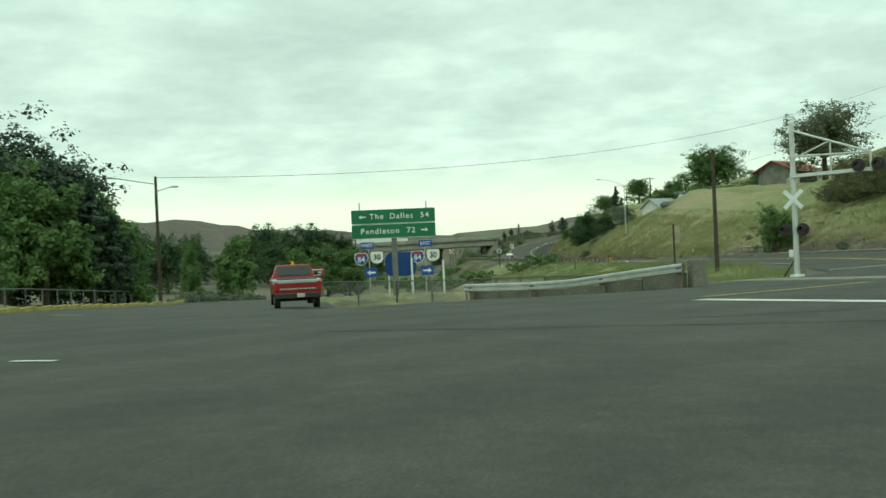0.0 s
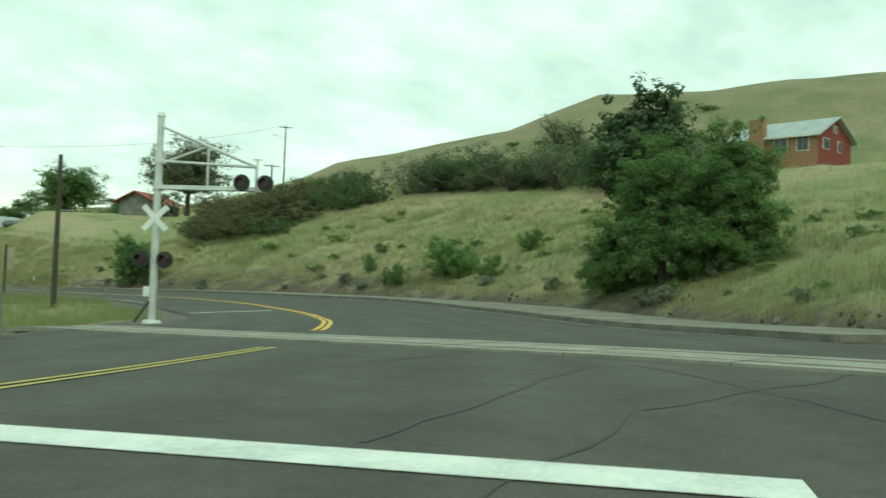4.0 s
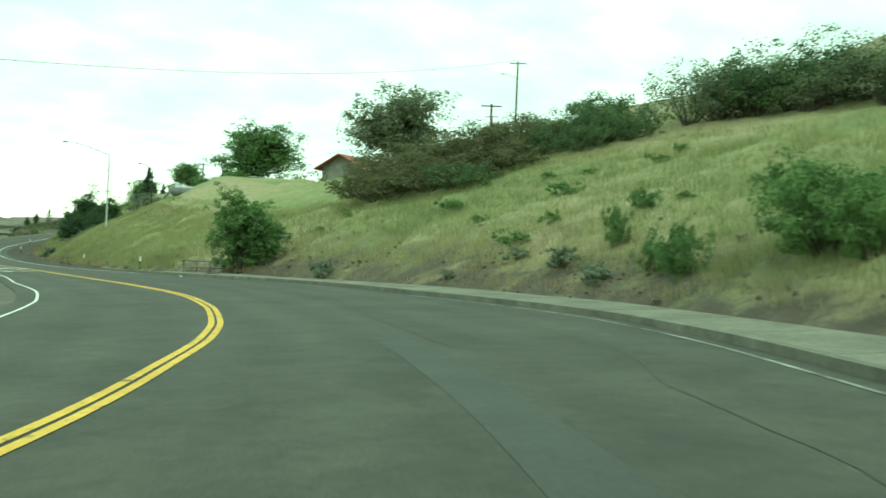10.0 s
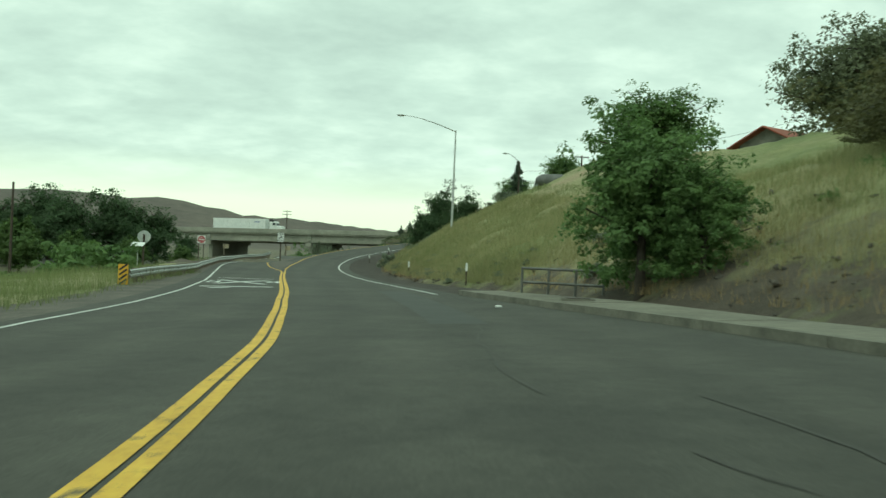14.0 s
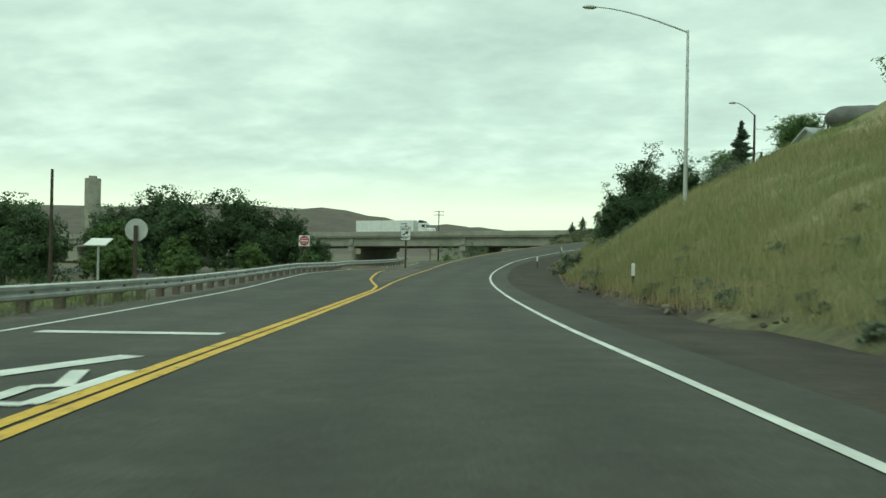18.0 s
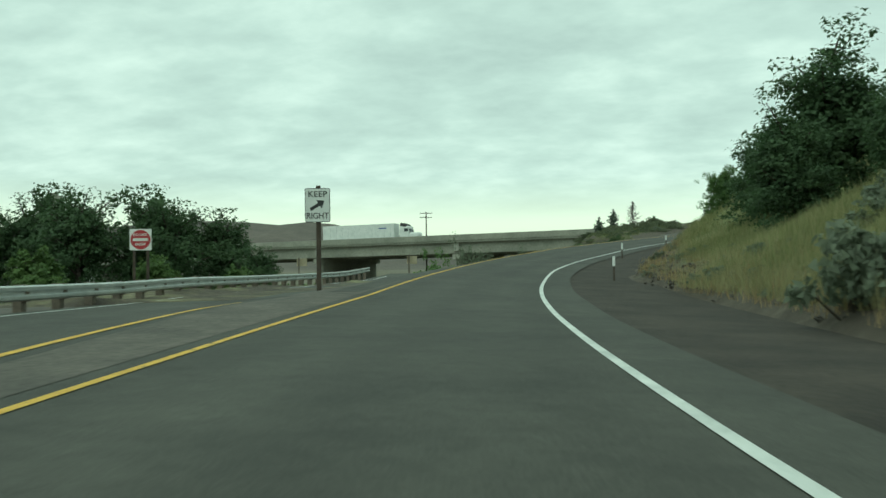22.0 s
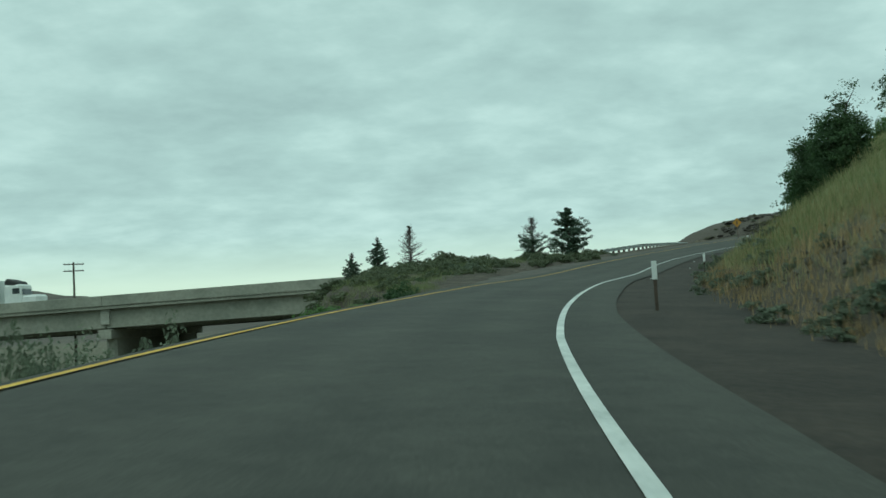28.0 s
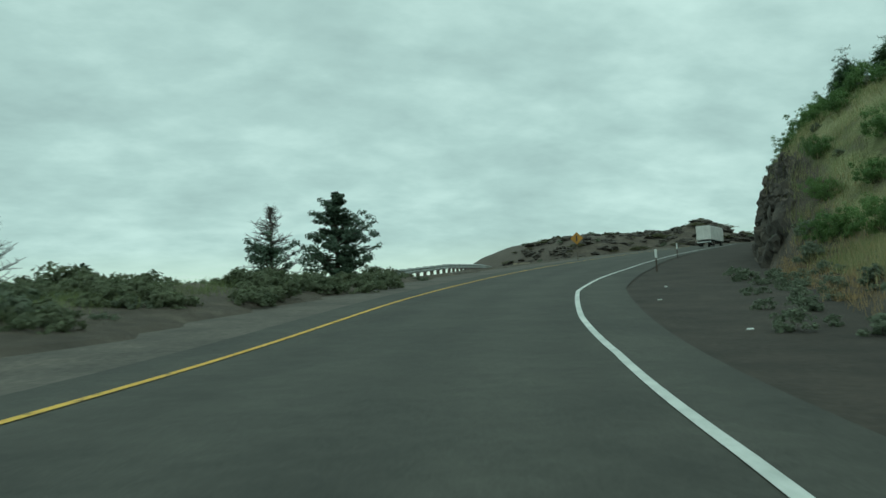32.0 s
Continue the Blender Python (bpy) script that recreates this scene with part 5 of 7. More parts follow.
# the highway goes on behind the berm, with a guardrail at its edge
HIGHWAY = [(46, 275.5, 3.66), (56, 274.0, 4.05), (67, 274.4, 5.0), (76, 286, 6.2), (86, 300, 7.2), (97, 319, 8.45), (112, 342, 9.6)]
verts, faces = [], []
for k, p in enumerate(HIGHWAY):
    q = Vector(HIGHWAY[min(k + 1, len(HIGHWAY) - 1)]) - Vector(HIGHWAY[max(k - 1, 0)])
    s = Vector((-q.y, q.x, 0)).normalized()
    verts += [Vector(p) - s * 0.4 - Vector((0, 0, 0.75)), Vector(p) + s * 11 - Vector((0, 0, 0.95))]
faces = [(2 * k, 2 * k + 1, 2 * k + 3, 2 * k + 2) for k in range(len(HIGHWAY) - 1)]
tagged(mesh_object("highway", verts, faces, ASPHALT), "grey highway behind the berm", "road", "", "structure")
guardrail("guardrail", [(x, y, z + 0.12) for x, y, z in HIGHWAY[2:]], "weathered guardrail at the highway's edge", 1.9, 0.75, True, 1)


# ---- leaves ----
def leaf_material(name, low, high, thin=0.42, island=0.2):
    return material(name, low, high, 0.7, scale=0.6, island=island, thin=thin)


LEAF_GREEN = leaf_material("green_leaves", (0.090, 0.165, 0.052), (0.165, 0.262, 0.082))
LEAF_DARK = leaf_material("dark_leaves", (0.052, 0.096, 0.040), (0.090, 0.148, 0.060))
LEAF_LIGHT = leaf_material("light_leaves", (0.085, 0.150, 0.042), (0.140, 0.215, 0.065))
LEAF_BROWN = leaf_material("brown_brush_leaves", (0.088, 0.097, 0.042), (0.148, 0.144, 0.063))
LEAF_SAGE = leaf_material("sage_leaves", (0.131, 0.161, 0.105), (0.219, 0.254, 0.172))
LEAF_OLIVE = leaf_material("olive_brush_leaves", (0.105, 0.130, 0.070), (0.19, 0.215, 0.125))
NEEDLES = leaf_material("needles", (0.045, 0.076, 0.046), (0.082, 0.125, 0.074), 0.15)
BARK = material("bark", (0.045, 0.037, 0.028), (0.095, 0.080, 0.062), 0.95, scale=3, fine=0.5, bump=0.6)
DEAD_BARK = material("dead_bark", (0.085, 0.075, 0.065), (0.15, 0.135, 0.115), 0.95, scale=3, fine=0.5)


def leaf_mesh(centres, spreads, per, size, seed, flat=0.7):
    """Leaf sprays of about that size, scattered round the centres."""
    r = np.random.RandomState(seed)
    c = np.repeat(np.asarray(centres, float), per, axis=0)
    s = np.repeat(np.asarray(spreads, float), per)[:, None]
    # each leaf sits in a ball round its centre, rather more at the rim
    d = r.normal(size=c.shape)
    d /= np.linalg.norm(d, axis=1)[:, None]
    c = c + d * s * (r.rand(len(c), 1) ** 0.45) * np.array([1, 1, flat])
    n = len(c)
    # leaves face outwards and up, so that a crown is light above and dark within
    out = c - c.mean(axis=0)
    out /= np.linalg.norm(out, axis=1)[:, None] + 1e-6
    face = 0.55 * d + 0.5 * out + np.array([0, 0, 0.5]) + 0.5 * r.normal(size=(n, 3))
    a = np.cross(face, r.normal(size=(n, 3)))
    a /= np.linalg.norm(a, axis=1)[:, None] + 1e-6
    b = np.cross(face, a)
    b /= np.linalg.norm(b, axis=1)[:, None] + 1e-6
    k = size * (0.6 + 0.8 * r.rand(n, 1))
    a, b = a * k, b * k * 0.75
    # a leaf spray is a pointed triangle
    v = np.stack([c - a * 1.2, c + a * 0.6 + b, c + a * 0.6 - b], 1).reshape(-1, 3)
    f = np.arange(3 * n).reshape(-1, 3)
    return v, f.tolist()


def branching(h, spread, limbs, seed, start=0.3, lean=0.0):
    """Trunk and limb segments of a broadleaf tree, and the places where its clumps sit."""
    r = random.Random(seed)
    segs, tips = [], []
    top = Vector((lean, 0, h * 0.62))
    segs.append((Vector((0, 0, -0.3)), Vector((lean * 0.4, 0, h * start)), 0.035 * h, 0.026 * h))
    segs.append((Vector((lean * 0.4, 0, h * start)), top, 0.026 * h, 0.012 * h))
    for k in range(limbs):
        s = r.uniform(0.2, 1.0)
        a = Vector((lean * 0.4, 0, h * start)).lerp(top, s)
        turn = 2.4 * k + r.uniform(-0.5, 0.5)
        reach = spread * r.uniform(0.5, 1.0) * (1.05 - 0.45 * s)
        rise = h * r.uniform(0.08, 0.36) * (0.5 + 0.7 * s)
        mid = a + Vector((math.cos(turn) * reach * 0.5, math.sin(turn) * reach * 0.5, rise * 0.65))
        end = a + Vector((math.cos(turn) * reach, math.sin(turn) * reach, rise))
        segs += [(a, mid, 0.012 * h, 0.007 * h), (mid, end, 0.007 * h, 0.003 * h)]
        tips += [(mid, 0.13 * h), (end, 0.15 * h)]
        for _ in range(2):
            e2 = mid + Vector((r.uniform(-1, 1), r.uniform(-1, 1), r.uniform(-0.3, 1))) * spread * 0.4
            segs.append((mid, e2, 0.005 * h, 0.002 * h))
            tips.append((e2, 0.12 * h))
    tips.append((top + Vector((0, 0, h * 0.2)), 0.16 * h))
    tips.append((top + Vector((r.uniform(-1, 1) * spread * 0.3, r.uniform(-1, 1) * spread * 0.3, h * 0.28)), 0.1 * h))
    return segs, tips


def broadleaf(name, h, spread, leaf, seed, label, limbs=14, per=260, size=0.13, start=0.3, low=0, airy=1.0, category="tree", fill=2.0):
    ob = thing(name, label=label, category=category)
    segs, tips = branching(h, spread, limbs, seed, start)
    bm = bmesh.new()
    for k, (a, b, r0, r1) in enumerate(segs):
        if k < 2:
            rod(bm, a, b, r0, r1, 9)
    part("trunk", bm, BARK, ob)
    bm = bmesh.new()
    for a, b, r0, r1 in segs[2:]:
        rod(bm, a, b, r0, r1, 5)
    part("limb", bm, BARK, ob)
    r = random.Random(seed + 7)
    for _ in range(low):
        turn, reach = r.uniform(0, 6.3), spread * r.uniform(0.2, 0.95)
        tips.append((Vector((math.cos(turn) * reach, math.sin(turn) * reach, h * r.uniform(0.06, 0.35))), 0.13 * h))
    # break each clump into smaller ones, so that the outline is ragged and has gaps
    cs, ss = [], []
    for _ in range(int(fill * len(tips))):
        (c0, s0), (c1, _) = r.choice(tips), r.choice(tips)
        cs.append(c0.lerp(c1, r.uniform(0.1, 0.5)) + Vector((r.gauss(0, 1), r.gauss(0, 1), r.gauss(0, 0.8))) * s0 * 0.2)
        ss.append(s0 * r.uniform(0.4, 0.7))
    for c, s in tips:
        for _ in range(5):
            d = Vector((r.gauss(0, 1), r.gauss(0, 1), r.gauss(0, 0.8))) * s * 0.5 * airy
            cs.append(c + d)
            ss.append(s * r.uniform(0.28, 0.6))
    v, f = leaf_mesh(cs, ss, max(3, round(per * 50 / len(cs))), size * 1.3, seed)
    v[:, 2] = np.maximum(v[:, 2], 0.02)
    mesh_object("crown", v, f, leaf, ob)
    return ob


def conifer(name, h, spread, leaf, seed, label, dead=0.0, per=40):
    ob = thing(name, label=label, category="tree")
    r = random.Random(seed)
    part("trunk", rodded((0, 0, -0.3), (0, 0, h), 0.03 * h, 0.004 * h, 8), DEAD_BARK if dead > 0.4 else BARK, ob)
    bm, cs, ss = bmesh.new(), [], []
    n = 150
    for k in range(n):
        s = (k + r.random()) / n
        z = h * (0.08 + 0.9 * s)
        turn = r.uniform(0, 6.3)
        reach = spread * (1 - s) ** 0.75 * r.uniform(0.25, 1.2) * (0.45 + 0.55 * min(1, s * 4))
        end = Vector((math.cos(turn) * reach, math.sin(turn) * reach, z + reach * r.uniform(-0.05, 0.85)))
        rod(bm, (0, 0, z), end, 0.006 * h, 0.002 * h, 4)
        if dead and (z / h > 1 - dead or r.random() < dead * 0.6):
            for _ in range(6):
                q = Vector((0, 0, z)).lerp(end, r.uniform(0.4, 0.9))
                rod(bm, q, q + Vector((r.uniform(-1, 1), r.uniform(-1, 1), r.uniform(0, 1))) * 0.07 * h, 0.003 * h, 0.001 * h, 3)
            continue
        for q in (0.45, 0.75, 1.0):
            cs.append(Vector((0, 0, z)).lerp(end, q))
            ss.append(0.026 * h + 0.09 * reach)
    cs.append((0, 0, h * 0.99))
    ss.append(0.03 * h)
    part("branch", bm, DEAD_BARK if dead > 0.4 else BARK, ob)
    v, f = leaf_mesh(cs, ss, per, 0.0125 * h, seed, 0.6)
    mesh_object("crown", v, f, leaf, ob)
    return ob


def bush(name, h, spread, leaf, seed, label, clumps=16, per=110, size=0.08, category="bush"):
    ob = thing(name, label=label, category=category)
    r = random.Random(seed)
    bm, cs, ss = bmesh.new(), [], []
    for k in range(clumps):
        turn, reach = 2.4 * k + r.uniform(-0.4, 0.4), spread * math.sqrt(r.random())
        z = h * (0.25 + 0.7 * r.random() * (1.1 - 0.6 * reach / spread))
        end = Vector((math.cos(turn) * reach, math.sin(turn) * reach, z))
        rod(bm, (end.x * 0.15, end.y * 0.15, -0.1), end, 0.012 * h + 0.008, 0.006, 4)
        for _ in range(3):
            cs.append(end + Vector((r.gauss(0, 1), r.gauss(0, 1), r.gauss(0, 0.7))) * 0.13 * (h + spread))
            ss.append(r.uniform(0.10, 0.2) * (h + spread) * 0.8)
    tagged(part("stem", bm, BARK, ob), kind="stuff")
    v, f = leaf_mesh(cs, ss, per // 5, size * 1.3, seed)
    v[:, 2] = np.maximum(v[:, 2], 0.0)
    mesh_object("foliage", v, f, leaf, ob)
    return ob


def put(ob, x, y, scale=1.0, turn=0.0, sink=0.05, z=None, tall=1.0, label=""):
    m = Matrix.Translation((x, y, (ground_at(x, y) if z is None else z) - sink)) @ pose(0, 0, 0, 0, 0, turn) @ Matrix.Diagonal((scale, scale, scale * tall, 1))
    made = copy_thing(ob, m)
    return tagged(made, label)


def put_first(ob, x, y, scale=1.0, turn=0.0, sink=0.05, tall=1.0):
    ob.matrix_basis = Matrix.Translation((x, y, ground_at(x, y) - sink)) @ pose(0, 0, 0, 0, 0, turn) @ Matrix.Diagonal((scale, scale, scale * tall, 1))
    return ob


# ---- trees beside the road ----
locust = broadleaf("locust_tree", 8.6, 4.4, LEAF_GREEN, 11, "spreading green locust tree at the slope's foot", 24, 1500, 0.056, 0.08, 34, 0.9)
put_first(locust, 43.3, 33.4, 0.8)
put(locust, 44.3, 30.2, 0.86, 130, 0.1, None, 1.08)
put(locust, 43.2, 36.4, 0.5, 250)
oak = broadleaf("elm_tree", 10.5, 3.9, LEAF_DARK, 12, "dense dark green elm behind the locusts", 18, 300, 0.13, 0.22, 6)
put_first(oak, 54.6, 41.8, 1.0)
roadside = broadleaf("locust_tree", 6.2, 3.0, LEAF_GREEN, 13, "young locust tree beside the sidewalk's end", 20, 520, 0.062, 0.16, 16, 1.25)
put_first(roadside, *on_road(92.8, 7.4).xy, 0.8)
put(roadside, *on_road(91.0, 8.4).xy, 0.62, 100)
put(roadside, *on_road(94.6, 8.0).xy, 0.55, 220)
slope_tree = broadleaf("elm_tree", 8.2, 3.0, LEAF_DARK, 14, "round dark elm on the grass slope", 24, 470, 0.074, 0.12, 30, 0.65, "tree", 4.0)
put_first(slope_tree, 45.8, 176.2, 0.98, 0, 0.3, 0.92)
put(slope_tree, 48.8, 173.6, 0.8, 60, 0.4)
put(slope_tree, 43.7, 173.4, 0.66, 150, 0.4)
put(slope_tree, 44.9, 182.2, 0.66, 310, 0.4, None, 0.95)
put(slope_tree, 46.0, 169.0, 0.5, 250, 0.3)
put(roadside, 44.7, 190.0, 0.52, 200, 0.3, None, 1.0, "small airy locust on the bank's crest")
for k, (u, l, s) in enumerate(((206, 11.5, 0.34), (212, 11, 0.36), (219, 10.5, 0.42), (226, 9.6, 0.42), (231, 9.2, 0.44), (236, 9.8, 0.46), (241, 9.4, 0.42), (246, 10.2, 0.46))):
    put(slope_tree, *on_road(u, l).xy, s, 70 * k + 30, 0.3)
round_tree = broadleaf("maple_tree", 10.0, 5.6, LEAF_GREEN, 15, "full round green maple on the hillside", 38, 520, 0.1, 0.2, 26, 0.6, "tree", 4.0)
put_first(round_tree, 67.4, 164.7, 1.36, 0, 0.8, 0.76)
willow = broadleaf("willow_tree", 12.0, 6.6, LEAF_OLIVE, 16, "wide grey-green tree beside the red-roofed house", 30, 420, 0.1, 0.2, 12, 0.75, "tree", 3.0)
put_first(willow, 85.0, 155.3, 1.48, 0, 0.3, 0.86)
for k, (x, y, s) in enumerate(((101, 168, 0.5), (92, 195, 0.62), (75, 205, 0.5), (66, 205, 0.55), (60, 212, 0.5), (96, 126, 0.46), (86, 118, 0.5), (64.5, 183, 0.5), (69.5, 177, 0.38), (74, 171, 0.34))):
    put(round_tree, x, y, s, 50 * k, label="small green tree among the hillside houses")
fir = conifer("fir_tree", 6.4, 1.7, NEEDLES, 21, "dark pointed fir on the hillside")
put_first(fir, 57.6, 195.5, 0.78)
put(fir, 62, 206, 0.6)
# brush on the slope
thicket = bush("brush_thicket", 3.0, 3.0, LEAF_BROWN, 31, "reddish brown brush thicket on the slope", 30, 330, 0.075)
put_first(thicket, 57.5, 99.5, 1.0, 0, 0.05, 0.85)
for k, (x, y, s, t) in enumerate(((57.8, 102.4, 0.6, 0.8), (60, 96.5, 1.0, 0.8), (61, 102, 1.15, 1.1), (63.5, 97, 1.1, 1.0), (64.5, 101.5, 1.3, 1.2), (66.5, 95.5, 1.0, 1.0), (68, 99.5, 1.25, 1.25), (60.6, 107, 0.75, 1.0), (64, 107.5, 1.3, 1.2),
                                  (69.5, 104.5, 1.3, 1.25), (71.5, 100.5, 1.2, 1.2), (67, 112, 1.2, 1.2), (72.5, 109, 1.3, 1.2), (63.2, 112.5, 0.75, 0.9), (70, 117, 1.2, 1.1), (76, 107, 1.3, 1.2))):
    put(thicket, x, y, s * 0.9, 40 * k, 0.05, None, t * 0.72)
LEAF_MOSS = leaf_material("moss_green_leaves", (0.060, 0.104, 0.040), (0.110, 0.165, 0.062))
green_brush = bush("green_brush", 2.6, 3.0, LEAF_MOSS, 32, "rounded green brush on the slope", 28, 320, 0.07)
put_first(green_brush, 61.0, 93.3, 0.72)
for k, (x, y, s) in enumerate(((72.6, 93.2, 1.05), (75.2, 96.4, 1.2), (70.6, 92.6, 0.75), (78.5, 100, 1.2), (74.2, 91.2, 0.8), (70.2, 97.2, 1.0), (80.5, 104, 1.1))):
    put(green_brush, x, y, s, 50 * k, 0.05, None, 1.45)
for k, (x, y, s) in enumerate(((70, 164, 0.6), (73, 166.5, 0.7), (76, 160, 0.6), (68, 172, 0.8), (80, 160.5, 0.65))):
    put(green_brush, x, y, s, 77 * k, 0.1, None, 0.9, "green shrub in the gardens on the hill")
upper_brush = bush("upper_brush", 4.6, 2.7, LEAF_DARK, 33, "dark tangled brush along the slope's top", 30, 230, 0.085)
put_first(upper_brush, *on_road(79, 43.5).xy)
mixed_brush = bush("upper_brush", 4.8, 2.4, LEAF_GREEN, 36, "tall green brush along the slope's top", 28, 230, 0.08)
put_first(mixed_brush, *on_road(73.5, 47.5).xy)
pale_brush = bush("upper_brush", 4.2, 2.4, LEAF_OLIVE, 37, "sparse olive brush along the slope's top", 26, 170, 0.075)
put_first(pale_brush, *on_road(84, 42.5).xy)
r4 = random.Random(12)
for k in range(34):
    u = 57 + 0.9 * k
    p = on_road(u, float(np.interp(u, (57, 74, 87), (44.5, 43.5, 39))) + r4.uniform(-1.0, 5.5))
    put((pale_brush, mixed_brush, pale_brush, upper_brush, pale_brush)[k % 5], p.x, p.y, r4.uniform(0.65, 1.05), 66 * k, 0.05, None, r4.uniform(0.8, 1.3))
dead_shrub = broadleaf("dead_shrub", 5.4, 2.6, LEAF_OLIVE, 44, "nearly bare grey shrub above the brush", 26, 14, 0.06, 0.16, 0, 1.0, "shrub")
put_first(dead_shrub, *on_road(72.5, 49.5).xy, 1.3)
put(dead_shrub, *on_road(75.5, 50.5).xy, 1.1, 70)
# low bushes near the kerb
near_bush = bush("green_bush", 2.3, 1.7, LEAF_GREEN, 34, "leafy green bush at the slope's foot", 20, 450, 0.06)
put_first(near_bush, 52.0, 56.6, 0.86, 0, 0.05, 1.3)
for k, (x, y, s, t) in enumerate(((51.3, 54.6, 0.62, 1.3), (53.4, 58.2, 0.6, 1.3), (50.4, 51.0, 0.5, 1.25), (50.9, 61.0, 0.42, 1.6), (51.4, 62.6, 0.34, 1.2), (53.2, 67.0, 0.28, 2.2), (57.4, 53.2, 0.52, 1.2), (58.6, 54.4, 0.36, 1.0), (57.5, 70.5, 0.35, 1.0), (43.6, 32.2, 0.55, 1.1), (44.2, 29.4, 0.55, 1.1), (43.6, 36.4, 0.5, 1.0))):
    put(near_bush, x, y, s, 80 * k, 0.05, None, t)
sage = bush("sagebrush", 0.75, 0.6, LEAF_SAGE, 35, "grey-green sagebrush on bare soil", 12, 120, 0.045)
put_first(sage, 40.2, 31.4)
street_sage = bush("sage_thicket", 1.7, 1.5, LEAF_SAGE, 50, "tall grey-green sage thicket along the slope's crest", 18, 220, 0.06)
put_first(street_sage, *on_road(178, 20).xy)
r2 = random.Random(77)
for k in range(86):
    u = r2.uniform(8, 300)
    d = abs(r2.gauss(0, 2.2)) + 0.2
    if 104 < u < 112:
        continue
    l = float(np.interp(u, *TOE)) + d
    p = on_road(u, l)
    put(sage, p.x, p.y, r2.uniform(0.5, 1.4) * (0.75 if u < 70 else 0.6 if u < 108 else 0.42), r2.uniform(0, 360))
for u, l, s in ((66.5, 12.3, 1.1), (82, 8.4, 1.1), (232, 5.6, 0.8), (246, 7.0, 0.7), (262, 8.8, 0.9), (266, 9.4, 0.8)):
    p = on_road(u, l)
    put(sage, p.x, p.y, s, 33 * u)
put(sage, *on_road(152.2, 6.0).xy, 1.1, 100, 0.05, None, 1.4, "round grey-green sagebrush at the slope's foot")
put(sage, *on_road(153.0, 5.8).xy, 1.3, 20, 0.05, None, 1.35, "large round grey-green sagebrush at the slope's foot")
for k in range(16):
    p = on_road(float(np.interp(k, (0, 15), (159, 167))) + r2.uniform(-0.6, 0.6), float(np.interp(k, (0, 15), (8.5, 15.5))) + r2.uniform(-0.5, 0.5))
    put(sage, p.x, p.y, r2.uniform(0.6, 1.1), 61 * k, label="grey sagebrush in a line up the slope")
for k in range(100):
    u = r2.uniform(242, 262) if k < 44 else r2.uniform(200, 244)
    p = on_road(u, float(np.interp(u, *TOE)) + (r2.uniform(-1.9, 0.8) if k < 44 else r2.uniform(-0.6, 2.6)))
    put(sage, p.x, p.y, r2.uniform(0.22, 0.55), 83 * k, 0.05, None, r2.uniform(0.7, 1.1), "low grey-green weed beside the gravel shoulder")
for k in range(14):
    p = on_road(188 + 0.8 * k - 8, 19.5 + r2.uniform(-1, 1.5))
    put(street_sage, p.x, p.y, r2.uniform(0.7, 1.1), 61 * k)
for k in range(26):
    u = r2.uniform(252, 296)
    p = on_road(u, float(np.interp(u, *TOE)) + r2.uniform(1, 9))
    put(near_bush, p.x, p.y, r2.uniform(0.18, 0.5), 71 * k, label="small green bush on the rocky bank")
tuft = bush("green_tuft", 0.9, 0.8, LEAF_GREEN, 36, "low dark green tuft on the grass slope", 10, 110, 0.06)
put_first(tuft, 60, 80)
for k in range(70):
    u, d = r2.uniform(15, 105), r2.uniform(3, 26)
    p = on_road(u, float(np.interp(u, *TOE)) + d)
    put(tuft, p.x, p.y, r2.uniform(0.3, 0.85), r2.uniform(0, 360))
for k in range(46):
    way, far = radians(r2.uniform(41, 66)), r2.uniform(120, 172)
    x, y = 5 + far * math.sin(way), 10 + far * math.cos(way)
    put(tuft, x, y, r2.uniform(0.8, 2.2), 90 * k, 0.05, None, r2.uniform(0.5, 0.8), "low dark scrub on the bare hillside")
# left of the road: trees in the valley, before and below the bridge
poplar = broadleaf("poplar_tree", 14.0, 6.6, LEAF_DARK, 17, "tall dark poplar below the highway bridge", 24, 240, 0.17, 0.14, 24, 0.6, "tree", 4.0)
put_first(poplar, -13.0, 246.5, 1.0)
for k, (x, y, s, t) in enumerate(((-24.5, 246, 0.98, 1.05), (-5.0, 249, 0.8, 1), (-9.5, 244, 0.86, 1), (-29, 247, 0.92, 1), (-19, 240, 0.92, 1), (-33, 243, 0.8, 1), (-44, 236, 0.8, 1), (-18.5, 197, 0.72, 1), (-26, 203, 0.8, 1), (-38, 205, 0.8, 1), (-50, 215, 0.85, 1), (-64, 240, 0.9, 1), (-36, 170, 0.8, 1), (-46, 182, 0.9, 1), (2, 243, 0.45, 1))):
    put(poplar, x, y, s, 57 * k, 0.05, None, t)
light_tree = broadleaf("willow_tree", 8.0, 4.0, LEAF_LIGHT, 18, "bright yellow-green willow in the valley", 18, 190, 0.16, 0.14, 16, 0.7)
put_first(light_tree, -14.3, 206.8, 1.0)
for k, (x, y, s) in enumerate(((-9.0, 214, 0.8), (-20, 218, 0.9), (-3, 226, 0.7), (4.5, 228, 0.55), (-28, 188, 0.8), (-31, 214, 0.95))):
    put(light_tree, x, y, s, 61 * k)
shrub = bush("valley_shrub", 1.8, 1.8, LEAF_GREEN, 37, "low green shrub in the rough grass", 16, 170, 0.1)
put_first(shrub, 24.5, 118.0)
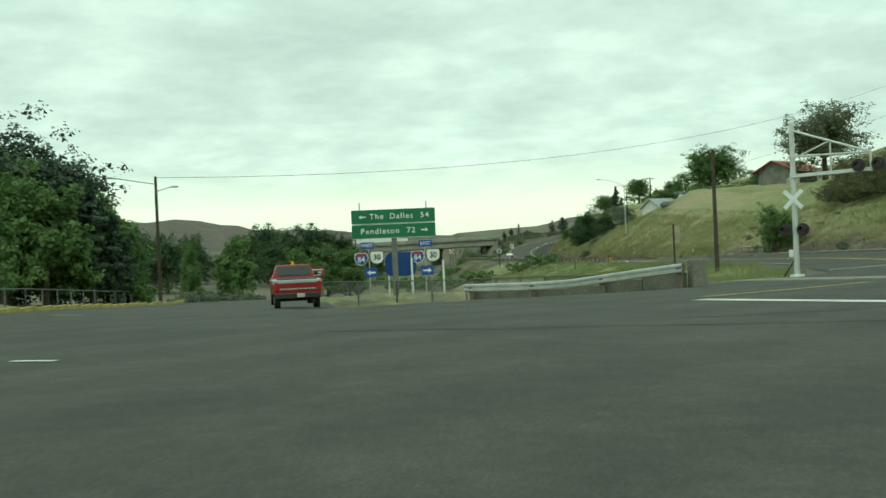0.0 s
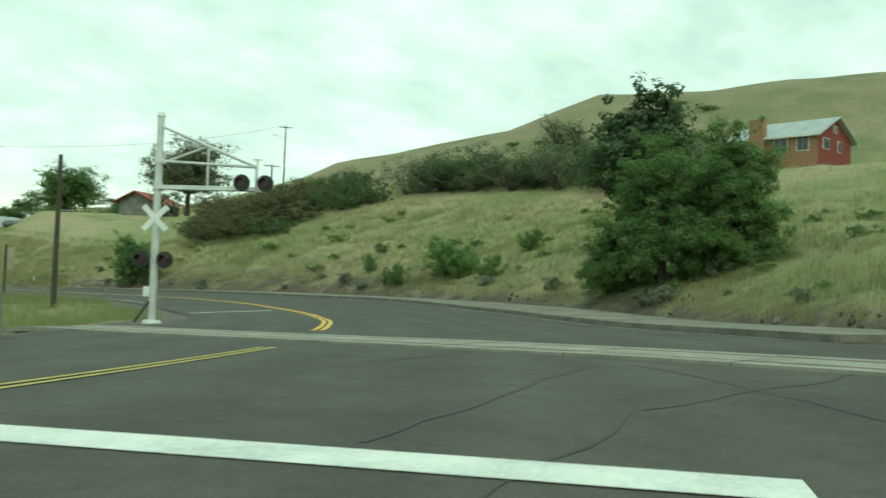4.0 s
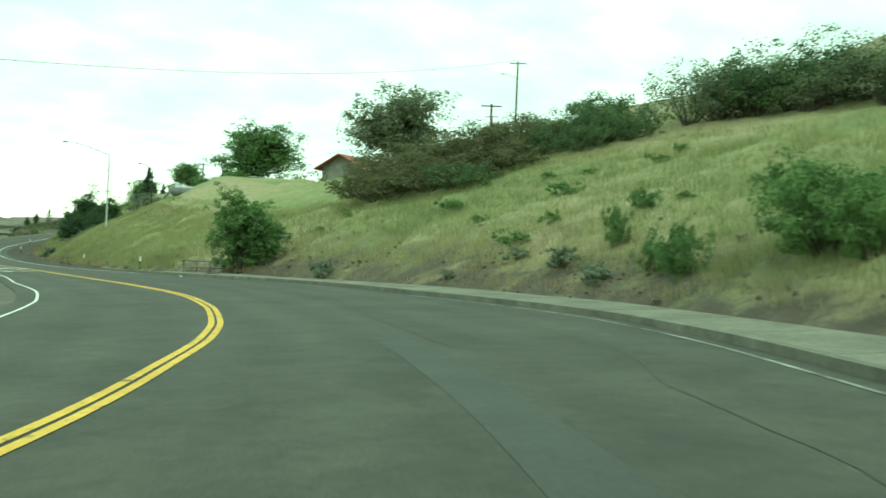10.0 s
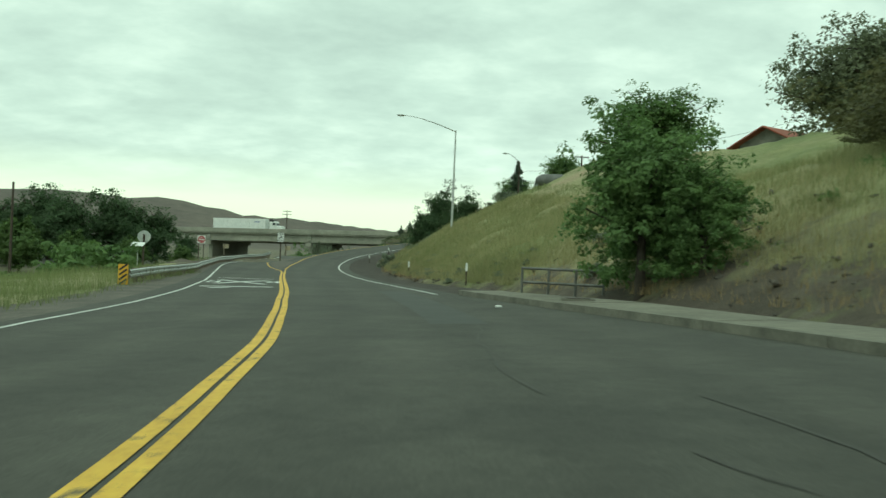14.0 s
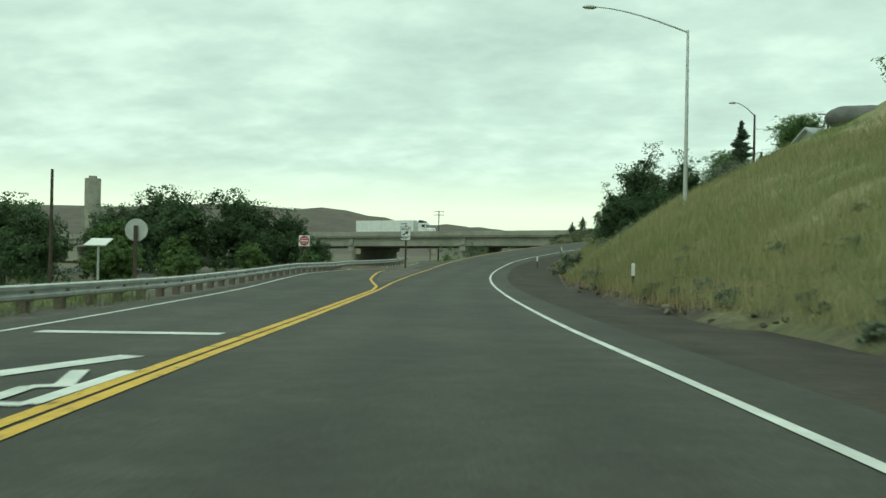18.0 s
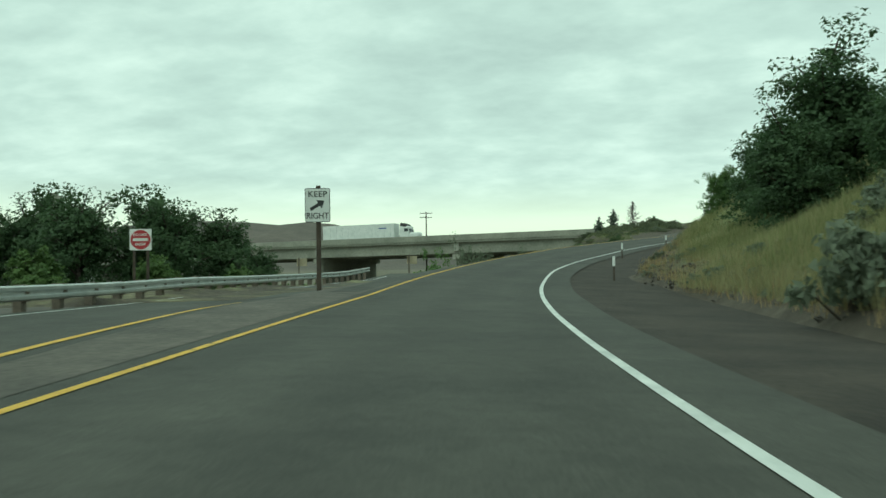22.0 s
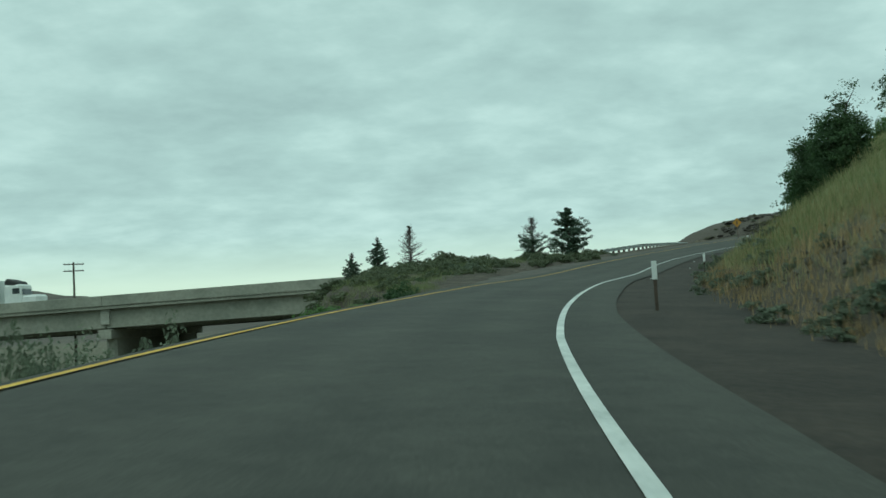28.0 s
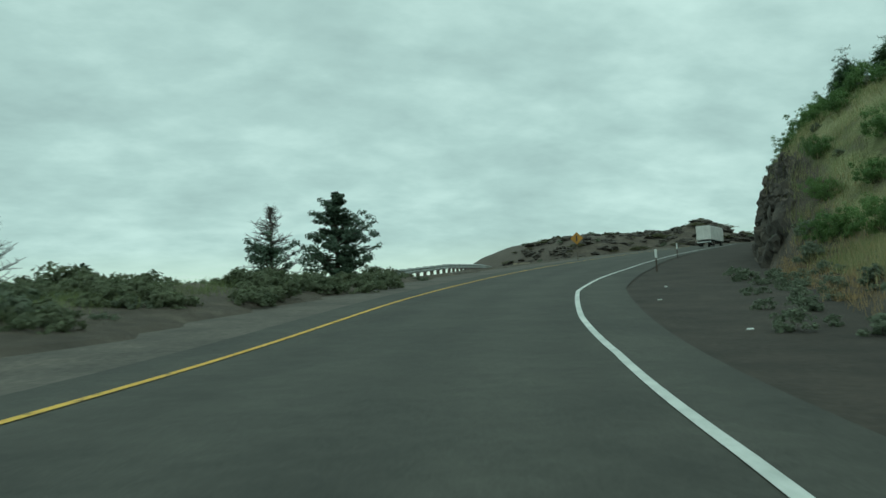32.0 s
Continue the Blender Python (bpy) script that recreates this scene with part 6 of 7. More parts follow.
for k, (x, y, s) in enumerate(((22, 122, 0.8), (17, 128, 1.2), (14, 138, 1.2), (10, 150, 1.1), (7, 163, 1.3), (16, 160, 0.9), (3, 176, 1.3), (12, 182, 0.9), (27.0, 219.5, 1.2), (28.5, 238.5, 0.6), (31.5, 229, 0.5), (26, 213, 0.5), (17, 232, 1.0), (8, 238, 1.2), (33.5, 243, 0.5), (36, 250, 0.5))):
    put(shrub, x, y, s, 47 * k)
# crossroads: trees beyond the fence
big_pine = broadleaf("pine_tree", 12.0, 4.8, NEEDLES, 19, "tall dark bushy pine beyond the fence", 24, 400, 0.12, 0.14, 24, 0.8)
put_first(big_pine, -25.4, 64.5, 1.12)
put(big_pine, -31.5, 60.0, 1.2, 120)
put(big_pine, -21.8, 66.0, 0.92, 40)
front_tree = broadleaf("ash_tree", 7.6, 3.0, LEAF_GREEN, 20, "green ash tree beside the fence", 20, 270, 0.115, 0.14, 18, 0.65, "tree", 3.0)
put_first(front_tree, -19.6, 57.6, 1.0)
for x, y, s, t in ((-17.6, 63.5, 1.05, 0.98), (-23.6, 62.5, 1.15, 1.12), (-21.5, 56.0, 0.95, 1.1), (-16.4, 64.5, 0.6, 0.8)):
    put(front_tree, x, y, s, 47 * x, 0.05, None, t, "green ash tree beyond the street's fence")
put(fir, -17.6, 60.5, 1.7, 0, label="slender dark cypress beyond the fence")
put(fir, -16.4, 61.5, 1.25, 60, label="slender dark cypress beyond the fence")
for x, y, s, t in ((-18.3, 97.5, 0.36, 2.1), (-15.6, 112, 0.8, 1.1), (-8.0, 121, 0.75, 1), (-4.6, 122.5, 0.8, 1), (-1.6, 121, 0.72, 1)):
    put(front_tree, x, y, s * 1.25, 20 * x, 0.05, None, t, "dark green tree in the valley behind the street")
street_shrub = bush("street_shrub", 1.7, 1.6, LEAF_SAGE, 47, "pale grey-green shrub beside the street", 18, 200, 0.08)
put_first(street_shrub, -10.4, 82.0, 0.8)
for x, y, s in ((-11.4, 76.4, 1.1), (-13.5, 78, 1.2), (-9.5, 78.5, 1.0), (-16, 82, 1.3), (-21, 80, 1.4), (-5, 84, 1.1), (-19, 74, 1.2)):
    put(street_shrub, x, y, s * 0.8, 31 * x)
# juniper row on the berm
juniper = conifer("juniper_tree", 5.25, 2.4, NEEDLES, 41, "dark ragged juniper on the berm")
put_first(juniper, 62.2, 269.3, 1.0, 0, 0.1)
dying = conifer("juniper_tree", 4.45, 2.2, NEEDLES, 42, "half-dead juniper with bare top branches", 0.45)
put_first(dying, 59.0, 269.2, 1.0, 0, 0.1)
dying_green = conifer("juniper_tree", 4.0, 1.5, NEEDLES, 48, "thin ragged juniper on the berm", 0.2, 40)
put_first(dying_green, 41.2, 261.6, 0.6, 0, 0.1)
put(dying_green, 42.9, 262.3, 1.12, 80, 0.1, None, 1.05)
put(dying_green, 44.6, 260.0, 1.05, 170, 0.1, None, 1.05)
bare = conifer("juniper_tree", 3.75, 1.6, NEEDLES, 43, "bare dead juniper with thin twigs", 0.92)
put_first(bare, 47.5, 263.4, 0.94, 0, 0.1)
berm_brush = bush("berm_brush", 0.95, 1.6, LEAF_OLIVE, 38, "low olive green brush on the berm", 18, 150, 0.085)
put_first(berm_brush, 49.5, 262.0)
grey_brush = bush("berm_brush", 0.85, 1.5, LEAF_SAGE, 39, "low grey green brush on the berm", 16, 120, 0.085)
put_first(grey_brush, 48.0, 246.0, 0.6)
for k in range(135):
    u = r2.uniform(235, 270)
    front = float(np.interp(u, (230, 236, 243, 252, 270), (-8.3, -7.6, -6.7, -5.9, -5.4)))
    deep = r2.random()
    if 233.5 < u < 240 and deep < 0.2:
        continue
    p = on_road(u, front - 12 * deep ** 1.3)
    size = (r2.uniform(0.32, 0.52) + 0.2 * deep) * float(np.interp(u, (236, 252), (0.66, 1.0)))
    put(grey_brush if r2.random() < 0.28 else berm_brush, p.x, p.y, size, r2.uniform(0, 360), 0.1)
dark_brush = bush("berm_brush", 1.1, 1.4, LEAF_DARK, 49, "dark green brush at the berm's foot", 20, 260, 0.06)
put_first(dark_brush, *on_road(233.2, -8.6).xy, 0.55)
for u, l, s in ((232.0, -9.6, 0.6), (233.6, -10.4, 0.7), (238.2, -9.6, 0.4), (240.6, -9.0, 0.4), (242.0, -10.5, 0.5), (234.4, -8.9, 0.5), (235.2, -9.4, 0.55), (236.4, -9.8, 0.5), (234.6, -10.6, 0.55), (237.4, -9.2, 0.4), (231.0, -9.4, 0.35)):
    p = on_road(u, l)
    put(dark_brush, p.x, p.y, s, 50 * u, 0.1, None, 1.0)
put(berm_brush, 50.9, 268.4, 1.0, 0, 0.1, None, 1.15, "mound of dark brush with a small peak")
put(juniper, 50.9, 268.4, 0.3, 200, -0.25, None, 1.0, "small dark juniper on top of the brush")
for u, l, s in ((206, -8.0, 0.6), (211, -7.4, 0.5), (217, -7.6, 0.6), (199, -9, 0.6), (222, -7.2, 0.5), (226, -8, 0.6)):
    p = on_road(u, l)
    put(shrub, p.x, p.y, s * 1.25, 40 * u, label="pale green weeds on the gravel verge")

tall_shrub = bush("verge_shrub", 2.6, 1.3, LEAF_GREEN, 45, "tall green shrub rooted below the ramp's verge", 22, 320, 0.06)
put_first(tall_shrub, 26.5, 220.8, 1.05, 0, 0.1, 1.45)
put(tall_shrub, 25.2, 219.4, 0.9, 120, 0.1, None, 1.5)
pale_shrub = bush("verge_shrub", 2.4, 1.7, LEAF_SAGE, 46, "pale grey-green shrub rooted below the ramp's verge", 22, 260, 0.06)
put_first(pale_shrub, 29.8, 233.3, 1.1, 0, 0.1, 1.7)
put(pale_shrub, 28.4, 230.6, 0.8, 90, 0.1, None, 1.6)
put(pale_shrub, 32.0, 236.5, 0.7, 200, 0.1, None, 1.5)

# ---- houses on the hillside ----
WHITE_WALL = material("white_siding", (0.55, 0.56, 0.53), (0.70, 0.70, 0.66), 0.8, scale=1.5, fine=0.2)
CREAM_WALL = material("cream_siding", (0.45, 0.42, 0.34), (0.58, 0.54, 0.44), 0.8, scale=1.5, fine=0.2)
RED_ROOF = material("red_roof", (0.30, 0.085, 0.055), (0.40, 0.13, 0.085), 0.8, scale=1.2, fine=0.3)
GREY_ROOF = material("pale_metal_roof", (0.30, 0.34, 0.35), (0.42, 0.46, 0.46), 0.6, 0.1, scale=0.8, fine=0.2)
DARK_ROOF = material("dark_roof", (0.10, 0.10, 0.10), (0.16, 0.16, 0.155), 0.9, scale=1.2, fine=0.3)
BRICK = material("brick_wall", (0.22, 0.125, 0.07), (0.33, 0.19, 0.11), 0.9, scale=3.0, fine=0.5)
RED_BRICK = material("red_brick_wall", (0.16, 0.035, 0.03), (0.24, 0.055, 0.045), 0.9, scale=3.0, fine=0.5)
GLASS = material("window_glass", (0.03, 0.04, 0.045), (0.06, 0.07, 0.075), 0.1, scale=1.0)


def window(parent, at, w, h, turn=0.0, axis=0):
    frame_ob = part("window", boxed((w + 0.16, 0.08, h + 0.16), (0, 0, 0), None, 0.01), WHITE_WALL, parent, "white window frame")
    frame_ob.matrix_basis = pose(*at, 0, 0, turn)
    part("pane", boxed((w / 2 - 0.03, 0.06, h), (-w / 4, -0.025, 0)), GLASS, frame_ob)
    part("pane", boxed((w / 2 - 0.03, 0.06, h), (w / 4, -0.025, 0)), GLASS, frame_ob)


def gable_house(name, x, y, turn, w, d, wall_h, roof_h, wall, roof, label, sink=0.4, eave=0.5, gable_mat=None, chimney=None, windows=(), raise_by=0.0):
    """A house with its long side along local x; windows are (side, offset, height, width, height)."""
    z = ground_at(x, y) - sink + raise_by
    ob = thing(name, (x, y, z), turn, label, "house")
    for name2, size, at in (("wall", (w, 0.25, wall_h), (0, -d / 2, wall_h / 2)), ("wall", (w, 0.25, wall_h), (0, d / 2, wall_h / 2))):
        part(name2, boxed(size, at), wall, ob)
    for s in (-1, 1):
        bm = bmesh.new()
        pts = ((-d / 2, 0), (d / 2, 0), (d / 2, wall_h), (0, wall_h + roof_h), (-d / 2, wall_h))
        f = bm.faces.new([bm.verts.new((s * w / 2, yy, zz)) for yy, zz in pts])
        made = bmesh.ops.extrude_face_region(bm, geom=[f])
        bmesh.ops.translate(bm, verts=[v for v in made["geom"] if isinstance(v, bmesh.types.BMVert)], vec=(-s * 0.25, 0, 0))
        bmesh.ops.recalc_face_normals(bm, faces=bm.faces)
        part("gable", bm, gable_mat or wall, ob)
    slope = math.atan2(roof_h, d / 2)
    run = (d / 2 + eave) / math.cos(slope)
    for s in (-1, 1):
        m = Matrix.Translation((0, s * (d / 2 + eave) / 2, wall_h + roof_h - math.tan(slope) * (d / 2 + eave) / 2 + 0.08)) @ pose(0, 0, 0, -s * math.degrees(slope))
        part("roof", boxed((w + 2 * eave, run, 0.16), (0, 0, 0), m, 0.02), roof, ob)
        part("fascia", boxed((w + 2 * eave, 0.05, 0.22), (0, s * (d / 2 + eave), wall_h - math.tan(slope) * eave + 0.05)), WHITE_WALL, ob, "white fascia board")
    if chimney:
        cx, cy, ch = chimney
        part("chimney", boxed((1.1, 0.8, ch), (cx, cy, wall_h + roof_h * 0.3 + ch / 2 - 0.6), None, 0.02), BRICK, ob, "brick chimney")
    for side, off, hz, ww, hh in windows:
        if side == "front":
            window(ob, (off, -d / 2 - 0.13, hz), ww, hh)
        else:
            window(ob, (w / 2 + 0.05, off, hz), ww, hh, 90)
    return ob


PALE_BOARD = material("pale_weathered_boards", (0.20, 0.20, 0.17), (0.34, 0.335, 0.29), 0.85, scale=0.9, fine=0.4)
# brown siding made darker: the shade under the eaves is in its colour
SHADED_BROWN_WALL = material("shaded_brown_siding", (0.10, 0.085, 0.062), (0.16, 0.135, 0.1), 0.85, scale=0.8, fine=0.3)
gable_house("red_roofed_house", 84.3, 168.3, 32, 9.0, 7.0, 13.9 - ground_at(84.3, 168.3), 1.7, SHADED_BROWN_WALL, RED_ROOF, "weathered board house with a faded red roof", 0.2, 1.0, PALE_BOARD, (1.0, 0.6, 1.5),
            (("front", -2.5, 12.5 - ground_at(84.3, 168.3), 1.4, 1.2), ("front", 1.8, 12.5 - ground_at(84.3, 168.3), 1.8, 1.2)))
porch = thing("parked_trailer", (81.2, 160.0, ground_at(81.2, 160.0)), 70, "small white trailer parked beside the house", "trailer")
part("body", boxed((3.6, 2.0, 1.7), (0, 0, 1.3), None, 0.2), WHITE_WALL, porch)
for s in (-1, 1):
    part("wheel", rodded((0, s * 0.85, 0.35), (0, s * 1.02, 0.35), 0.35, seg=14), BLACK, porch)
gable_house("white_house", 59.4, 171.0, 20, 5.0, 5.2, 2.4, 1.6, WHITE_WALL, GREY_ROOF, "small white gabled house on the hillside", 0.5, 0.4, None, None,
            (("front", -1.5, 1.7, 1.0, 1.2), ("front", 1.5, 1.7, 1.0, 1.2)))
gable_house("long_house", 72.5, 186.0, 25, 9.0, 5.0, 2.0, 0.9, CREAM_WALL, DARK_ROOF, "long low house with a dark roof", 0.3, 0.5, None, None, (("front", -2, 1.3, 1.4, 0.9), ("front", 2, 1.3, 1.4, 0.9)))
brick_house = gable_house("brick_house", 115.0, 58.8, -93, 11.0, 8.8, 5.0, 2.3, BRICK, GREY_ROOF, "brick house with a pale metal roof and a red gable end", 0.6, 0.7, RED_BRICK, None,
                          (("front", -4.2, 3.7, 1.9, 1.6), ("front", 0.9, 3.7, 1.7, 1.6), ("front", 3.7, 3.8, 1.4, 1.6), ("side", -2.4, 3.9, 1.5, 1.2), ("side", 1.2, 3.9, 0.8, 1.2), ("side", 0.0, 5.9, 0.8, 0.8)), -0.2)
part("chimney", boxed((2.0, 0.8, 7.2), (-2.0, -4.75, 3.6), None, 0.03), BRICK, brick_house, "broad brick chimney")
deck = thing("balcony", (109.9, 61.4, ground_at(109.9, 61.4) + 0.6), -93, "dark timber balcony before the brick house", "balcony")
part("floor_boards", boxed((6.2, 1.8, 0.15), (0, 0, 1.0)), DARK_TIMBER, deck)
part("railing", boxed((6.2, 0.08, 0.12), (0, -0.85, 1.95)), DARK_TIMBER, deck)
for k in range(8):
    part("baluster", boxed((0.08, 0.08, 0.95), (-3.0 + 0.86 * k, -0.85, 1.5)), DARK_TIMBER, deck)
for k in range(3):
    part("post", boxed((0.16, 0.16, 3.4), (-2.9 + 2.9 * k, -0.75, -0.7)), DARK_TIMBER, deck)
# a grey tarpaulin over something rounded, on the slope's edge
TARPAULIN = material("grey_tarpaulin", (0.10, 0.105, 0.10), (0.17, 0.175, 0.165), 0.75, scale=1.5, fine=0.3, bump=0.3)
tarp = thing("covered_trailer", (54.6, 152.4, ground_at(54.6, 152.4) - 0.5), -8, "trailer under a faded grey tarpaulin on the grass", "trailer")
bm = bmesh.new()
bmesh.ops.create_uvsphere(bm, u_segments=24, v_segments=12, radius=1.0)
for v in bm.verts:
    v.co = Vector((1.7 * math.copysign(abs(v.co.x) ** 0.6, v.co.x), 0.9 * math.copysign(abs(v.co.y) ** 0.7, v.co.y), 0.4 + 0.6 * v.co.z + 0.04 * noise.noise(v.co * 3)))
part("tarpaulin", bm, TARPAULIN, tarp, "", True)
# dark roofed shed at the slope's top and a low shed behind the brush
gable_house("shed", 72.5, 192.5, 10, 7.0, 6.0, 1.6, 1.2, DARK_TIMBER, DARK_ROOF, "weathered shed with a dark roof on the hill", 0.3, 0.3)
gable_house("shed", 99.0, 92.0, -35, 8.0, 5.0, 1.9, 0.8, DARK_TIMBER, DARK_ROOF, "open timber shelter behind the brush", 0.3, 0.8)


# ---- vehicles ----
RED_PAINT = material("red_car_paint", (0.23, 0.012, 0.014), (0.30, 0.022, 0.022), 0.3, 0.1, scale=0.8, fine=0.15)
SILVER = material("silver_car_paint", (0.38, 0.40, 0.40), (0.50, 0.52, 0.51), 0.35, 0.4, scale=0.8, fine=0.1)
TYRE = material("tyre_rubber", (0.015, 0.015, 0.015), (0.03, 0.03, 0.03), 0.9, scale=5)
CHROME = material("chrome", (0.45, 0.46, 0.46), (0.62, 0.63, 0.62), 0.25, 0.9, scale=3)
TAIL_LIGHT = material("tail_light", (0.30, 0.01, 0.01), (0.40, 0.02, 0.02), 0.3, scale=3)
PALE_PLATE = material("number_plate", (0.42, 0.38, 0.34), (0.55, 0.50, 0.45), 0.5, scale=3)


def wheel(parent, at, r=0.38, w=0.24):
    ob = part("wheel", rodded((-w / 2, 0, 0), (w / 2, 0, 0), r, seg=20), TYRE, parent)
    ob.location = at
    part("rim", rodded((-w / 2 - 0.01, 0, 0), (w / 2 + 0.01, 0, 0), r * 0.58, seg=16), CHROME, ob)


def pickup(x, y, z, turn):
    """A pickup seen from behind; its front points along local +y."""
    ob = thing("pickup_truck", (x, y, z), turn, "red and silver pickup truck on the side street", "pickup truck")
    part("bed", boxed((1.95, 2.3, 0.5), (0, -1.25, 0.85), None, 0.05), RED_PAINT, ob)
    part("bed_band", boxed((1.97, 2.32, 0.16), (0, -1.25, 1.16), None, 0.03), SILVER, ob, "silver upper band")
    part("bed_floor", boxed((1.6, 2.1, 0.05), (0, -1.25, 1.25)), BLACK, ob)
    part("bonnet", boxed((1.9, 1.5, 0.65), (0, 1.95, 0.9), None, 0.12), RED_PAINT, ob)
    part("cab", boxed((1.9, 1.5, 0.75), (0, 0.55, 0.95), None, 0.06), RED_PAINT, ob)
    bm = bmesh.new()
    low = [(-0.9, -0.12, 1.3), (0.9, -0.12, 1.3), (0.9, 1.3, 1.3), (-0.9, 1.3, 1.3)]
    top = [(-0.72, 0.08, 1.82), (0.72, 0.08, 1.82), (0.72, 0.9, 1.82), (-0.72, 0.9, 1.82)]
    lv, tv = [bm.verts.new(v) for v in low], [bm.verts.new(v) for v in top]
    bm.faces.new(tv)
    for k in range(4):
        bm.faces.new((lv[k], lv[(k + 1) % 4], tv[(k + 1) % 4], tv[k]))
    bmesh.ops.recalc_face_normals(bm, faces=bm.faces)
    part("cab_top", bm, RED_PAINT, ob)
    m = pose(0, 0, 0, -21)
    part("rear_window", boxed((1.45, 0.02, 0.4), (0, -0.055, 1.56), m), GLASS, ob)
    part("bumper", boxed((1.85, 0.16, 0.22), (0, -2.48, 0.58), None, 0.03), BLACK, ob, "black rear bumper")
    part("tailgate_trim", boxed((1.5, 0.03, 0.07), (0, -2.42, 0.85), None, 0.01), CHROME, ob)
    part("number_plate", boxed((0.32, 0.02, 0.16), (0.1, -2.57, 0.6)), PALE_PLATE, ob)
    for s in (-1, 1):
        part("tail_light", boxed((0.14, 0.04, 0.34), (s * 0.88, -2.42, 0.98), None, 0.015), TAIL_LIGHT, ob)
        part("mirror", boxed((0.2, 0.1, 0.16), (s * 1.08, 1.2, 1.4), None, 0.03), BLACK, ob)
        wheel(ob, (s * 0.82, -1.35, 0.38))
        wheel(ob, (s * 0.82, 1.85, 0.38))
    part("axle", rodded((-0.8, -1.35, 0.4), (0.8, -1.35, 0.4), 0.09), BLACK, ob)
    part("beacon", rodded((0, 0.5, 1.82), (0, 0.5, 1.98), 0.09, 0.06, 10), SIGN_YELLOW, ob, "small amber roof beacon")
    return ob


truck = pickup(-2.75, 36.8, ground_at(-2.75, 36.4) + 0.02, 8)
truck.matrix_basis = truck.matrix_basis @ Matrix.Scale(0.93, 4)
van = thing("parked_truck", (-7.0, 99.5, ground_at(-7.0, 99.5)), 8, "white box truck standing far down the street", "truck")
part("box_body", boxed((2.0, 3.4, 1.6), (0, 1, 1.6), None, 0.05), WHITE_WALL, van)
part("cab", boxed((1.9, 1.6, 1.3), (0, -1.6, 1.2), None, 0.12), SIGN_RED, van)
part("windscreen", boxed((1.6, 0.04, 0.5), (0, -2.42, 1.5)), GLASS, van)
for s in (-1, 1):
    wheel(van, (s * 0.85, -1.6, 0.4))
    wheel(van, (s * 0.85, 1.6, 0.4))


def parked_car(x, y, turn, label):
    ob = thing("parked_car", (x, y, ground_at(x, y)), turn, label, "car")
    part("body", boxed((4.2, 1.7, 0.62), (0, 0, 0.62), None, 0.14), WHITE_SIGN, ob)
    bm = bmesh.new()
    low, top = [bm.verts.new(v) for v in ((-1.5, -0.78, 0.9), (1.1, -0.78, 0.9), (1.1, 0.78, 0.9), (-1.5, 0.78, 0.9))], [bm.verts.new(v) for v in ((-1.05, -0.62, 1.42), (0.45, -0.62, 1.42), (0.45, 0.62, 1.42), (-1.05, 0.62, 1.42))]
    bm.faces.new(top)
    for k in range(4):
        bm.faces.new((low[k], low[(k + 1) % 4], top[(k + 1) % 4], top[k]))
    bmesh.ops.recalc_face_normals(bm, faces=bm.faces)
    part("cabin", bm, GLASS, ob, "dark glazed cabin")
    part("roof", boxed((1.5, 1.26, 0.06), (-0.3, 0, 1.44), None, 0.02), WHITE_SIGN, ob)
    for dx in (-1.3, 1.3):
        for s in (-1, 1):
            w = part("wheel", rodded((dx, s * 0.66, 0.32), (dx, s * 0.86, 0.32), 0.32, seg=16), TYRE, ob)
            part("rim", rodded((dx, s * 0.65, 0.32), (dx, s * 0.87, 0.32), 0.18, seg=12), CHROME, w)


for x, y, turn in ((62.4, 163.5, 25), (66.0, 160.2, 30), (74.6, 161.0, 20)):
    parked_car(x, y, turn, "white car parked on the hill's edge")
BOARD_BROWN = material("sign_brown", (0.12, 0.04, 0.03), (0.18, 0.065, 0.05), 0.6, scale=1.5, fine=0.2)
board = thing("brown_sign", (-4.6, 94.0, ground_at(-4.6, 94.0)), 6, "dark brown board sign with pale unreadable writing", "road sign")
for dx in (-0.55, 0.55):
    part("post", boxed((0.12, 0.12, 3.0), (dx, 0.06, 1.5)), TIMBER, board)
part("sign_panel", boxed((1.7, 0.06, 1.1), (0, 0, 3.2), None, 0.03), BOARD_BROWN, board)
for k in range(3):
    part("writing_bar", boxed((1.2 - 0.2 * k, 0.02, 0.1), (0, -0.04, 3.45 - 0.26 * k)), WHITE_SIGN, board)


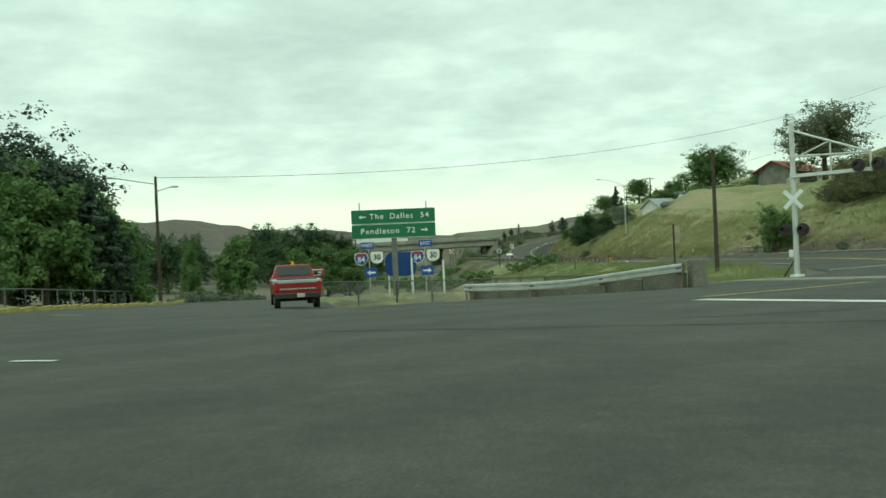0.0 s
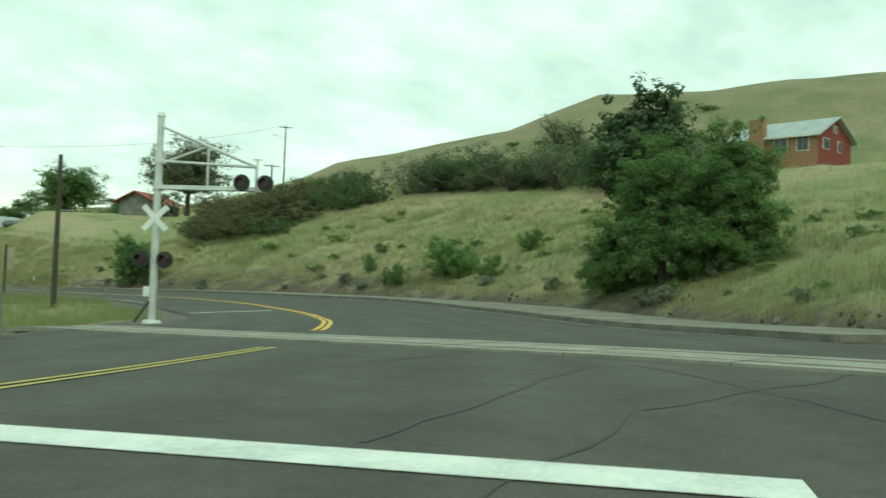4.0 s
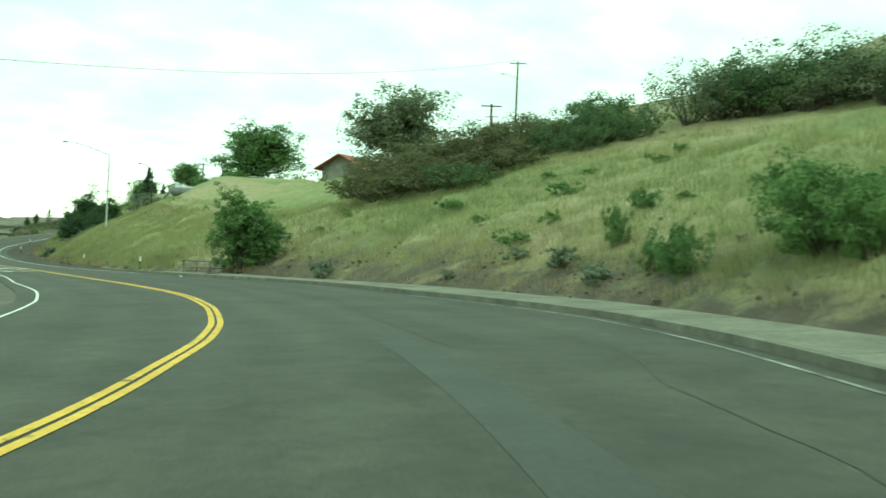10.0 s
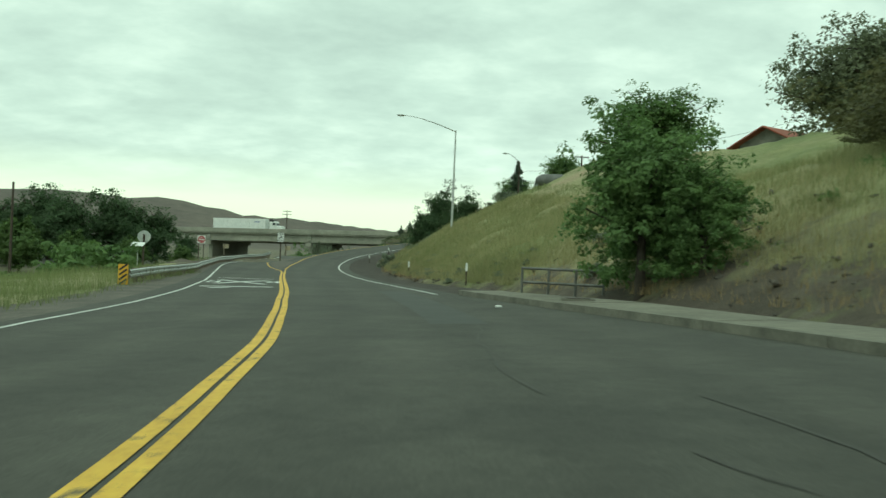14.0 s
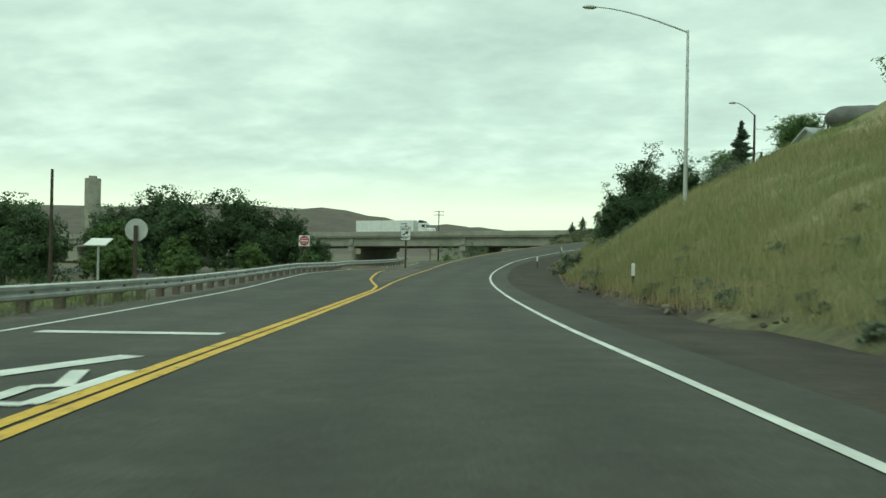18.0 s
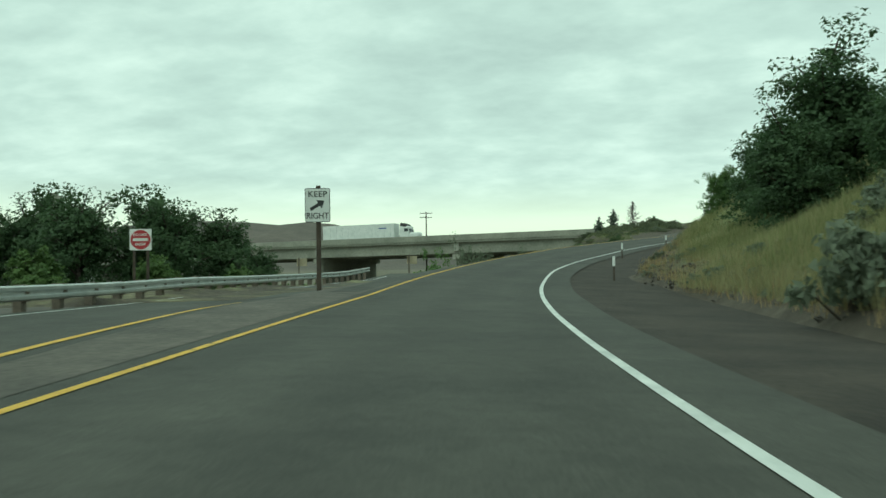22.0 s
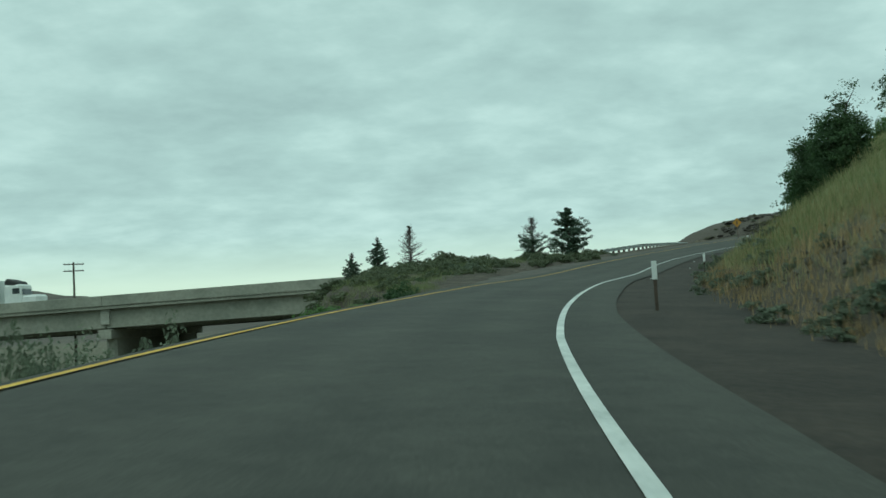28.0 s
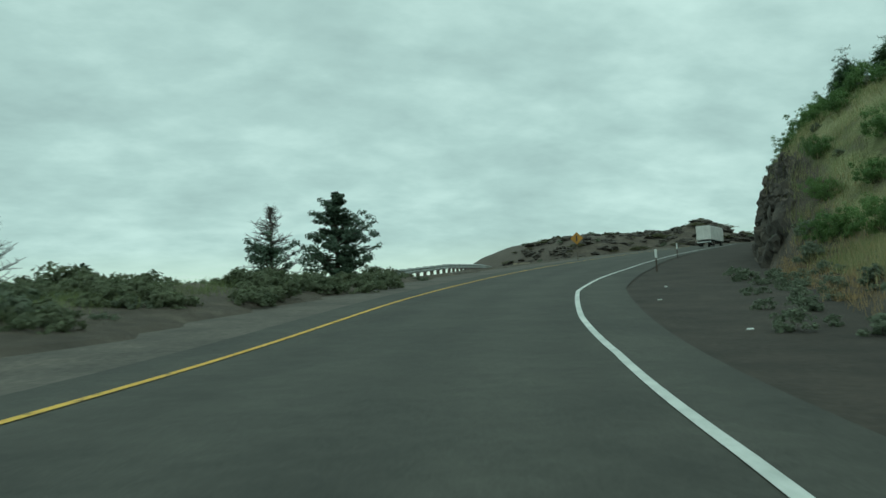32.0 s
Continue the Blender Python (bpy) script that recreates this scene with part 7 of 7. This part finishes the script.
def semi_truck(at, turn, tilt, label, cab=True):
    """A highway tractor with a box trailer; it drives towards local +x."""
    ob = thing("semi_truck", at, turn, label, "truck")
    ob.matrix_basis = pose(*at, 0, tilt, turn)
    part("trailer_box", boxed((15.5, 2.55, 2.75), (-8.3, 0, 2.5), None, 0.04), WHITE_SIGN, ob, "white box trailer")
    for k in range(12):
        part("panel_seam", boxed((0.03, 2.57, 2.6), (-15.6 + 1.3 * k, 0, 2.5)), SILVER, ob)
    part("frame", boxed((15.0, 1.0, 0.25), (-8.0, 0, 1.0)), BLACK, ob)
    part("side_mark", boxed((1.6, 0.02, 0.2), (-3.0, -1.285, 3.0)), SIGN_BLUE, ob, "small dark lettering bar")
    if cab:
        part("sleeper", boxed((2.0, 2.4, 2.5), (1.5, 0, 2.0), None, 0.2), WHITE_SIGN, ob)
        part("fairing", boxed((1.5, 2.2, 0.7), (1.3, 0, 3.4), pose(0, 0, 0, 0, 18), 0.15), BLACK, ob)
        part("bonnet", boxed((2.0, 2.2, 1.3), (3.4, 0, 1.35), None, 0.25), WHITE_SIGN, ob)
        part("windscreen", boxed((0.06, 1.9, 0.8), (2.55, 0, 2.5), pose(0, 0, 0, 0, -20)), GLASS, ob)
        part("side_window", boxed((0.8, 2.44, 0.6), (1.95, 0, 2.5)), GLASS, ob)
        for dx in (0.4, 1.6, 3.6):
            for s in (-1, 1):
                w = part("wheel", rodded((dx, s * 0.95, 0.5), (dx, s * 1.25, 0.5), 0.5, seg=18), TYRE, ob)
                part("rim", rodded((dx, s * 0.93, 0.5), (dx, s * 1.27, 0.5), 0.28, seg=14), CHROME, w)
    for dx in (-14.5, -13.2):
        for s in (-1, 1):
            w = part("wheel", rodded((dx, s * 0.95, 0.5), (dx, s * 1.25, 0.5), 0.5, seg=18), TYRE, ob)
            part("rim", rodded((dx, s * 0.93, 0.5), (dx, s * 1.27, 0.5), 0.28, seg=14), CHROME, w)
    return ob


p = BRIDGE_A + (BRIDGE_B - BRIDGE_A) * 0.82 + BRIDGE_SIDE * 3.2
lorry = semi_truck(p, BRIDGE_TURN, BRIDGE_TILT, "white semi truck with a long box trailer on the bridge")
lorry.matrix_basis = lorry.matrix_basis @ Matrix.Scale(0.87, 4)
# added stand-in: the bridge's semi truck again, at its later place
box_truck = thing("box_truck", on_road(333, 1.5), heading(333) - 6, "pale box trailer, the semi truck shown again farther on", "truck")
part("trailer_box", boxed((2.0, 6.5, 1.9), (0, 0, 1.75), None, 0.03), WHITE_SIGN, box_truck)
part("frame", boxed((1.2, 6.3, 0.2), (0, 0, 0.7)), BLACK, box_truck)
part("bumper", boxed((1.9, 0.1, 0.15), (0, -3.2, 0.5)), STEEL, box_truck)
for s in (-1, 1):
    part("door", boxed((0.94, 0.03, 1.78), (s * 0.49, -3.26, 1.75), None, 0.01), WHITE_WALL, box_truck)
    for dy in (-2.4, -1.5, 2.4):
        wheel(box_truck, (s * 0.8, dy, 0.38))
box_truck.matrix_basis = box_truck.matrix_basis @ Matrix.Scale(0.8, 4)

# ---- the street and painted shade below the bridge ----
# one dark sheet: the street's asphalt, with the shade there put into its colour
ROWS_Y, verts, faces = np.arange(224, 272, 4.0), [], []
for y in ROWS_Y:
    for x in np.arange(-70, 31, 5.0):
        verts.append((x, y, ground_at(x, y) + 0.06))
for j in range(len(ROWS_Y) - 1):
    for i in range(20):
        faces.append((j * 21 + i, j * 21 + i + 1, (j + 1) * 21 + i + 1, (j + 1) * 21 + i))
tagged(mesh_object("road", verts, faces, ASPHALT), "wide grey asphalt sheet, street and painted shade below the bridge", "road", "", "structure")

# ---- far things ----
tower = thing("grain_silo", (-218.5, 584.0, -4.0), 20, "tall pale concrete grain silo far across the valley", "silo")
part("silo", rodded((0, 0, 0), (0, 0, 42.5), 4.4, seg=24), BRIDGE_CONCRETE, tower)
part("headhouse", boxed((4.0, 4.0, 2.0), (0, 0, 43.0), None, 0.05), BRIDGE_CONCRETE, tower)
part("annex", boxed((12.0, 7.0, 27.0), (0, 4, 13.5), None, 0.1), BRIDGE_CONCRETE, tower)
hut = thing("white_building", (-34.0, 262.0, ground_at(-34, 262)), 12, "plain white building behind the poplars", "building")
part("wall", boxed((8.5, 6.0, 7.2), (0, 0, 3.6), None, 0.03), WHITE_WALL, hut)
part("roof", boxed((9.0, 6.5, 0.3), (0, 0, 7.3), None, 0.05), GREY_ROOF, hut)
for k in range(7):
    a = radians(3 + 2.3 * k)
    mast = thing("radio_mast", (-math.sin(a) * 2000 - 100, math.cos(a) * 2000, height(-math.sin(a) * 2000 - 100, math.cos(a) * 2000)[0] - 1), 0, "thin grey mast on the far ridge", "mast", "masts on the far ridge")
    part("mast", rodded((0, 0, 0), (0, 0, 26 + 9 * (k % 3)), 0.45, 0.25, 6), STEEL, mast)
solar = thing("solar_panel_post", (22.5, 133.5, ground_at(22.5, 133.5)), -10, "small pale solar panel on a thin post", "solar panel")
part("post", rodded((0, 0, 0), (0, 0, 1.7), 0.04, seg=8), STEEL, solar)
part("panel", boxed((0.9, 0.5, 0.04), (0, 0, 1.75), pose(0, 0, 0, 30)), WHITE_SIGN, solar)
for x, y in ((17.0, 128.5), (7.5, 150.0), (12.5, 155.5), (-6.0, 160.0), (24.5, 100.5)):
    post = thing("fence_post", (x, y, ground_at(x, y)), 0, "short pale post in the rough grass", "post", "posts beside the valley road")
    part("post", boxed((0.14, 0.14, 1.1), (0, 0, 0.5), None, 0.01), TIMBER, post)
SIGN_AMBER = material("sign_amber", (0.36, 0.18, 0.02), (0.46, 0.24, 0.03), 0.6, scale=2, fine=0.2)
ysign = thing("curve_sign", (88.5, 288.0, ground_at(88.5, 288.0) - 0.05), -35, "amber diamond warning sign on a post", "road sign")
part("post", boxed((0.08, 0.08, 2.0), (0, 0.06, 1.0)), TIMBER, ysign)
part("sign_panel", boxed((0.72, 0.02, 0.72), (0, 0, 1.75), Euler((0, radians(45), 0)).to_matrix().to_4x4(), 0.01), SIGN_AMBER, ysign)
part("symbol", boxed((0.1, 0.01, 0.45), (0, -0.018, 1.75)), SIGN_BLACK, ysign)
sign_back("road_sign", (88.7, 297.7, ground_at(88.7, 297.7)), -30, 1.5, 0.7, 1.2, "pale back of a low sign before the bluff", False, TIMBER)

# ---- rock cut and loose stones ----
ROCK = material("basalt", (0.045, 0.041, 0.036), (0.125, 0.110, 0.088), 0.95, scale=1.3, fine=0.6, bump=0.9, third=(0.075, 0.067, 0.055))
PALE_ROCK = material("pale_stone", (0.13, 0.115, 0.09), (0.24, 0.215, 0.17), 0.95, scale=2.0, fine=0.5, bump=0.6)


def boulder(name, seed, mat, squash=(1, 1, 0.7), rough=0.35, div=3):
    bm = bmesh.new()
    bmesh.ops.create_icosphere(bm, subdivisions=div, radius=1.0)
    for v in bm.verts:
        n = noise.cell(v.co * 2.1 + Vector((seed * 7.3, 0, 0))) * rough + noise.noise(v.co * 1.4 + Vector((seed, seed, 0))) * rough
        v.co *= 1 + n
        v.co = Vector(v.co[i] * squash[i] for i in range(3))
    me = bpy.data.meshes.new(name)
    bm.to_mesh(me)
    bm.free()
    me.materials.append(mat)
    return me


def stone(name, me, at, scale, turn, label, category="rock", group=""):
    ob = new(name, me)
    ob.matrix_basis = Matrix.Translation(at) @ pose(0, 0, 0, turn * 0.3, turn * 0.7, turn) @ Matrix.Diagonal((*scale, 1))
    return tagged(ob, label, category, group)


meshes = [boulder("rock", k, ROCK) for k in range(4)]
r3 = random.Random(9)
cliff = thing("rock_cliff", label="dark blocky basalt cliff above the ramp", category="cliff", kind="structure")
for k in range(150):
    u = r3.uniform(270, 312)
    l = float(np.interp(u, *TOE)) + r3.uniform(0.15, 1.5)
    p = on_road(u, l)
    ob = new("rock_block", meshes[k % 4])
    ob.parent = cliff
    ob.matrix_basis = Matrix.Translation((p.x, p.y, ground_at(p.x, p.y) - 0.5)) @ pose(0, 0, 0, r3.uniform(-12, 12), r3.uniform(-12, 12), r3.uniform(0, 360)) @ Matrix.Diagonal((r3.uniform(0.35, 0.6), r3.uniform(0.35, 0.6), r3.uniform(0.6, 1.3), 1))
for k in range(46):
    u = r3.uniform(262, 310)
    p = on_road(u, float(np.interp(u, *TOE)) + r3.uniform(1.3, 9))
    put((near_bush, sage, near_bush)[k % 3], p.x, p.y, r3.uniform(0.25, 0.6) * (1, 1.6, 1)[k % 3], 47 * k, label="scrubby bush above the rock cut")
for u, l, k in ((283, 14.2, 0.42), (279, 15.5, 0.36), (290, 13.4, 0.3)):
    put(slope_tree, *on_road(u, l).xy, k, 40 * u, 0.2, label="dark shrubby tree above the rock cut")
bluff = thing("rock_bluff", label="low dark rocky bluff beside the highway", category="cliff", kind="structure")
for k in range(230):
    x, y = 131 + r3.uniform(-20, 15), 345 + r3.uniform(-25, 2)
    ob = new("rock_block", meshes[k % 4])
    ob.parent = bluff
    ob.matrix_basis = Matrix.Translation((x, y, ground_at(x, y) - 0.1)) @ pose(0, 0, 0, r3.uniform(-10, 10), 0, r3.uniform(0, 360)) @ Matrix.Diagonal((r3.uniform(0.4, 1.3), r3.uniform(0.4, 1.1), r3.uniform(0.3, 0.7), 1))
for k in range(64):
    x, y = 131 + r3.uniform(-20, 14), 345 + r3.uniform(-24, 6)
    put((sage, thicket, thicket)[k % 3], x, y, r3.uniform(0.35, 0.9) * (1, 0.5, 0.4)[k % 3], 50 * k, 0.05, None, (1, 0.5, 0.5)[k % 3], "low grey-brown scrub on the rocky bluff")
# outcrops in the banks
small = [boulder("stone", 20 + k, (ROCK, PALE_ROCK, GRAVEL)[k % 3], (1, 1, 0.65), 0.3, 2) for k in range(6)]
for k in range(260):
    if k < 60:
        u, d, s = r3.uniform(58, 98), r3.uniform(0.3, 8.0), r3.uniform(0.04, 0.17)
    elif k < 200:
        u, d, s = r3.uniform(118, 215), abs(r3.gauss(0, 1.2)) + 0.1, r3.uniform(0.03, 0.14)
    else:
        u, d, s = r3.uniform(14, 60), abs(r3.gauss(0, 1.2)), r3.uniform(0.04, 0.14)
    p = on_road(u, float(np.interp(u, *TOE)) + d)
    stone("stone", small[k % 6], (p.x, p.y, ground_at(p.x, p.y) + 0.02), (s, s * r3.uniform(0.7, 1.3), s), r3.uniform(0, 360), "rough stone lying on the bank", "stone", "stones along the bank")
cup = thing("litter", on_road(88.7, 2.6, 0.03), 30, "crushed white paper litter beside the kerb", "litter")
part("paper", boxed((0.15, 0.1, 0.05), (0, 0, 0.02), None, 0.018), WHITE_SIGN, cup)
for u, l in ((250, 3.0), (256, 3.6), (243, 3.6), (226, 3.2), (231, 2.9)):
    scrap = thing("litter", on_road(u, l, 0.02), 17 * u, "small white scrap of litter on the gravel", "litter")
    part("paper", boxed((0.1, 0.07, 0.03), (0, 0, 0.015), None, 0.01), WHITE_SIGN, scrap)
cover = thing("manhole", on_road(89.3, 4.6, 0.15), 0, "low round concrete manhole in the sidewalk", "manhole")
part("ring", rodded((0, 0, -0.05), (0, 0, 0.05), 0.42, 0.4, 24), KERB_CONCRETE, cover)
part("lid", rodded((0, 0, 0.045), (0, 0, 0.07), 0.3, seg=24), RUST, cover)

# broken dark rock in the cut's foot, too many to count
def rubble(name, u0, u1, count, label, seed):
    r = random.Random(seed)
    verts, faces = [], []
    src = boulder("clod", 31 + seed, ROCK, (1, 1, 0.75), 0.35, 1)
    base = [v.co.copy() for v in src.vertices]
    tris = [tuple(f.vertices) for f in src.polygons]
    for _ in range(count):
        u = r.uniform(u0, u1)
        d = 3.4 * r.random() ** 0.8
        p = on_road(u, float(np.interp(u, *TOE)) + d)
        s = r.uniform(0.03, 0.115) * (1.1 if d > 0.8 else 0.7) * float(np.interp(u, (90, 104, 185, 200), (0.7, 1.0, 1.0, 0.45)))
        m = Matrix.Translation((p.x, p.y, ground_at(p.x, p.y) - s * 0.15)) @ pose(0, 0, 0, r.uniform(-25, 25), r.uniform(-25, 25), r.uniform(0, 360)) @ Matrix.Diagonal((s * r.uniform(0.7, 1.5), s, s * r.uniform(0.7, 1.1), 1))
        k = len(verts)
        verts += [m @ v for v in base]
        faces += [tuple(i + k for i in f) for f in tris]
    bpy.data.meshes.remove(src)
    return tagged(mesh_object(name, verts, faces, ROCK), label, "rocks", "", "stuff")


rubble("rubble", 168, 216, 700, "dark broken rock and clods in the cut's foot", 3)
rubble("rubble", 104, 168, 420, "dark clods and small rocks at the slope's foot", 4)
rubble("rubble", 60, 92, 260, "dark clods and rocks in the bare bank", 5)
for k in range(70):
    u = r3.uniform(106, 216)
    p = on_road(u, float(np.interp(u, *TOE)) + r3.uniform(0.2, 3.4))
    put(sage, p.x, p.y, r3.uniform(0.2, 0.42), 71 * k, label="low grey green weed on the rocky bank")

# ---- grass ----
GRASS_DRY = material("dry_grass", (0.27, 0.268, 0.125), (0.40, 0.372, 0.20), 0.9, scale=0.12, island=0.15, thin=0.45)
GRASS_GREEN = material("green_grass", (0.165, 0.205, 0.078), (0.27, 0.30, 0.135), 0.9, scale=0.12, island=0.15, thin=0.45)


def grass(name, zones, mat, label, seed, blades=9):
    """Tufts of bent blades scattered over stretches (u0, u1, d0, d1, count, height) of the slopes."""
    r = np.random.RandomState(seed)
    roots, highs = [], []
    for u0, u1, d0, d1, count, h in zones:
        u = r.uniform(u0, u1, count)
        d = d0 + (d1 - d0) * r.rand(count) ** 1.3
        toe = np.interp(u, *TOE)
        l = toe + d if d0 >= 0 else d
        x, y, z, tx, ty, b = axis_at(u)
        roots.append(np.stack([x + ty * l, y - tx * l], 1))
        highs.append(h * (0.55 + 0.8 * r.rand(count)))
    p, h = np.concatenate(roots), np.concatenate(highs)
    z = height(p[:, 0], p[:, 1])
    n = len(p)
    px = np.repeat(p, blades, axis=0) + r.normal(size=(n * blades, 2)) * 0.2
    pz, ph = np.repeat(z, blades), np.repeat(h, blades) * (0.6 + 0.6 * r.rand(n * blades))
    turn = r.uniform(0, 2 * np.pi, n * blades)
    lean = ph * r.uniform(0.1, 0.95, n * blades)
    w = 0.005 + 0.007 * r.rand(n * blades)
    c, s = np.cos(turn), np.sin(turn)
    a = np.stack([px[:, 0] - s * w, px[:, 1] + c * w, pz - 0.08], 1)
    b = np.stack([px[:, 0] + s * w, px[:, 1] - c * w, pz - 0.08], 1)
    t = np.stack([px[:, 0] + c * lean, px[:, 1] + s * lean, pz + ph], 1)
    v = np.stack([a, b, t], 1).reshape(-1, 3)
    ob = mesh_object(name, v, np.arange(len(v)).reshape(-1, 3).tolist(), mat)
    return tagged(ob, label, "grass", "", "stuff")


grass("dry_grass", ((10, 60, 0.5, 22, 5200, 0.42), (58, 104, 2.0, 24, 7500, 0.4), (104, 168, 0.5, 12, 14000, 0.36), (168, 215, 2.2, 13, 7000, 0.36), (168, 215, 0.6, 3, 420, 0.18), (215, 290, 0.8, 14, 7000, 0.34), (16, 60, 22, 45, 2400, 0.5), (56, 108, 20, 50, 4200, 0.45)), GRASS_DRY, "dry yellow grass tufts over the slopes", 1)
grass("green_grass", ((10, 60, 2.0, 24, 5200, 0.42), (58, 104, 5, 28, 5200, 0.42), (106, 168, 1.4, 14, 6500, 0.34), (168, 215, 2.6, 14, 5000, 0.34), (215, 300, 1.0, 14, 5500, 0.3), (230, 264, -15, -8, 2600, 0.26), (60, 125, -18, -8, 5600, 0.42), (30, 60, -20, -9.5, 2200, 0.4), (120, 200, -20, -12, 1600, 0.35), (200, 235, -9.5, -7, 900, 0.35)), GRASS_GREEN, "green grass tufts over the slopes", 2)
GRASS_TAN = material("tan_grass", (0.30, 0.22, 0.11), (0.43, 0.32, 0.17), 0.9, scale=0.3, island=0.2, thin=0.4)
grass("tan_grass", ((118, 168, 0.3, 2.6, 1100, 0.2), (168, 216, 0.6, 3.0, 900, 0.2), (60, 104, 0.4, 5, 900, 0.22), (200, 268, 0.0, 3.4, 1900, 0.2)), GRASS_TAN, "short tan grass along the banks' feet", 3)
